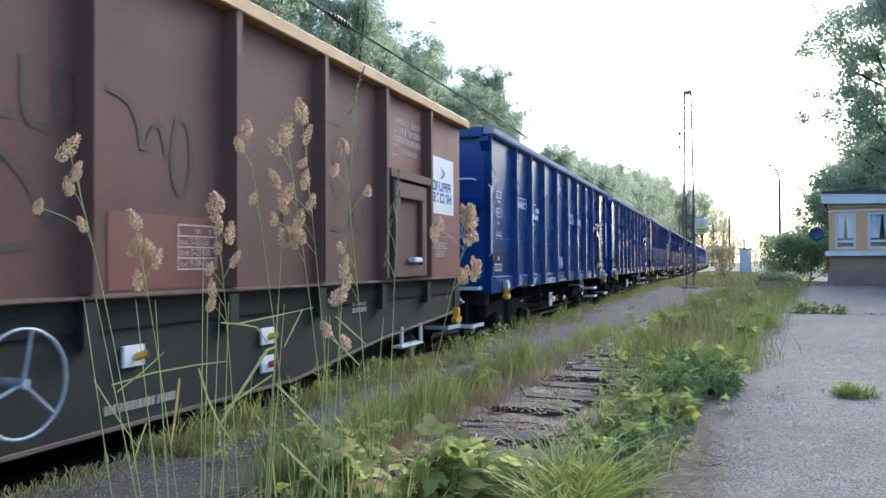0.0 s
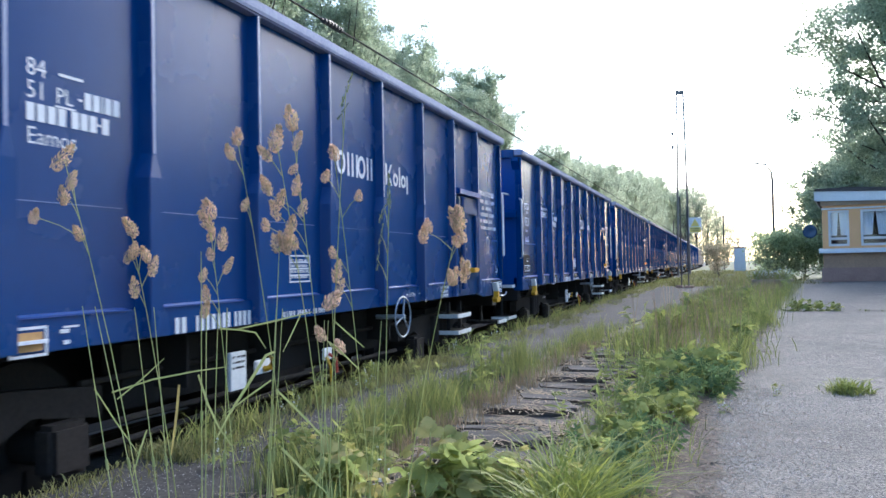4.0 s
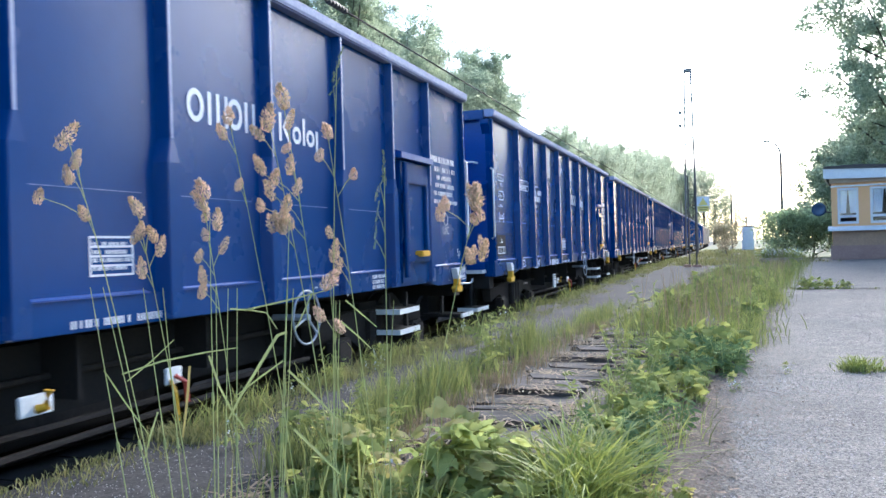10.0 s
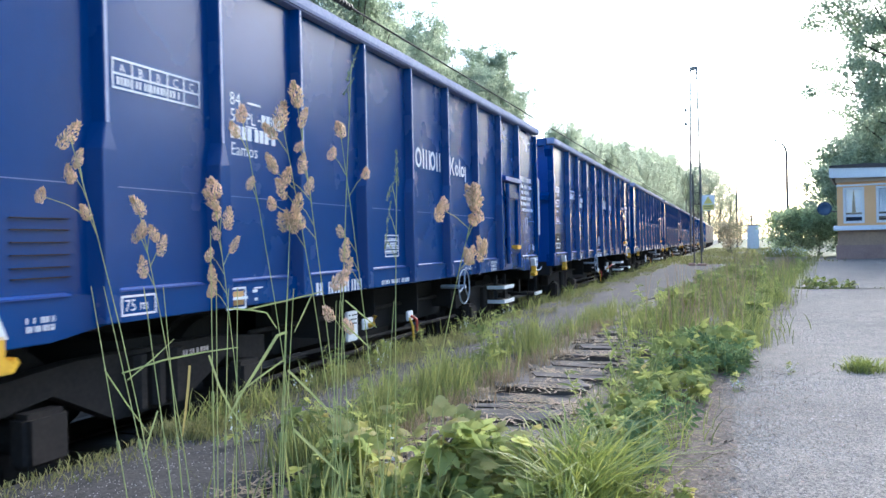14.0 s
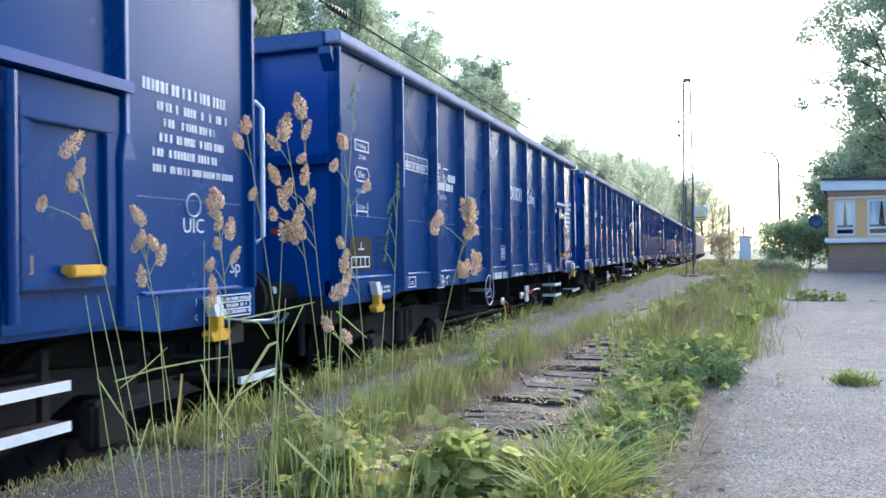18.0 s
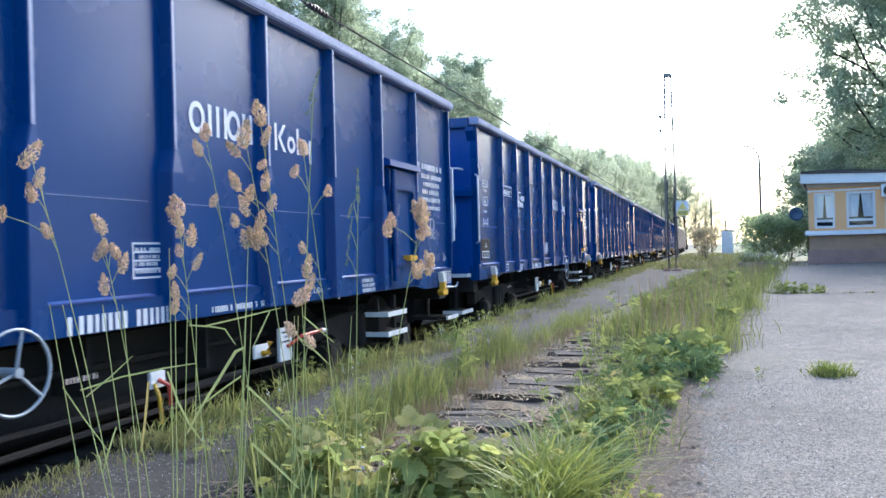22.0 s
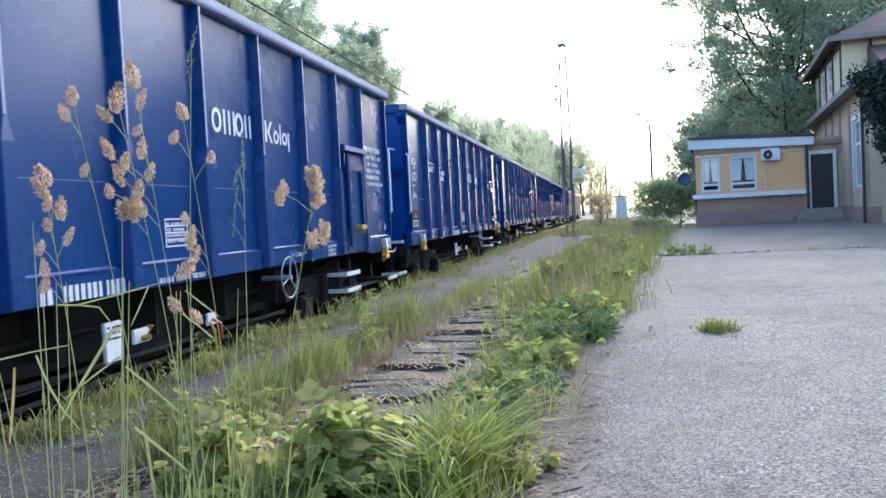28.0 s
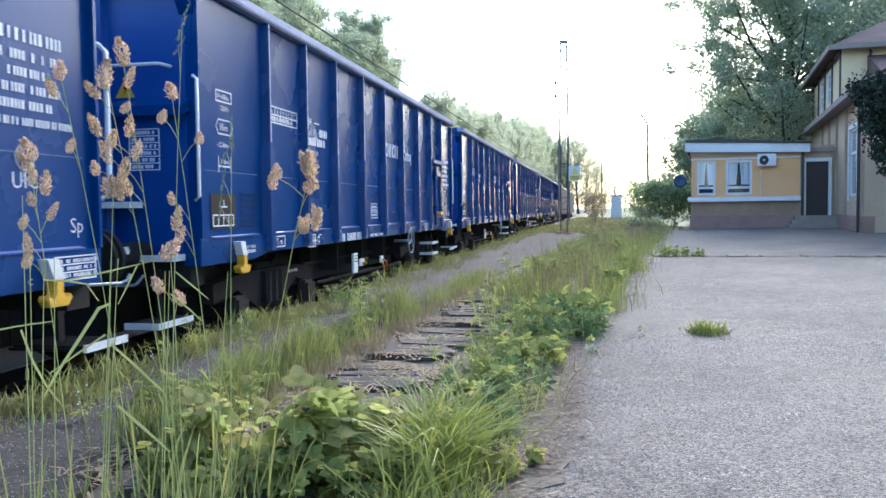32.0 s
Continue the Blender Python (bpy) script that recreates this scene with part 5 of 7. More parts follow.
grass("grass_strip", "thin short grass along the bare strip", 2200, lambda y: -1.7, lambda y: -0.4, -5.5, 2.2, 0.07, 0.004, 0.6, BLADE, 29, clump=0.06, near=1.0, patch=1.6)
grass("grass_far", "rough low grass beyond the platform", 7000, lambda y: -2.2, lambda y: 3.2, 31, 75, 0.2, 0.025, 0.5, BLADE_EDGE, 9, clump=0.2)
grass("grass_joint", "short grass growing in the slab joint", 700, lambda y: 1.0, lambda y: 12.0, 15.75, 15.95, 0.045, 0.008, 0.5, BLADE, 10, clump=0.05)
grass("grass_tuft", "small green tuft growing out of the concrete", 260, lambda y: 0.79, lambda y: 0.85, 6.2, 6.28, 0.13, 0.006, 0.9, BLADE_LIME, 11, clump=0.05)
grass("grass_tuft", "low spreading blades round the small tuft", 420, lambda y: 0.76, lambda y: 0.89, 6.17, 6.33, 0.065, 0.006, 1.0, BLADE, 14, clump=0.06)
grass("grass_bank", "grass on the bank behind the track", 7000, lambda y: -12, lambda y: -9.3, 5, 90, 0.5, 0.03, 0.4, BLADE, 12, clump=0.2)

litter("litter", "dry stalks and leaf scraps on the timber path", 5000, lambda y: plank_l(y) - 0.2, lambda y: plank_r(y) + 0.1, 2.4, 11, 0.12, BLADE_DRY, 40, 0.03)
litter("litter", "dry stalks and leaf scraps along the slab edge", 2600, lambda y: apron_left(y) - 0.35, lambda y: apron_left(y) + 0.16, 2.0, 14, 0.06, BLADE_DRY, 41)
litter("litter", "fine brown scraps strewn over the concrete margin", 8000, lambda y: apron_left(y) - 0.15, lambda y: apron_left(y) + 0.3 + 0.14 * math.sin(y * 1.7), 1.6, 13, 0.024, SCRAP, 44)
litter("litter", "thinly strewn brown scraps farther out on the concrete", 2500, lambda y: apron_left(y) + 0.2, lambda y: apron_left(y) + 0.5 + 0.3 * math.sin(y * 1.1) ** 2, 1.6, 11, 0.018, SCRAP, 47)
litter("litter", "pale grit on the platform asphalt", 500, lambda y: EDGE_X + 0.3, lambda y: plank_l(y) - 0.1, 1.5, 9, 0.02, STONE_GRIT, 45)
litter("litter", "pale grit strewn over the concrete", 900, lambda y: apron_left(y) + 0.3, lambda y: apron_left(y) + 3.5, 1.6, 9, 0.018, STONE_GRIT, 46)
def pebbles(name, label, n, x0, x1, y0, y1, material, seed, size=0.0045):
    """Small low stones that stand proud of the paving."""
    rng = np.random.default_rng(seed)
    xy = scatter(rng, n, x0, x1, y0, y1, 0.0, 1.8)
    r, a = size * rng.uniform(0.4, 1.3, n), rng.uniform(0, np.pi, n)
    v = np.zeros((n, 5, 3), np.float32)
    for i in range(4):
        v[:, i, 0] = xy[:, 0] + r * np.cos(a + i * 1.571) * (1 + 0.4 * (i % 2))
        v[:, i, 1] = xy[:, 1] + r * np.sin(a + i * 1.571)
        v[:, i, 2] = 0.004
    v[:, 4, :2], v[:, 4, 2] = xy + rng.normal(size=(n, 2)) * 0.001, 0.007 + r * 0.3
    faces = [(5 * k + i, 5 * k + (i + 1) % 4, 5 * k + 4) for k in range(n) for i in range(4)]
    tagged(new(name, raw(name, v.reshape(-1, 3), faces, material)), label, "gravel", kind="stuff")


pebbles("gravel", "pale pebbles exposed in the worn concrete", 28000, lambda y: apron_left(y) + 0.05, lambda y: apron_left(y) + 0.9 + 0.5 * y, 1.7, 11, PEBBLE, 51, 0.0055)
for wide, n in ((0.28, 9000), (0.5, 6000), (0.85, 3500)):
    pebbles("sand", "sandy grains washed along the slab edge", n, lambda y: apron_left(y), lambda y: apron_left(y) + wide * (0.6 + 0.4 * math.sin(y * 1.4 + 1.2) + 0.12 * math.sin(y * 5.3)), 1.7, 6.5, SAND, 60 + n % 7, 0.006)
pebbles("gravel", "small grit on the platform asphalt", 5000, lambda y: EDGE_X + 0.15, lambda y: plank_l(y) - 0.1, 1.7, 10, STONE_GRIT, 52, 0.0035)
litter("litter", "matted brown scraps on the soil beside the slab", 9000, lambda y: apron_left(y) - 0.12, lambda y: apron_left(y) + 0.13 + 0.1 * math.sin(y * 1.5 - 4.5), 2.9, 6.2, 0.035, SCRAP, 48)
litter("litter", "dark scraps along the slab edge", 700, lambda y: apron_left(y) - 0.3, lambda y: apron_left(y) + 0.25, 2.0, 14, 0.05, SCRAP, 42)


# ---- trees ----
row = [tree("tree", "tall leafy green tree round the railway and yard", h, sp, lo, sd, 62000, 0.055, limbs=46, rise=(50, 80), puff=0.26, twigs=9) for h, sp, lo, sd in ((11.6, 2.0, 1.0, 11), (12.2, 1.7, 1.2, 12), (10.8, 2.2, 0.9, 13))]
distant = [tree("tree", "green tree far along the railway, haze in its leaf colour", h, sp, lo, sd, 30000, 0.075, LEAF_HAZE, limbs=40, rise=(45, 80), puff=0.3, twigs=8) for h, sp, lo, sd in ((11.4, 2.0, 0.8, 14), (12.0, 1.8, 1.0, 15), (10.9, 2.2, 0.9, 16))]
spots = []
rnd = random.Random(5)
y = 16.0
while y < 330:
    spots.append((-13.5 + rnd.uniform(-0.8, 0.8), y, rnd.uniform(0.86, 0.98) * (1 if y < 56 else 0.9 if y < 64 else min(1.62, 0.93 + (y - 64) * 0.0066))))
    y += rnd.uniform(2.6, 3.3) - (0.6 if 30 < y < 46 else 0) + (14.0 if 46.0 < y < 49.4 else 0) + max(0, y - 120) * 0.03
for i, (x, y, s) in enumerate(spots):
    m = pose(x, y, 0, 0, 0, rnd.uniform(0, 360)) @ Matrix.Scale(s, 4)
    # trees from here on take the leaves with haze in their colour
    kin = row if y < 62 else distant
    if kin[i % 3].matrix_basis.translation.length == 0:
        kin[i % 3].matrix_basis = m
    else:
        copy_thing(kin[i % 3], pose(0, 0, 0)).matrix_basis = m
far = tree("tree", "tree beyond the end of the train, paled by painted haze", 10, 2.6, 0.6, 24, 14000, 0.068, LEAF_HAZE, limbs=40, rise=(35, 70), puff=0.4)
for i in range(9):
    m = pose(-9 + 2.1 * i, 182 + rnd.uniform(-5, 5), 0, 0, 0, rnd.uniform(0, 360)) @ Matrix.Scale((1.8, 1.72, 1.58, 1.35, 1.1, 0.86, 0.56, 0.38, 0.28)[i], 4)
    if i:
        copy_thing(far, pose(0, 0, 0)).matrix_basis = m
    else:
        far.matrix_basis = m
big = tree("tree", "large dark leafy tree behind the house", 19, 5.0, 1.8, 21, 220000, 0.078, LEAF_A, limbs=100, rise=(5, 45), puff=0.45, twigs=14, taper=1.1)
big.matrix_basis = pose(9.8, 45, 0)
tree("tree", "leafy tree behind the yard", 15, 4.2, 2.0, 22, 42000, 0.12, LEAF_B, limbs=50, rise=(15, 55), puff=0.42, twigs=10).matrix_basis = pose(17, 50, 0)

# unseen trees added right of the yard and behind, to darken the wagons' reflections
y = 6.0
while y < 26:
    c = copy_thing(row[rnd.randrange(3)], pose(0, 0, 0))
    c.matrix_basis = pose(20.5 + rnd.uniform(-1.2, 1.2), y, 0, 0, 0, rnd.uniform(0, 360)) @ Matrix.Scale(rnd.uniform(1.2, 1.4), 4)
    y += rnd.uniform(1.8, 2.6)
x = -15.0
while x < 22:
    if not -8 < x < -1:
        copy_thing(row[rnd.randrange(3)], pose(0, 0, 0)).matrix_basis = pose(x, -31 + rnd.uniform(-1.5, 1.5), 0, 0, 0, rnd.uniform(0, 360)) @ Matrix.Scale(rnd.uniform(0.95, 1.15), 4)
    x += rnd.uniform(2.2, 2.9)
# more added trees, hidden by the house, that block low sky from the far panels
for x, y, s in ((9.6, 78, 0.85), (12, 74, 1.0), (15, 70, 0.95), (18, 64, 0.9), (20, 56, 0.8), (11, 100, 0.85), (13, 95, 0.95)):
    copy_thing(row[rnd.randrange(3)], pose(0, 0, 0)).matrix_basis = pose(x, y, 0, 0, 0, rnd.uniform(0, 360)) @ Matrix.Scale(s, 4)
tree("bush", "dense green bush beside the yard", 2.0, 1.1, 0.1, 31, 9000, 0.06, LEAF_BUSH, limbs=40, rise=(20, 65), puff=0.2, twigs=6).matrix_basis = pose(2.5, 40.5, 0)
tree("bush", "dense green bush beside the yard", 2.1, 1.15, 0.1, 32, 9000, 0.06, LEAF_BUSH, limbs=40, rise=(20, 65), puff=0.2, twigs=6).matrix_basis = pose(3.7, 41.5, 0)
tree("tree", "low leafy tree beside the annexe", 5.4, 1.5, 0.4, 36, 15000, 0.075, LEAF_A, limbs=40, rise=(15, 60), puff=0.26, twigs=8).matrix_basis = pose(5.0, 43.5, 0)
tree("thuja", "dark evergreen tree by the house front", 4.1, 1.3, 0.9, 33, 34000, 0.06, NEEDLE, limbs=60, rise=(45, 75), puff=0.17, twigs=8).matrix_basis = pose(8.0, 22, 0)
tree("bush", "pale flowering shrub beside the platform end", 1.7, 0.7, 0.05, 34, 2600, 0.05, DOCK, limbs=26, rise=(20, 78), puff=0.12, twigs=5).matrix_basis = pose(-0.2, 48, 0)
tree("bush", "pale flowering shrub beside the platform end", 1.9, 0.8, 0.05, 35, 2600, 0.05, DOCK, limbs=26, rise=(20, 78), puff=0.12, twigs=5).matrix_basis = pose(-0.3, 56, 0)

# ---- the station house ----
PLASTER = shade("ochre_plaster", (0.86, 0.5, 0.24), (0.76, 0.43, 0.19), rough=0.9, scale=0.8, fine=20, bump=0.15)
PLASTER_PALE = shade("faded_plaster", (0.68, 0.5, 0.33), (0.48, 0.36, 0.26), rough=0.9, scale=0.8, fine=20, bump=0.15)
PLASTER_STAINED = shade("stained_ochre_plaster", (0.5, 0.33, 0.2), (0.28, 0.19, 0.14), rough=0.9, scale=1.2, fine=14, bump=0.2, spread=0.7)
CREAM = shade("faded_cream_plaster", (0.84, 0.68, 0.42), (0.72, 0.55, 0.33), rough=0.9, scale=0.8, fine=20, bump=0.15)
PLINTH = shade("stained_plinth", (0.4, 0.26, 0.21), (0.28, 0.18, 0.15), rough=0.9, scale=1.5, fine=25, bump=0.2)
STUCCO = shade("dirty_stucco_band", (0.5, 0.38, 0.27), (0.37, 0.29, 0.21), rough=0.9, scale=1.5, fine=25)
SHEET = shade("white_sheet_metal", (0.78, 0.79, 0.79), (0.62, 0.63, 0.63), rough=0.5, scale=1.5, fine=20)
DOOR_BROWN = shade("dark_brown_door", (0.03, 0.024, 0.022), (0.045, 0.033, 0.03), rough=0.6, scale=3, fine=30)
TILE = shade("brown_roof_tiles", (0.17, 0.1, 0.085), (0.11, 0.07, 0.06), rough=0.85, scale=1.5, fine=18, bump=0.4)
EAVE = shade("weathered_eave_boards", (0.34, 0.29, 0.25), (0.24, 0.2, 0.18), rough=0.85, scale=2, fine=30)
STONE = shade("worn_step_stone", (0.4, 0.34, 0.28), (0.25, 0.21, 0.18), rough=0.9, scale=2, fine=40, bump=0.3)
# Plain boards behind the windows; the dimness of the rooms is in their colour.
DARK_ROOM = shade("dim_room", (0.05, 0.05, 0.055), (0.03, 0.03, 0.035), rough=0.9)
PIPE = shade("dark_downpipe", (0.06, 0.05, 0.045), (0.04, 0.033, 0.03), rough=0.6)


def glass_material():
    m = bpy.data.materials.new("window_glass")
    m.use_nodes = True
    p = m.node_tree.nodes["Principled BSDF"]
    p.inputs["Base Color"].default_value = (0.93, 0.96, 1.0, 1)
    p.inputs["Roughness"].default_value, p.inputs["IOR"].default_value = 0.02, 1.5
    p.inputs["Transmission Weight"].default_value = 1.0
    return m


GLASS = glass_material()
# Net curtains whose bluish white also carries the panes' sky reflection.
CURTAIN = shade("net_curtain_with_sky_sheen", (0.78, 0.82, 0.88), (0.64, 0.69, 0.77), rough=0.9, scale=3, fine=30, bump=0.1)


def house_window(parent, a0, a1, z0, z1, face, along="a", split=0.24):
    """A white window with a low opening light; the wall runs along a (facing -b) or along b (facing -a)."""
    def bx(bm, p0, p1, d0, d1, q0, q1):
        if along == "a":
            box(bm, p0, p1, d0, d1, q0, q1)
        else:
            box(bm, d0, d1, p0, p1, q0, q1)
    bm = bmesh.new()
    t = 0.09
    for p0, p1, q0, q1 in ((a0, a0 + t, z0, z1), (a1 - t, a1, z0, z1), (a0 + t, a1 - t, z1 - t, z1), (a0 + t, a1 - t, z0, z0 + t), (a0 + t, a1 - t, z0 + split, z0 + split + t)):
        bx(bm, p0, p1, face - 0.04, face + 0.06, q0, q1)
    fr = part("window", bm, WHITE, parent, "white window frame", bevel=0.008)
    for q0, q1 in ((z0 + t, z0 + split), (z0 + split + t, z1 - t)):
        bm = bmesh.new()
        bx(bm, a0 + t, a1 - t, face + 0.01, face + 0.025, q0, q1)
        part("pane", bm, GLASS, fr).visible_shadow = False
    # two net curtains in soft folds, gathered outwards towards the sill
    lo, hi = a0 + t, a1 - t
    for g0, g1, sag in ((0.0, 0.47, -0.1), (0.53, 1.0, 0.1)):
        v, n = [], 24
        for i in range(n + 1):
            f = g0 + (g1 - g0) * i / n
            d = face + 0.13 + 0.02 * math.sin(i * 1.3)
            for z, pull in ((z0 + 0.3 * (z1 - z0), sag * (1 - abs(2 * f - 1))), (z1 - t, 0.0)):
                q = lo + (hi - lo) * (f + pull)
                v.append((q, d, z) if along == "a" else (d, q, z))
        cur = part("curtain", raw("curtain", v, [(2 * i, 2 * i + 2, 2 * i + 3, 2 * i + 1) for i in range(n)], CURTAIN), None, fr, "net curtain, bluish white with painted sky reflection")
        cur.data.shade_smooth()


def wall(parent, name, a0, a1, b0, b1, z0, z1, material, label="", bevel=0.0):
    bm = bmesh.new()
    box(bm, a0, a1, b0, b1, z0, z1)
    return part(name, bm, material, parent, label, bevel)


def house():
    h = thing("station_house", "ochre two-storey station house with a low flat-roofed annexe", "house")
    # annexe front, with its two windows as real openings
    cols = (0.0, 0.22, 0.98, 1.39, 2.43, 4.28)
    bm = bmesh.new()
    for i in range(5):
        if i in (1, 3):
            box(bm, cols[i], cols[i + 1], 0, 0.25, 2.76, 3.1)
            box(bm, cols[i], cols[i + 1], 0, 0.25, 1.2, 1.41)
        else:
            box(bm, cols[i], cols[i + 1], 0, 0.25, 1.2, 3.1)
    part("annexe_wall", bm, PLASTER, h)
    wall(h, "annexe_wall", 0, 0.25, 0.25, 4.5, 0.6, 3.1, PLASTER)
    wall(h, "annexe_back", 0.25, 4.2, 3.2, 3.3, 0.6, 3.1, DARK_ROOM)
    wall(h, "annexe_apron", 0.02, 4.28, 0.02, 0.25, 0.6, 1.2, PLASTER_STAINED)
    wall(h, "annexe_plinth", -0.06, 4.3, -0.06, 0.25, -0.1, 0.6, PLINTH, bevel=0.01)
    wall(h, "annexe_plinth", -0.06, 0.2, 0.25, 4.5, -0.1, 0.6, PLINTH)
    house_window(h, 0.22, 0.98, 1.41, 2.76, 0.06)
    house_window(h, 1.39, 2.43, 1.41, 2.76, 0.06)
    bm = bmesh.new()
    prism(bm, [(-0.22, 1.15), (-0.2, 1.22), (0.03, 1.34), (0.03, 1.15)], -0.14, 4.3, "x")
    part("long_sill", bm, SHEET, h, "white sheet metal sill along the annexe", bevel=0.01)
    wall(h, "string_course", -0.02, 4.3, -0.03, 0.0, 2.8, 2.86, WHITE)
    wall(h, "cornice", -0.05, 4.5, -0.12, 0.25, 2.95, 3.18, STUCCO)
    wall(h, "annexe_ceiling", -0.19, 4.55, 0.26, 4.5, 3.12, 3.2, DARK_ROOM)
    bm = bmesh.new()
    prism(bm, [(-0.2, 3.12), (4.62, 2.98), (4.62, 3.33), (1.05, 3.57), (-0.2, 3.5)], -0.3, -0.22, "y")
    part("fascia", bm, SHEET, h, "white sheet metal fascia", bevel=0.01)
    bm = bmesh.new()
    prism(bm, [(-0.24, 3.5), (4.6, 3.3), (4.6, 3.36), (1.05, 3.6), (-0.24, 3.58)], -0.34, 4.6, "y")
    part("annexe_roof", bm, PIPE, h)
    wall(h, "fascia_side", -0.26, -0.2, -0.22, 4.5, 3.14, 3.5, SHEET)
    wall(h, "air_conditioner", 2.63, 3.35, -0.3, -0.02, 2.49, 2.96, WHITE, "white air conditioner with a dark fan", bevel=0.02)
    bm = bmesh.new()
    tube(bm, [(2.88, -0.335, 2.72), (2.88, -0.305, 2.72)], 0.18, 22)
    part("fan_grille", bm, DOOR_BROWN, h)
    bm = bmesh.new()
    tube(bm, [(2.88, -0.345, 2.72), (2.88, -0.33, 2.72)], 0.04, 10)
    part("fan_hub", bm, WHITE, h)
    bm = bmesh.new()
    tube(bm, [(2.78, -0.02, 2.5), (2.78, -0.02, 1.3)], 0.015, 6)
    part("drain_hose", bm, WHITE, h)
    wall(h, "pilaster", 4.28, 4.44, -0.05, 0.25, -0.1, 3.1, STUCCO)
    bm = bmesh.new()
    tube(bm, [(4.36, -0.1, 0.2), (4.36, -0.1, 3.1)], 0.05, 8)
    part("downpipe", bm, PIPE, h)
    # porch with the door
    wall(h, "porch_wall", 4.44, 5.7, 0.15, 0.4, 2.76, 3.25, STUCCO)
    wall(h, "porch_wall", 5.5, 5.7, 0.15, 0.4, 0.5, 2.76, STUCCO)
    wall(h, "porch_cornice", 4.44, 5.66, -0.02, 0.15, 3.0, 3.16, EAVE)
    bm = bmesh.new()
    box(bm, 4.44, 4.52, 0.06, 0.3, 0.58, 2.76)
    box(bm, 5.36, 5.48, 0.06, 0.3, 0.58, 2.76)
    box(bm, 4.44, 5.48, 0.05, 0.3, 2.63, 2.77)
    part("door_frame", bm, WHITE, h, "white door surround", bevel=0.01)
    door = wall(h, "door", 4.52, 5.36, 0.2, 0.26, 0.58, 2.63, DOOR_BROWN, "dark brown wooden door")
    for z in (0.75, 1.7):
        wall(door, "door_panel", 4.62, 5.26, 0.185, 0.2, z, z + 0.75, DOOR_BROWN, bevel=0.01)
    for i in range(3):
        wall(h, "step", 4.05 - 0.12 * (2 - i), 5.62 + 0.05 * (2 - i), -1.0 + 0.33 * i, 0.2, -0.1 + 0.0 * i, 0.26 + 0.16 * i, STONE, bevel=0.015)
    # main block, ground floor facing the track
    bm = bmesh.new()
    for b0, b1, z0, z1 in ((-2.92, 9.0, 0.6, 4.4), (-4.57, -2.92, 0.6, 1.25), (-4.57, -2.92, 3.5, 4.4), (-5.9, -4.57, 0.6, 4.4)):
        box(bm, 5.68, 6.0, b0, b1, z0, z1)
    part("front_wall", bm, PLASTER_PALE, h)
    wall(h, "plinth", 5.6, 6.0, -5.95, 9.0, -0.1, 0.6, PLINTH, bevel=0.01)
    wall(h, "gable_wall", 6.0, 15, -5.9, -5.6, -0.1, 4.4, PLASTER_PALE)
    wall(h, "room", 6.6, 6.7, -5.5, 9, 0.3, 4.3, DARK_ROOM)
    house_window(h, -4.57, -2.92, 1.25, 3.5, 5.74, along="b", split=1.4)
    bm = bmesh.new()
    for b0, b1, z0, z1 in ((-4.75, -4.57, 1.1, 3.65), (-2.92, -2.74, 1.1, 3.65), (-4.57, -2.92, 3.5, 3.65)):
        box(bm, 5.63, 5.68, b0, b1, z0, z1)
    part("window_surround", bm, WHITE, h, bevel=0.01)
    for b in (-5.9, -5.2, -2.4, 0.0, 2.2, 4.4):
        wall(h, "pilaster", 5.6, 5.68, b, b + 0.3, 0.6, 4.3, STUCCO, bevel=0.01)
    bm = bmesh.new()
    tube(bm, [(5.52, -5.75, 0.1), (5.52, -5.75, 4.3)], 0.05, 8)
    part("downpipe", bm, PIPE, h)
    # skirt roof
    bm = bmesh.new()
    prism(bm, [(5.2, 4.4), (5.2, 4.5), (6.5, 5.25), (6.5, 4.4)], -6.3, 9.3, "y")
    prism(bm, [(-6.3, 4.4), (-6.3, 4.5), (-1.2, 6.3), (-1.2, 4.4)], 6.5, 15.5, "x")
    part("skirt_roof", bm, TILE, h, "brown tiled skirt roof")
    wall(h, "eave_board", 5.14, 5.2, -6.36, 9.3, 4.32, 4.52, EAVE)
    wall(h, "soffit", 5.2, 5.68, -6.3, 9.3, 4.36, 4.4, EAVE)
    # upper storey
    bm = bmesh.new()
    for b0, b1, z0, z1 in ((-1.2, 1.5, 4.5, 6.6), (1.5, 2.45, 4.5, 5.0), (1.5, 2.45, 6.2, 6.6), (2.45, 3.7, 4.5, 6.6), (3.7, 4.65, 4.5, 5.0), (3.7, 4.65, 6.2, 6.6), (4.65, 9.0, 4.5, 6.6)):
        box(bm, 5.6, 5.9, b0, b1, z0, z1)
    part("upper_wall", bm, CREAM, h, "faded cream upper wall")
    wall(h, "upper_room", 6.4, 6.5, -0.9, 9, 4.5, 6.6, DARK_ROOM)
    wall(h, "upper_gable", 5.9, 15, -1.2, -0.9, 4.5, 6.6, CREAM)
    for b in (-1.2, 1.0, 3.2, 5.4, 7.6):
        wall(h, "timber_post", 5.54, 5.6, b, b + 0.12, 4.5, 6.6, PIPE)
    wall(h, "timber_rail", 5.55, 5.6, -1.2, 9, 6.35, 6.5, PIPE)
    for b in (1.5, 3.7):
        house_window(h, b, b + 0.95, 5.0, 6.2, 5.62, along="b", split=0.5)
    bm = bmesh.new()
    tube(bm, [(6.6, -1.28, 6.5), (6.6, -1.28, 5.0)], 0.06, 8)
    part("downpipe", bm, PIPE, h)
    bm = bmesh.new()
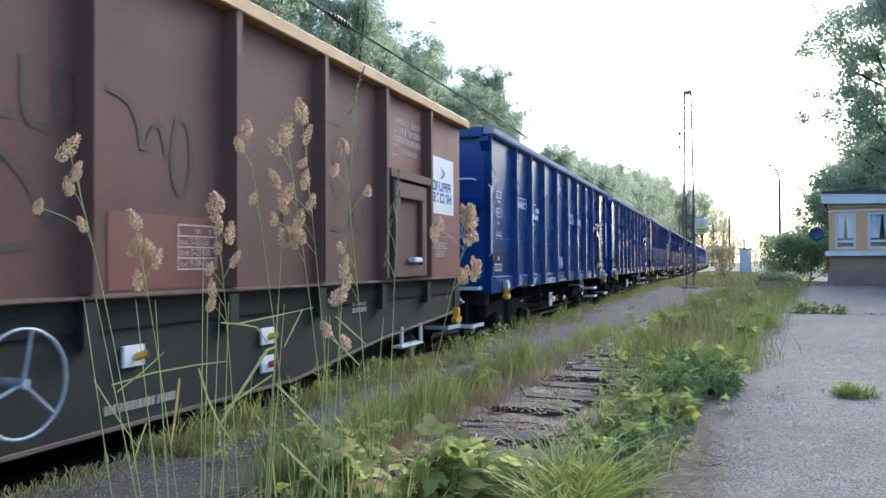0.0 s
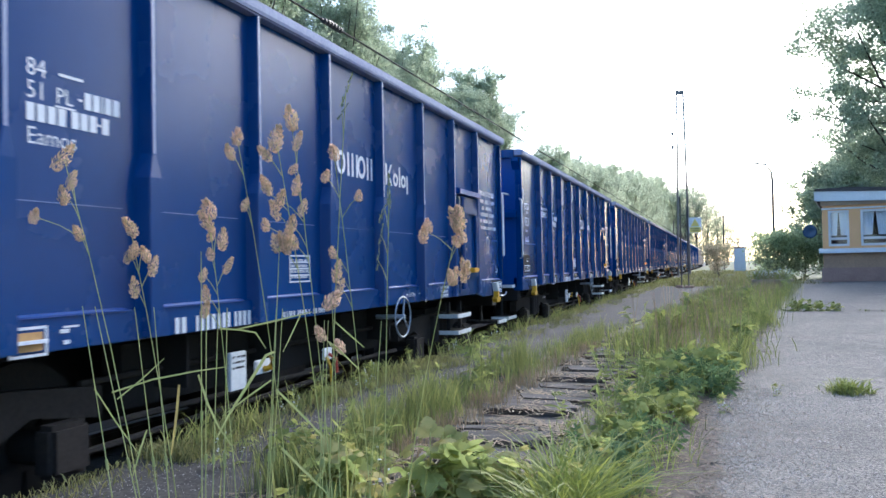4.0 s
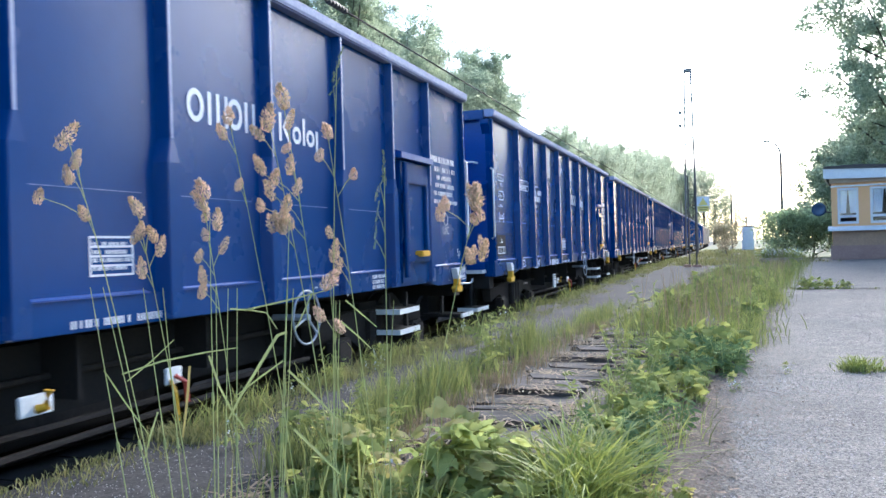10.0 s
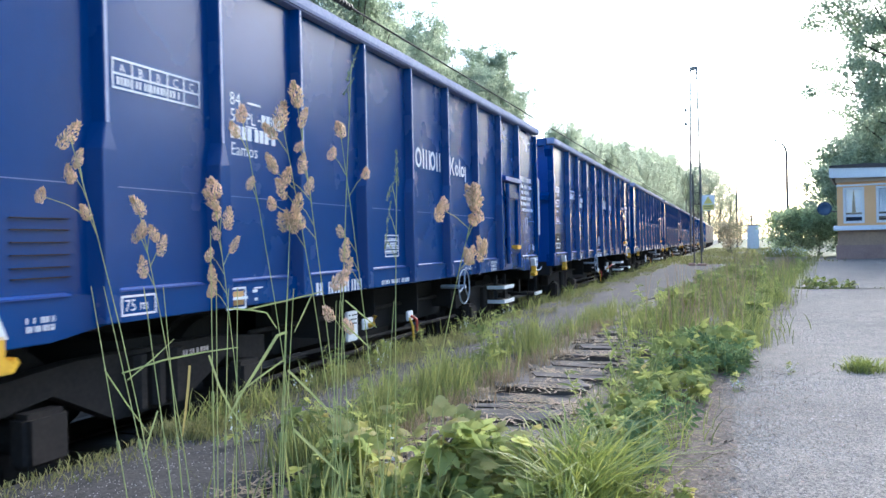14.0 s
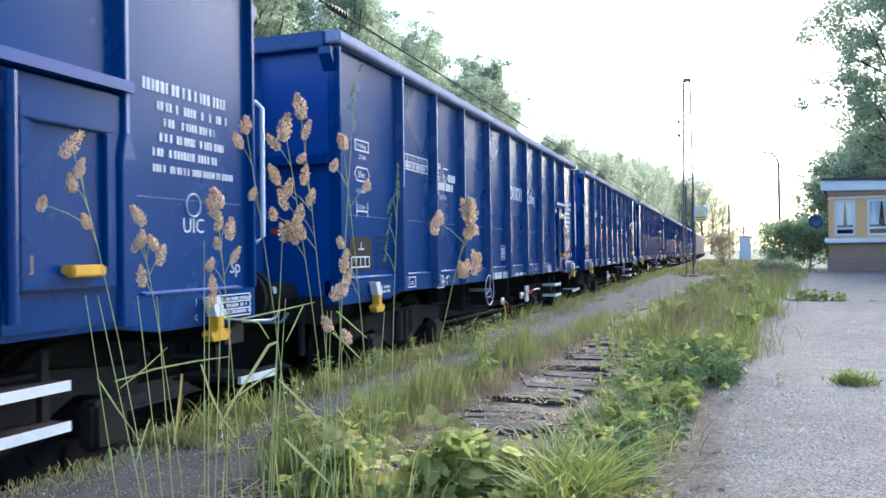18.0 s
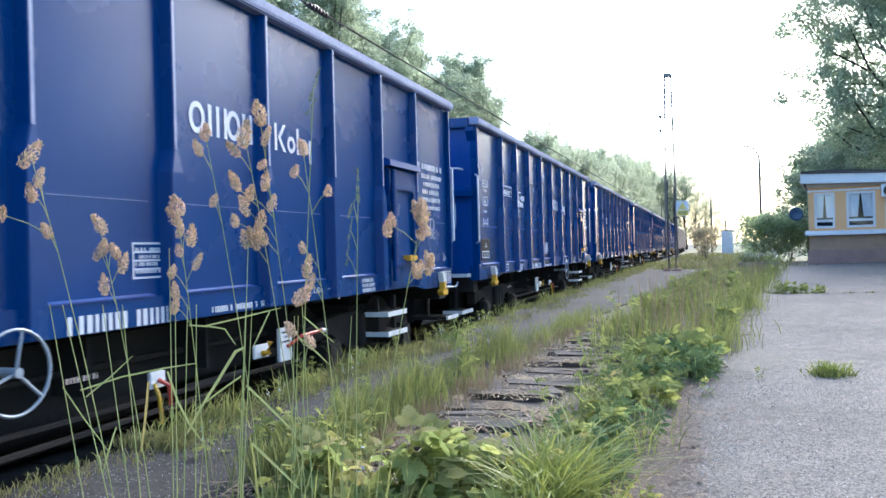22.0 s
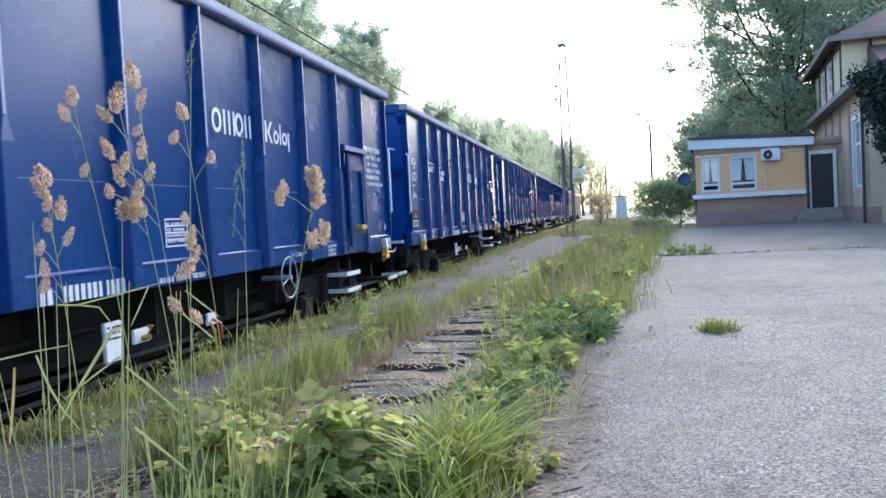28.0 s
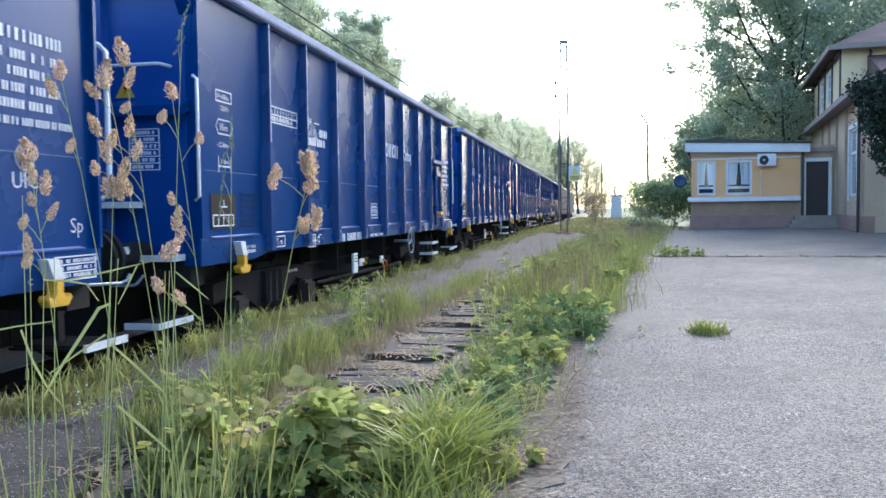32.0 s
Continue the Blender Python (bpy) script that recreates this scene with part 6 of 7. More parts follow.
    v = [bm.verts.new(p) for p in ((5.12, -1.7, 6.62), (15.5, -1.7, 6.62), (15.5, 9.5, 6.62), (5.12, 9.5, 6.62), (8.9, 2.4, 8.7), (12.0, 2.4, 8.7), (12.0, 5.6, 8.7), (8.9, 5.6, 8.7))]
    for f in ((0, 1, 5, 4), (1, 2, 6, 5), (2, 3, 7, 6), (3, 0, 4, 7), (4, 5, 6, 7), (0, 3, 2, 1)):
        bm.faces.new([v[i] for i in f])
    part("roof", bm, TILE, h, "brown tiled hipped roof")
    bm = bmesh.new()
    for a0, a1, b0, b1 in ((5.06, 5.14, -1.76, 9.5), (5.14, 15.5, -1.76, -1.69)):
        box(bm, a0, a1, b0, b1, 6.5, 6.68)
    part("gutter", bm, EAVE, h)
    h.matrix_basis = pose(3.68, 33.3, 0.0, 0, 0, -8) @ Matrix.Diagonal((0.93, 1, 1, 1))


house()

# ---- masts, signs and other things of the yard ----
METAL = shade("grey_mast_steel", (0.12, 0.11, 0.11), (0.08, 0.075, 0.075), rough=0.6, metal=0.3)
SIGN_FACE = shade("yellow_sign_face", (0.9, 0.72, 0.2), (0.82, 0.62, 0.16), rough=0.6, scale=6, fine=30)


MAST_GREY = shade("pale_mast_steel", (0.2, 0.185, 0.175), (0.15, 0.14, 0.135), rough=0.6)


def mast():
    t = thing("catenary_mast", "tall twin-legged steel mast with insulator arms", "mast")
    for s in (-1, 1):
        bm = bmesh.new()
        tube(bm, [(s * 0.36, 0, 0), (s * 0.19, 0, 11.85)], 0.06, 8, 0.06)
        part("leg", bm, MAST_GREY, t)
    bm = bmesh.new()
    box(bm, -0.25, 0.25, -0.07, 0.07, 11.66, 11.88)
    part("head_beam", bm, MAST_GREY, t)
    for i in range(7):
        z = 0.9 + i * 1.0
        k = 0.45 - 0.25 * z / 12
        bm = bmesh.new()
        tube(bm, [(-k, 0, z), (k, 0, z + 0.8)], 0.025, 6)
        part("brace", bm, MAST_GREY, t)
    for z in (8.27, 9.14):
        bm = bmesh.new()
        tube(bm, [(-0.22, 0, z), (-0.53, 0, z)], 0.03, 6)
        arm = part("arm", bm, MAST_GREY, t)
        bm = bmesh.new()
        tube(bm, [(-0.53, 0, z - 0.1), (-0.53, 0, z + 0.12)], 0.09, 8)
        part("insulator", bm, MAST_GREY, arm)
    t.matrix_basis = pose(-2.2, 53, 0)


def lamp_post(x, y, h, arm=True):
    t = thing("lamp_post" if arm else "signal_mast", "thin dark steel lamp post" if arm else "thin dark mast in the distance", "post")
    bm = bmesh.new()
    tube(bm, [(0, 0, 0), (0, 0, h * 0.86), (-0.05, 0, h * 0.93), (-0.4, 0, h)] if arm else [(0, 0, 0), (0, 0, h)], 0.11 if arm else 0.08, 8, 0.05)
    part("pole", bm, METAL, t)
    if arm:
        bm = bmesh.new()
        prism(bm, [(-1.15, h + 0.12), (-0.35, h - 0.04), (-0.35, h + 0.06), (-1.1, h + 0.2)], -0.1, 0.1, "y")
        part("lamp_head", bm, EAVE, t)
    t.matrix_basis = pose(x, y, 0)


mast()
lamp_post(3.55, 60, 7.6)
lamp_post(0.35, 85, 7.0, False)
lamp_post(4.2, 110, 4.4, False)
lamp_post(6.5, 95, 4.0, False)


def sign_post():
    t = thing("platform_sign", "white and yellow warning board on an old rusty post", "sign")
    for x in (0, 0.24):
        bm = bmesh.new()
        tube(bm, [(x, 0, 0), (x, 0, 3.25 if x == 0 else 2.9)], 0.026, 8)
        part("post", bm, METAL, t)
    for i in range(6):
        bm = bmesh.new()
        tube(bm, [(0, 0, 0.5 + i * 0.42), (0.24, 0, 0.5 + i * 0.42)], 0.014, 6)
        part("rung", bm, METAL, t)
    bm = bmesh.new()
    box(bm, 0.29, 0.72, -0.03, 0.0, 1.95, 2.5)
    b = part("board", bm, WHITE, t, "white board with a yellow triangle and yellow lower half", bevel=0.006)
    bm = bmesh.new()
    prism(bm, [(0.35, 2.19), (0.66, 2.19), (0.505, 2.46)], -0.036, -0.032, "y")
    part("triangle", bm, SIGN_FACE, b)
    bm = bmesh.new()
    box(bm, 0.31, 0.7, -0.036, -0.032, 1.97, 2.16)
    part("text_panel", bm, SIGN_FACE, b)
    bm = bmesh.new()
    box(bm, 0.35, 0.66, -0.041, -0.037, 2.09, 2.11)
    part("text_line", bm, PIPE, b)
    bm = bmesh.new()
    box(bm, 0.37, 0.64, -0.041, -0.037, 2.02, 2.04)
    part("text_line", bm, PIPE, b)
    bm = bmesh.new()
    box(bm, -0.2, 0.05, -0.2, 0.2, -0.02, 0.1)
    box(bm, 0.1, 0.42, -0.2, 0.2, -0.02, 0.08)
    part("footing", bm, PLINTH, t, bevel=0.02)
    t.matrix_basis = pose(-1.33, 29.7, 0)


def cabinet():
    t = thing("relay_cabinet", "tall white relay cabinet beside the track", "cabinet")
    bm = bmesh.new()
    box(bm, -0.45, 0.45, -0.4, 0.4, 0, 1.95)
    part("body", bm, WHITE, t, bevel=0.02)
    bm = bmesh.new()
    box(bm, -0.5, 0.5, -0.45, 0.45, 1.955, 2.05)
    part("lid", bm, EAVE, t, bevel=0.02)
    bm = bmesh.new()
    box(bm, -0.4, 0.4, -0.43, -0.405, 0.15, 1.85)
    part("door", bm, WHITE, t, bevel=0.01)
    bm = bmesh.new()
    tube(bm, [(-0.1, 0, 2.05), (-0.1, 0, 3.0)], 0.05, 6)
    tube(bm, [(-0.3, 0, 2.7), (0.25, 0, 2.75)], 0.04, 6)
    part("aerial", bm, METAL, t)
    t.matrix_basis = pose(1.5, 70, 0)


def planter():
    t = thing("flower_planter", "round concrete planter with white flowers", "planter")
    bm = bmesh.new()
    n = 20
    for r0, r1, z0, z1 in ((0.36, 0.5, 0.0, 0.42),):
        o = [(0.36, 0.0), (0.5, 0.36), (0.5, 0.42), (0.44, 0.42), (0.42, 0.3), (0.0, 0.3)]
        rows = [[bm.verts.new((r * math.cos(2 * math.pi * i / n), r * math.sin(2 * math.pi * i / n), z)) for i in range(n)] for r, z in o[:-1]]
        for a, b in zip(rows, rows[1:]):
            for i in range(n):
                bm.faces.new((a[i], a[(i + 1) % n], b[(i + 1) % n], b[i]))
        bm.faces.new(rows[-1])
    part("tub", bm, STONE, t, smooth=True)
    rng = np.random.default_rng(3)
    c = rng.normal(size=(900, 3)) * np.array([0.3, 0.3, 0.14]) + np.array([0, 0, 0.52])
    part("leaves", quads(c, 0.05, rng, "leaves", HERB), None, t)["kind"] = "stuff"
    c = rng.normal(size=(420, 3)) * np.array([0.3, 0.3, 0.1]) + np.array([0, 0, 0.66])
    part("flower_mass", quads(c, 0.035, rng, "flowers", WHITE, tall=0.6), None, t)["kind"] = "stuff"
    return t


sign_post()
cabinet()
p0 = planter()
tagged(p0, group="planters by the platform")
p0.matrix_basis = pose(1.3, 28.4, 0.0) @ Matrix.Scale(0.72, 4)
copy_thing(p0, pose(0, 0, 0)).matrix_basis = pose(1.9, 28.7, 0.0, 0, 0, 70) @ Matrix.Scale(0.72, 4)


def overhead_wire():
    t = thing("overhead_wire", "dark overhead wire with a string insulator", "wire")
    for z, r in ((5.25, 0.02),):
        bm = bmesh.new()
        tube(bm, [(-6.4, y, z + 0.0001 * (y - 55) ** 2 * (z > 6)) for y in range(-8, 125, 6)], r, 5)
        part("wire", bm, BLACK, t)
    bm = bmesh.new()
    for i in range(6):
        tube(bm, [(-6.4, 12.3 + i * 0.12, 5.25), (-6.4, 12.36 + i * 0.12, 5.25)], 0.055, 10)
    tube(bm, [(-6.4, 12.2, 5.25), (-6.4, 12.6, 5.3), (-6.4, 13.0, 5.27)], 0.03, 6)
    part("insulator", bm, DOOR_BROWN, t)
    for y in (-8, 122):
        bm = bmesh.new()
        tube(bm, [(-6.55, y, -0.5), (-6.42, y, 7.0)], 0.1, 8, 0.07)
        part("mast", bm, METAL, t)


overhead_wire()


def dish():
    t = thing("satellite_dish", "blue dish on an arm from the annexe wall", "dish")
    bm = bmesh.new()
    n = 20
    rows = [[bm.verts.new((r * math.cos(2 * math.pi * i / n), d, 2.0 + r * math.sin(2 * math.pi * i / n))) for i in range(n)] for r, d in ((0.05, 0.07), (0.16, 0.045), (0.26, 0.0), (0.26, 0.02), (0.05, 0.09))]
    for a, b in zip(rows, rows[1:]):
        for i in range(n):
            bm.faces.new((a[i], a[(i + 1) % n], b[(i + 1) % n], b[i]))
    bm.faces.new(rows[0])
    part("bowl", bm, shade("blue_dish", (0.03, 0.075, 0.15), (0.025, 0.06, 0.12), rough=0.4), t, smooth=True)
    bm = bmesh.new()
    tube(bm, [(0, 0.08, 2.0), (0.2, 0.16, 1.9), (0.5, 0.2, 1.88)], 0.02, 8)
    part("wall_arm", bm, METAL, t)
    t.matrix_basis = pose(3.28, 33.6, 0)


dish()


# ---- the timber path ----
def timber_path():
    t = thing("timber_path", "weathered grey boards of an old timber crossing", "path", kind="structure")
    rnd = random.Random(9)
    shapes = []
    for i in range(5):
        bm = bmesh.new()
        v = box(bm, 0, 0.55, 0, 0.095, 0, 0.05)
        for q in v:
            q.co += Vector((rnd.uniform(-0.05, 0.05), rnd.uniform(-0.014, 0.014), rnd.uniform(-0.008, 0.012)))
        shapes.append(mesh_of("board", bm, TIMBER))
    y = 2.3
    while y < 11:
        if rnd.random() < 0.85:
            part("board", rnd.choice(shapes), None, t).matrix_basis = pose(plank_l(y) + 0.14 + rnd.uniform(-0.1, 0.12), y, rnd.uniform(-0.04, -0.012), rnd.uniform(-3, 3), rnd.uniform(-1.5, 1.5), rnd.uniform(-2.5, 2.5))
        y += rnd.uniform(0.105, 0.15)


timber_path()


# ---- herbs with broad leaves ----
def leaf_mesh(length, width, lobes, material, leaflets=1):
    """Leaflets from the stalk end along +x, folded on the midrib and bent down, with toothed edges; three spread like a trefoil, five along a rib."""
    n = 10
    v, faces = [], []
    places = {1: ((0, 0, 1),), 3: ((0.25, 0, 1), (0.2, 62, 0.8), (0.2, -62, 0.8)), 5: ((0.62, 0, 0.7), (0.42, 58, 0.62), (0.42, -58, 0.62), (0.12, 66, 0.56), (0.12, -66, 0.56))}[leaflets]
    for start, turn, size in places:
        ca, sa2 = math.cos(radians(turn)), math.sin(radians(turn))
        k = len(v)
        cols = [[], [], []]
        for i in range(n + 1):
            f = i / n
            w = 0.0 if i == n else width * size * math.sin(math.pi * min(1, 0.06 + f * 0.94)) ** 0.8 * (1 - 0.35 * f) * (1 + 0.35 * lobes * (-1) ** i)
            for c, (side, rise) in zip(cols, ((0, 0), (w, 0.3 * w), (-w, 0.3 * w))):
                x, y = length * size * f + 0.12 * w, side
                px, py = start * length + x * ca - y * sa2, x * sa2 + y * ca
                c.append((px, py, -0.3 * (px * px + py * py) / length + rise))
        for c in cols:
            v += c
        m = n + 1
        for i in range(n):
            faces += [(k + i, k + i + 1, k + m + i + 1, k + m + i), (k + i + 1, k + i, k + 2 * m + i, k + 2 * m + i + 1)]
    me = raw("leaf", v, faces, material)
    me.shade_smooth()
    return me


LEAVES = {"green": leaf_mesh(0.105, 0.042, 0.4, HERB, 3), "small": leaf_mesh(0.09, 0.02, 0.2, HERB, 5), "yellow": leaf_mesh(0.1, 0.042, 0.4, HERB_YELLOW, 3), "broad": leaf_mesh(0.12, 0.05, 0.55, HERB, 3), "pale": leaf_mesh(0.085, 0.036, 0.55, HERB_YELLOW, 3), "long": leaf_mesh(0.1, 0.011, 0, HERB), "flower": leaf_mesh(0.022, 0.012, 0, WHITE, 5), "lobed": leaf_mesh(0.095, 0.04, 0.5, HERB_LIGHT, 3), "lobed_yellow": leaf_mesh(0.09, 0.038, 0.5, HERB_YELLOW, 3), "fine": leaf_mesh(0.085, 0.022, 0.3, HERB_DARK, 5), "lime": leaf_mesh(0.075, 0.026, 0.2, HERB_YELLOW)}


def herb(height, kinds, n, seed, name, label, stems=3, spread=0.1):
    rnd = random.Random(seed)
    t = thing(name, label, "plant")
    for s in range(stems):
        az, tilt = rnd.uniform(0, 6.28), rnd.uniform(0.05, 0.4)
        h = height * rnd.uniform(0.7, 1.05)
        top = Vector((math.cos(az) * tilt * h, math.sin(az) * tilt * h, h))
        o = Vector((rnd.uniform(-1, 1) * spread, rnd.uniform(-1, 1) * spread, -0.02))
        pts = [o, o + top * 0.4 + Vector((0, 0, 0.03 * h)), o + top * 0.75 + Vector((0, 0, 0.03 * h)), o + top]
        bm = bmesh.new()
        tube(bm, pts, 0.004, 5, 0.0015)
        part("stem", bm, STEM, t)
        for i in range(n):
            f = 0.2 + 0.8 * i / n
            p = pts[0].lerp(pts[3], f) + Vector((0, 0, 0.03 * h * math.sin(f * 3.1)))
            sc = rnd.uniform(0.7, 1.25) * (1.1 - 0.45 * f)
            part("leaf", LEAVES[kinds[rnd.randrange(len(kinds))]], None, t).matrix_basis = Matrix.Translation(p) @ pose(0, 0, 0, rnd.uniform(-50, 50), rnd.uniform(-70, 30), i * 137.5 + rnd.uniform(-20, 20)) @ Matrix.Scale(sc, 4)
    return t


kinds = [herb(0.32, ("broad", "green", "small"), 10, 1, "leafy_weed", "leafy green weed with toothed trefoil leaves", 5, 0.13),
         herb(0.36, ("yellow", "pale", "broad", "green", "lime"), 8, 2, "yellowing_weed", "yellow-green leafy weed with trefoil leaves", 4, 0.11),
         herb(0.5, ("long", "long", "small"), 17, 3, "tall_weed", "tall upright weed with narrow leaves", 2, 0.05),
         herb(0.24, ("small", "green"), 9, 4, "low_weed", "low green weed with small leaves", 5, 0.14)]
kinds.append(herb(0.3, ("small", "flower", "flower"), 9, 6, "white_flowering_weed", "thin weed with small white flowers", 3, 0.08))
kinds.append(herb(0.26, ("fine",), 11, 7, "bushy_weed", "bushy dark green weed with small fine leaflets", 6, 0.16))
kinds.append(herb(0.47, ("lobed", "lobed", "lobed", "lobed_yellow"), 12, 8, "leafy_shrub", "leafy young shrub with broad lobed leaves, yellow at the top", 4, 0.09))
used = [False] * 7


def plant(k, x, y, s=1.0, turn=0.0, z=0.0):
    m = pose(x, y, z, 0, 0, turn) @ Matrix.Scale(s, 4)
    t = copy_thing(kinds[k], pose(0, 0, 0)) if used[k] else kinds[k]
    used[k] = True
    t.matrix_basis = m


rnd = random.Random(77)
for x, y, k, s in ((-2.3, 3.3, 4, 0.8), (-2.65, 4.6, 4, 0.7), (-2.7, 5.9, 4, 0.8), (-1.7, 3.2, 4, 1.0), (-2.7, 8.0, 4, 0.8), (-2.75, 10.0, 4, 0.8), (-1.65, 3.15, 2, 0.8), (-2.1, 3.6, 3, 0.8), (-2.6, 5.6, 4, 0.7), (-2.65, 7.6, 2, 0.5), (-0.42, 4.4, 1, 0.7), (-0.3, 5.3, 1, 0.8), (0.1, 6.0, 1, 0.8), (-0.6, 3.6, 0, 0.9),
                   (-0.5, 4.1, 3, 1.2), (-0.62, 4.5, 2, 0.9), (-0.3, 4.3, 3, 1.1), (-0.55, 5.0, 2, 1.2), (-0.42, 5.4, 0, 1.0), (-0.1, 5.6, 0, 1.25), (0.05, 5.9, 0, 1.4), (0.18, 6.1, 0, 1.2), (-0.05, 6.3, 0, 1.4), (-0.2, 5.9, 3, 1.5), (0.1, 6.5, 3, 1.6), (0.3, 6.6, 0, 1.1), (-0.15, 6.8, 0, 1.4), (0.2, 7.0, 0, 1.3),
                   (-0.35, 6.6, 2, 1.0), (-0.3, 7.4, 1, 1.1), (0.0, 7.6, 1, 1.0), (-0.45, 3.75, 0, 0.9), (-0.35, 3.9, 0, 0.9), (-0.6, 4.0, 1, 0.8), (-0.5, 4.6, 0, 0.8), (-0.7, 4.9, 0, 0.8), (-0.25, 4.8, 3, 1.0), (-0.45, 4.95, 1, 0.8), (-1.75, 5.4, 2, 1.4), (-1.72, 5.9, 2, 1.3), (-1.8, 6.4, 2, 1.2), (-1.85, 4.9, 2, 0.9),
                   (-1.9, 3.9, 2, 0.9), (-2.62, 5.0, 2, 0.6), (-1.75, 3.3, 1, 0.8), (-0.7, 5.8, 2, 1.1), (-0.72, 6.2, 2, 1.0), (-2.75, 5.2, 2, 0.7), (-2.8, 6.2, 4, 0.7), (-2.75, 7.0, 2, 0.6), (-2.8, 8.4, 4, 0.7)):
    if 3.5 < y < 5.2 and x > -1 and rnd.random() < 0.5:
        continue
    if y > 3.6 and k == 1:
        k = 3
    if 5.3 < y < 7.3 and k == 0:
        k, s = 5, s * 0.85
    if 5.3 < y < 7.3 and x > 0.12 and y > 6.4:
        continue
    if 5.3 < y < 7.3 and x > -0.45:
        x -= 0.17
    plant(k, x + rnd.uniform(-0.03, 0.03), y, s * 0.85, rnd.uniform(0, 360))
# two leafy shrubs by the boards, low leaves round their feet, and stems along the slab edge
for k, x, y, s in ((6, -0.84, 2.56, 1.05), (6, -0.76, 2.66, 0.85), (6, -0.93, 2.5, 0.8), (6, -1.24, 2.5, 0.9), (6, -1.36, 2.56, 0.8), (0, -1.0, 2.42, 0.6), (0, -0.68, 2.5, 0.65), (0, -0.9, 2.4, 0.65), (0, -1.12, 2.4, 0.55), (0, -0.6, 2.58, 0.6), (0, -1.42, 2.46, 0.6), (0, -0.74, 2.42, 0.6), (3, -0.52, 2.62, 0.7), (3, -0.46, 2.8, 0.7), (1, -1.3, 2.62, 0.7), (1, -0.8, 2.75, 0.9), (1, -1.12, 2.55, 0.75), (1, -0.62, 2.75, 0.8), (3, -1.2, 2.36, 0.8), (3, -0.82, 2.36, 0.8), (1, -1.5, 2.7, 0.7), (1, -1.42, 2.62, 0.75),
                   (6, -0.5, 3.45, 0.6), (6, -0.44, 3.75, 0.65), (5, -0.5, 3.6, 0.9), (5, -0.42, 4.0, 0.9), (6, -0.46, 4.25, 0.7), (1, -0.58, 3.3, 0.6), (2, -0.6, 3.7, 0.9), (2, -0.52, 4.1, 1.0), (5, -0.4, 3.3, 0.7), (1, -0.27, 2.82, 0.4), (1, -0.22, 2.95, 0.35), (4, -1.3, 2.85, 0.9), (4, -1.5, 3.0, 0.9), (2, -1.56, 2.9, 0.8), (2, -1.48, 3.2, 0.9), (1, -1.6, 3.35, 0.7)):
    plant(k, x, y, s, rnd.uniform(0, 360))
for x, y, s in ((-0.22, 5.0, 0.6), (0.02, 5.25, 0.5), (0.36, 6.0, 0.35)):
    plant(4, x, y, s, rnd.uniform(0, 360))
for x, y, s in ((1.35, 15.85, 1.0), (1.6, 15.8, 0.9), (1.9, 15.85, 0.7)):
    plant(3, x, y, s, rnd.uniform(0, 360))
for i in range(19):
    y = rnd.uniform(7.5, 22)
    plant(rnd.choice((0, 3, 3, 2)), rnd.uniform(plank_r(y) - 0.2, strip_right(y)), y, rnd.uniform(0.9, 1.5), rnd.uniform(0, 360))


# ---- seeding grass stalks close by ----
def spikes(centres, size, rng, name, material):
    """Small pointed scales that stand up and out from the middle of a head."""
    n = len(centres)
    d = centres * np.array([70, 70, 0]) + np.array([0, 0, 0.8]) + rng.normal(size=(n, 3)) * 0.25
    d /= np.linalg.norm(d, axis=1)[:, None]
    s = np.cross(d, rng.normal(size=(n, 3)))
    s /= np.linalg.norm(s, axis=1)[:, None]
    k = size * rng.uniform(0.7, 1.2, n)[:, None]
    v = np.stack([centres - d * k * 0.4, centres + s * k * 0.28, centres + d * k, centres - s * k * 0.28], 1).reshape(-1, 3)
    return raw(name, v, [tuple(range(4 * i, 4 * i + 4)) for i in range(n)], material)


def seed_clump_mesh(seed, material, length=0.03, n=330, fat=1.0):
    rng = np.random.default_rng(seed)
    f = rng.uniform(0, 1, n)
    r = (0.0085 * np.sin(np.pi * (0.12 + 0.8 * f)) * (1.15 - 0.5 * f) + 0.0012) * fat * rng.uniform(0, 1, n) ** 0.5
    a = rng.uniform(0, 6.28, n)
    c = np.stack([r * np.cos(a), r * np.sin(a), (f - 0.5) * length], 1)
    return spikes(c, 0.0034, rng, "seed_cluster", material)


CLUMPS = [seed_clump_mesh(i, SEED_PINK if i % 3 == 0 else SEED, 0.026 + 0.006 * (i % 3)) for i in range(6)]
OATS = [seed_clump_mesh(10 + i, SEED_GREEN, 0.05, 60, 0.3) for i in range(3)]
STALKS = []


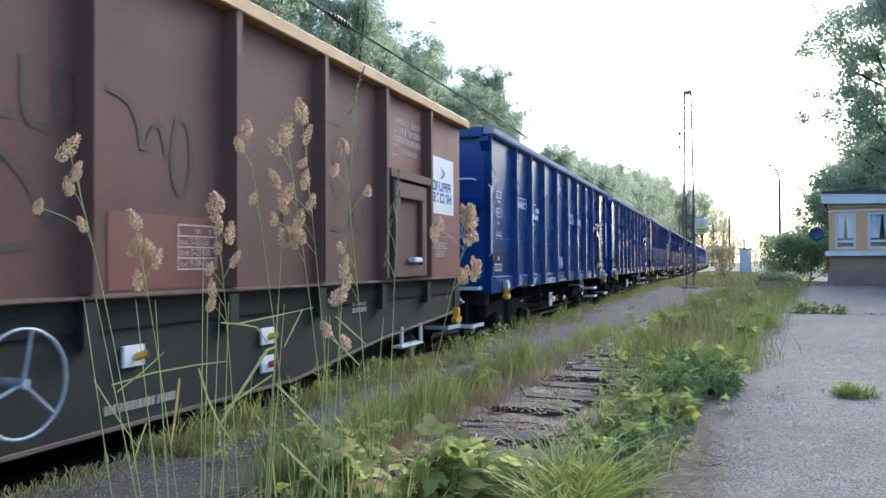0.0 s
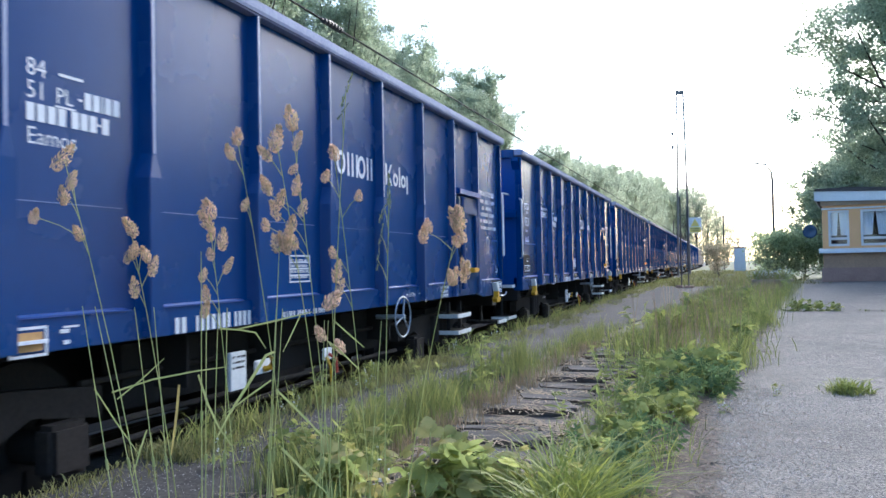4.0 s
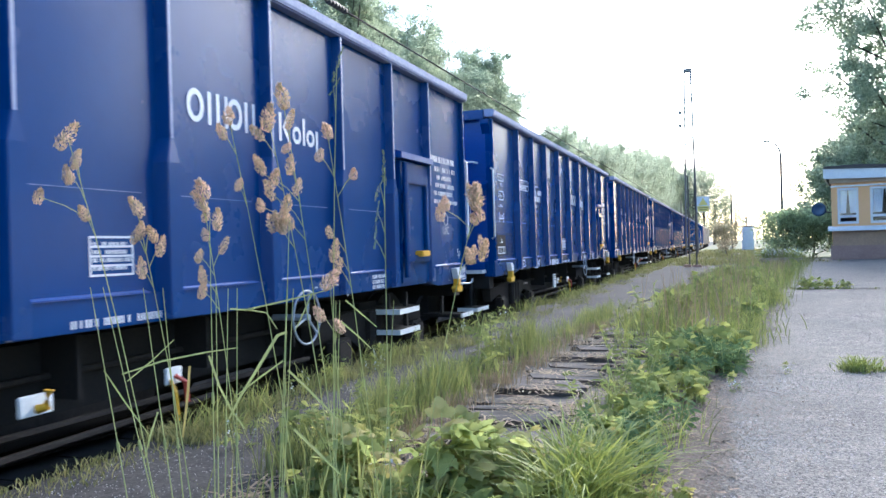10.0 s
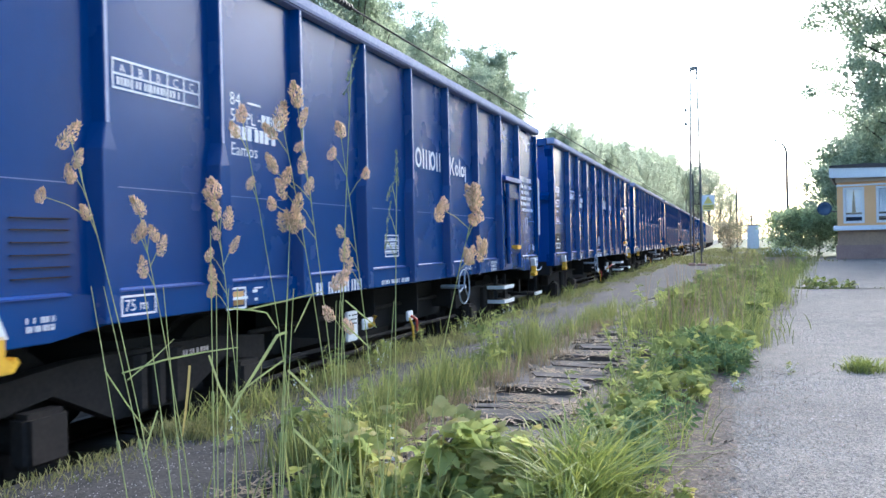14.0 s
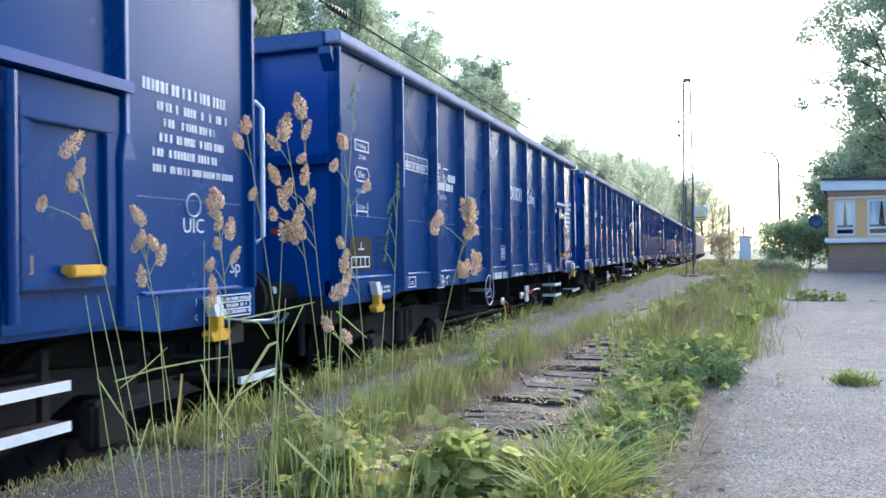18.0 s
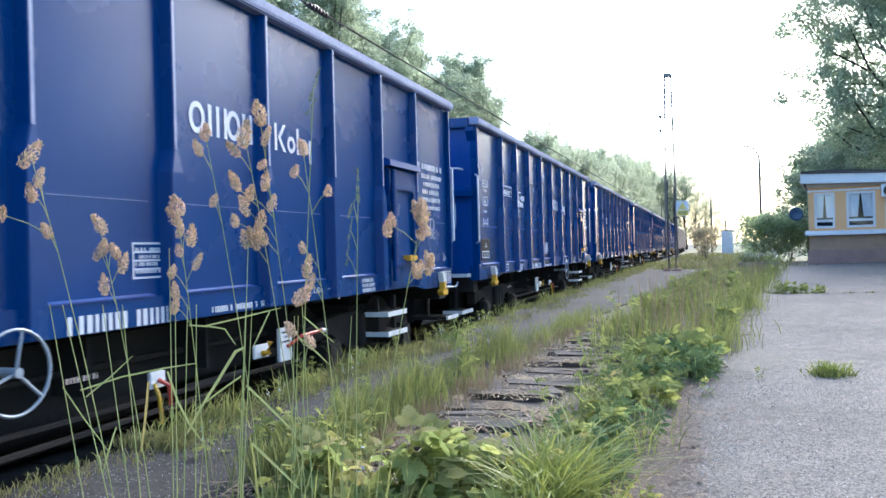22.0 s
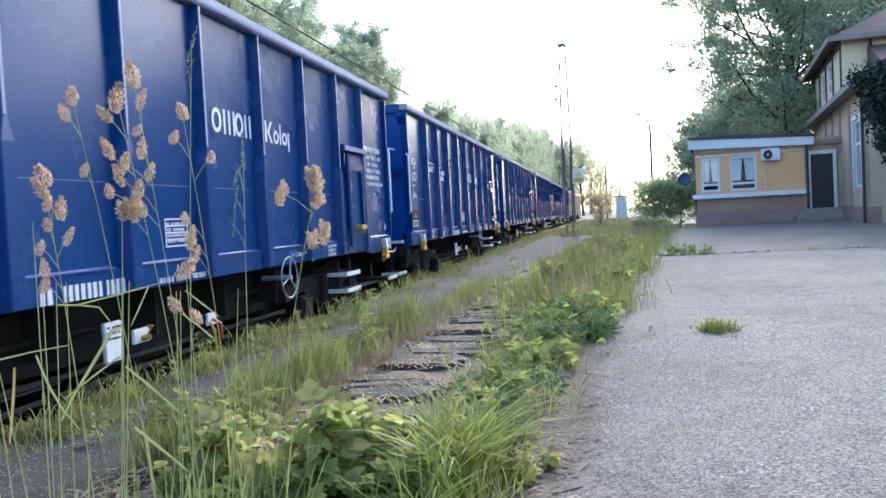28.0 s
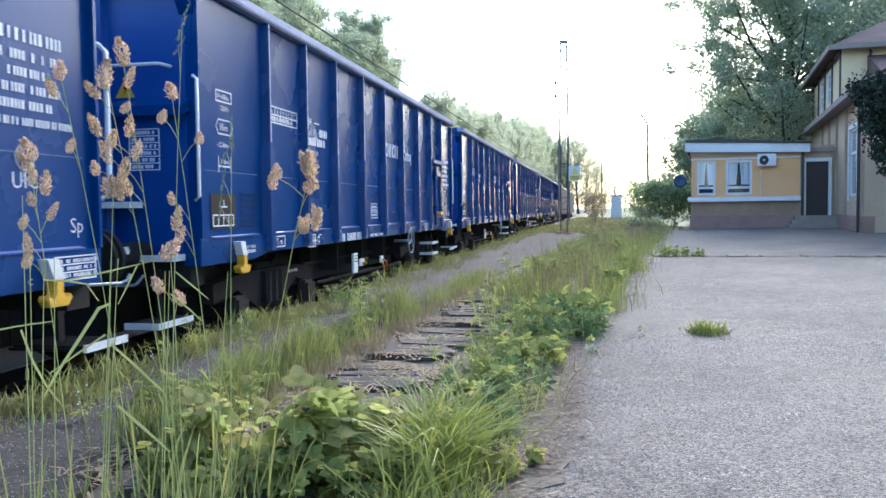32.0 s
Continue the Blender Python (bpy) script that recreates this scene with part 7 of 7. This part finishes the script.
def stalk(base, heads, seed, name="seeding_grass", label="tall cocksfoot stalk with buff seed clusters"):
    """A thin bending stem from the ground, its first head at the tip; the other heads sit on short side stalks."""
    rnd = random.Random(seed)
    t = thing(name, label, "grass", "seeding grass stalks")
    o = Vector(base)
    tip = Vector(heads[0][:3])
    pts = []
    for i in range(9):
        f = i / 8
        p = o.lerp(tip, f)
        p.x += (tip.x - o.x) * (f * f - f) * 0.8
        p.y += (tip.y - o.y) * (f * f - f) * 0.8
        pts.append(p - o)
    bm = bmesh.new()
    tube(bm, pts, 0.0014, 6, 0.0006)
    part("stem", bm, STEM, t)
    for i, h in enumerate(heads):
        p, size = Vector(h[:3]) - o, h[3]
        if i:
            f = min(0.97, max(0.3, p.z / (tip - o).z - 0.03))
            k = f * 8
            q = pts[int(k)].lerp(pts[min(8, int(k) + 1)], k - int(k))
            bm = bmesh.new()
            tube(bm, [q, q.lerp(p, 0.5) + Vector((0, 0, 0.004)), p], 0.0007, 5, 0.0005)
            part("side_stalk", bm, STEM, t)
        for j in range(max(1, round(size))):
            d = Vector((rnd.uniform(-1, 1), rnd.uniform(-1, 1), rnd.uniform(-0.5, 0.9))) * 0.012 * (size > 1)
            part("seed_head", rnd.choice(OATS if name == "oat_grass" else CLUMPS), None, t).matrix_basis = Matrix.Translation(p + d) @ pose(0, 0, 0, rnd.uniform(-35, 35), rnd.uniform(-35, 35), rnd.uniform(0, 360)) @ Matrix.Scale(rnd.uniform(0.85, 1.15) * (1.2 if i == 0 else 0.85), 4)
    t.matrix_basis = Matrix.Translation(o)
    STALKS.append((t, seed))
    return t


stalk((-0.60, 1.20, 0), [(-0.629, 1.097, 1.188, 1), (-0.62, 1.102, 1.152, 1), (-0.627, 1.098, 1.107, 1), (-0.623, 1.1, 1.081, 1), (-0.615, 1.105, 1.046, 1), (-0.645, 1.087, 1.06, 1), (-0.63, 1.095, 1.02, 1), (-0.638, 1.092, 1.0, 2)], 1)
stalk((-0.62, 1.24, 0), [(-0.649, 1.085, 1.155, 1), (-0.664, 1.076, 1.131, 1), (-0.671, 1.072, 1.077, 2), (-0.653, 1.083, 1.042, 1), (-0.668, 1.08, 1.02, 1), (-0.645, 1.087, 0.985, 3)], 2)
stalk((-0.66, 1.18, 0), [(-0.699, 1.053, 1.157, 1), (-0.709, 1.047, 1.133, 1), (-0.691, 1.059, 1.051, 1)], 3)
stalk((-0.72, 1.1, 0), [(-0.736, 1.028, 1.043, 1), (-0.74, 1.026, 1.025, 1), (-0.728, 1.034, 1.0, 2), (-0.735, 1.029, 0.975, 1), (-0.713, 1.044, 0.957, 1), (-0.743, 1.022, 0.943, 1), (-0.741, 1.024, 0.913, 1), (-0.742, 1.024, 0.89, 1)], 4)
stalk((-0.54, 1.22, 0), [(-0.571, 1.129, 1.134, 1), (-0.583, 1.122, 1.096, 1), (-0.537, 1.145, 1.064, 1), (-0.575, 1.126, 0.975, 1), (-0.57, 1.13, 0.945, 1), (-0.565, 1.13, 0.92, 1)], 5)
stalk((-0.80, 1.02, 0), [(-0.89, 0.897, 1.118, 1), (-0.882, 0.904, 1.085, 1), (-0.884, 0.902, 1.055, 2), (-0.877, 0.909, 1.008, 1), (-0.917, 0.869, 1.032, 1)], 6)
stalk((-0.78, 1.06, 0), [(-0.825, 0.957, 1.016, 1), (-0.813, 0.968, 0.981, 2), (-0.801, 0.978, 0.958, 1), (-0.822, 0.96, 0.927, 1), (-0.826, 0.956, 0.975, 1)], 7)
stalk((-0.58, 1.3, 0), [(-0.377, 1.207, 1.025, 3), (-0.378, 1.207, 0.985, 2), (-0.428, 1.19, 1.003, 2), (-0.373, 1.209, 0.937, 2), (-0.4, 1.2, 0.933, 2)], 8)


def bent_leaf(pts, width, name="grass_leaf", label="long bent green grass leaf", material=LONG_LEAF):
    """A grass leaf as a folded strip through points."""
    pts, width = [Vector(p) for p in pts], width * 0.55
    v, f = [], []
    for i, p in enumerate(pts):
        d = (pts[min(i + 1, len(pts) - 1)] - pts[max(i - 1, 0)]).normalized()
        s = d.cross(Vector((-0.5, 0.85, 0.1))).normalized() * width * (0.5 + 0.5 * math.sin(math.pi * min(1, 0.25 + 0.75 * i / (len(pts) - 1))))
        v += [p - s, p + Vector((0.5, -0.85, 0)) * width * 0.3, p + s]
    for i in range(len(pts) - 1):
        for j in (0, 1):
            f.append((3 * i + j, 3 * i + j + 1, 3 * i + j + 4, 3 * i + j + 3))
    t = tagged(new(name, raw(name, v, f, material)), label, "grass", "long grass leaves")
    return t


for i, (width, pts) in enumerate(((0.002, ((-0.82, 0.873, 0.79), (-0.801, 0.891, 0.743), (-0.778, 0.912, 0.692))),
                                  (0.002, ((-0.799, 0.893, 0.773), (-0.775, 0.914, 0.798), (-0.752, 0.934, 0.826))),
                                  (0.0024, ((-0.804, 0.888, 0.783), (-0.764, 0.924, 0.797), (-0.72, 0.96, 0.805), (-0.684, 0.987, 0.809))),
                                  (0.0024, ((-0.77, 0.918, 0.727), (-0.778, 0.912, 0.697), (-0.785, 0.906, 0.664))),
                                  (0.0042, ((-0.626, 1.026, 0.828), (-0.638, 1.019, 0.823), (-0.66, 1.004, 0.781), (-0.683, 0.988, 0.738), (-0.696, 0.978, 0.708))),
                                  (0.0026, ((-0.632, 1.023, 0.786), (-0.661, 1.004, 0.763), (-0.69, 0.983, 0.738))),
                                  (0.0032, ((-0.626, 1.026, 0.772), (-0.603, 1.041, 0.743), (-0.582, 1.053, 0.716), (-0.567, 1.062, 0.696))),
                                  (0.0042, ((-0.621, 1.03, 0.685), (-0.594, 1.046, 0.651), (-0.563, 1.064, 0.612))),
                                  (0.0024, ((-0.692, 0.982, 0.865), (-0.668, 0.998, 0.862), (-0.65, 1.011, 0.857), (-0.638, 1.019, 0.833))),
                                  (0.0024, ((-0.672, 0.996, 0.863), (-0.628, 1.025, 0.873), (-0.58, 1.054, 0.885))),
                                  (0.0022, ((-0.594, 1.046, 0.882), (-0.606, 1.039, 0.853), (-0.617, 1.032, 0.827))),
                                  (0.003, ((-0.716, 0.963, 0.8), (-0.706, 0.971, 0.756), (-0.694, 0.98, 0.722), (-0.678, 0.991, 0.691))),
                                  (0.0024, ((-0.558, 1.067, 0.839), (-0.537, 1.078, 0.817), (-0.52, 1.087, 0.797))),
                                  (0.0022, ((-0.552, 1.07, 0.871), (-0.531, 1.081, 0.849), (-0.512, 1.091, 0.829))),
                                  (0.0034, ((-0.737, 0.947, 0.787), (-0.739, 0.945, 0.756), (-0.743, 0.942, 0.716), (-0.746, 0.939, 0.688))))):
    if i == 14:
        bent_leaf(pts, width, label="upright straw-yellow dead grass leaf", material=STRAW)
    else:
        bent_leaf(pts, width)


def plain_stem(low, high):
    """A bare flowering stem from the ground through two points, with two swollen nodes."""
    t = thing("tall_grass", "bare upright green grass stalk", "grass", "bare grass stalks")
    a, b = Vector(low), Vector(high)
    foot = a + (a - b) * (a.z / max(0.05, b.z - a.z))
    pts = [foot.lerp(b, f / 5) - foot for f in range(6)]
    bm = bmesh.new()
    tube(bm, pts, 0.0014, 6, 0.0006)
    part("stem", bm, STEM, t)
    for f in (0.45, 0.75):
        p = foot.lerp(b, f) - foot
        bm = bmesh.new()
        tube(bm, [p - (b - foot) * 0.008, p, p + (b - foot) * 0.008], 0.0024, 6, 0.0021)
        part("node", bm, LONG_LEAF, t)
    t.matrix_basis = Matrix.Translation(foot)


for low, high in (((-0.825, 0.909, 0.637), (-0.851, 0.885, 0.903)),
                  ((-0.805, 0.928, 0.653), (-0.839, 0.896, 0.902)),
                  ((-0.781, 0.949, 0.646), (-0.801, 0.932, 0.899)),
                  ((-0.769, 0.959, 0.654), (-0.781, 0.949, 0.898)),
                  ((-0.727, 0.993, 0.656), (-0.724, 0.995, 0.894)),
                  ((-0.717, 1.0, 0.687), (-0.71, 1.005, 0.893)),
                  ((-0.705, 1.009, 0.673), (-0.7, 1.013, 0.893)),
                  ((-0.655, 1.043, 0.61), (-0.64, 1.053, 0.89)),
                  ((-0.65, 1.047, 0.609), (-0.632, 1.058, 0.889)),
                  ((-0.587, 1.085, 0.624), (-0.578, 1.09, 0.869)),
                  ((-0.584, 1.087, 0.624), (-0.573, 1.093, 0.869)),
                  ((-0.512, 1.124, 0.71), (-0.5, 1.13, 0.866)),
                  ((-0.731, 0.989, 0.656), (-0.729, 0.991, 0.979)),
                  ((-0.652, 1.045, 0.615), (-0.635, 1.056, 0.984))):
    plain_stem(low, high)
stalk((-0.55, 1.1, 0), [(-0.56, 1.09, 0.9, 1), (-0.577, 1.082, 0.85, 1), (-0.548, 1.09, 0.83, 1)], 9)
stalk((-0.62, 1.15, 0), [(-0.535, 1.103, 1.222, 1), (-0.541, 1.101, 1.19, 1)], 10, "oat_grass", "thin green oat-grass stalk")
stalk((-0.52, 1.16, 0), [(-0.477, 1.129, 1.068, 1), (-0.484, 1.126, 1.04, 1), (-0.49, 1.123, 1.0, 1), (-0.495, 1.121, 0.96, 1)], 11, "oat_grass", "thin green oat-grass stalk")


# seconds and millimetres by which the wind pushes the heads of three clumps of stalks
SWAY = {"middle": ((0, 4), (1.5, 8), (2, 5), (2.5, 3), (3, 5), (3.5, 1), (4, -6), (4.5, -4), (6.5, 5), (7, 3), (7.5, 14), (8, -3), (8.5, 6), (9.5, -4), (10, -35), (10.5, -23), (11, -39), (11.5, -18), (12, -1), (12.5, -3), (13, 8), (13.5, -13), (14, -14), (14.5, -8), (16.5, -2), (17, -6), (17.5, -7), (18, 3), (18.5, -3), (19, -1), (19.5, -7), (20, -2), (20.5, -13), (21, 0), (21.5, -4), (23, -8), (25, -27), (25.5, -24), (26, -22), (26.5, -4), (28.5, -1), (29, -5), (29.5, -4), (30, -15), (30.5, -9), (31, -8), (31.5, -11), (32, -12)),
        "side": ((0, -3), (1, -15), (1.5, 10), (2, -8), (2.5, 4), (3, -5), (3.5, -2), (4, -18), (4.5, -3), (6.5, 2), (7, 0), (7.5, 0), (8, 0), (8.5, -5), (9, -3), (9.5, -10), (10.5, -7), (11, -38), (11.5, -9), (12, -11), (12.5, 5), (13, -3), (13.5, 5), (14, -12), (14.5, -8), (16.5, -2), (17, -9), (17.5, -15), (18, -3), (18.5, 3), (19, -17), (19.5, -3), (20, -19), (20.5, -22), (21, -14), (21.5, -22), (22, -30), (22.5, -28), (23, -28), (24.5, -31), (25, -35), (25.5, -29), (26, -33), (26.5, -20), (28.5, -19), (29, -19), (29.5, -22), (30, -23), (30.5, -17), (31, -18), (31.5, -16), (32, -20)),
        "outer": ((0, 0), (2, 4), (4, -4), (6.5, 3), (7.5, 8), (8, 12), (8.5, 6), (9, 5), (9.5, 0), (10, -6), (10.5, -4), (11, -13), (11.5, 0), (12, 0), (13, 2), (14, -5), (16.5, 3), (18, 6), (20, -3), (21.5, 2), (23, -10), (25, -14), (26.5, 3), (28.5, 5), (29, 0), (29.5, 3), (30, -12), (30.5, 2), (31, 0), (31.5, -3), (32, -9))}


def motions():
    ts = [r[0] for r in ROLL]
    vs = [r[1] for r in ROLL]
    for w, y in TRAIN:
        walk(w, [(t, pose(TRACK_X, y - s, 0)) for t, s in ROLL])
    fine = [(t / 6, float(np.interp(t / 6, ts, vs))) for t in range(0, 193)]
    for q, y in ROLLING:
        walk(q, [(t, pose(0, y, RAIL_Z + 0.46, -math.degrees(s / 0.46))) for t, s in fine])

    for q, seed in STALKS:
        x, y, z = q.matrix_basis.translation
        clump = "outer" if seed in (6, 7) else "side" if seed == 8 else "middle"
        walk(q, [(t, pose(x, y, z, 0, math.degrees(mm / 1150), 0)) for t, mm in SWAY[clump]])


motions()
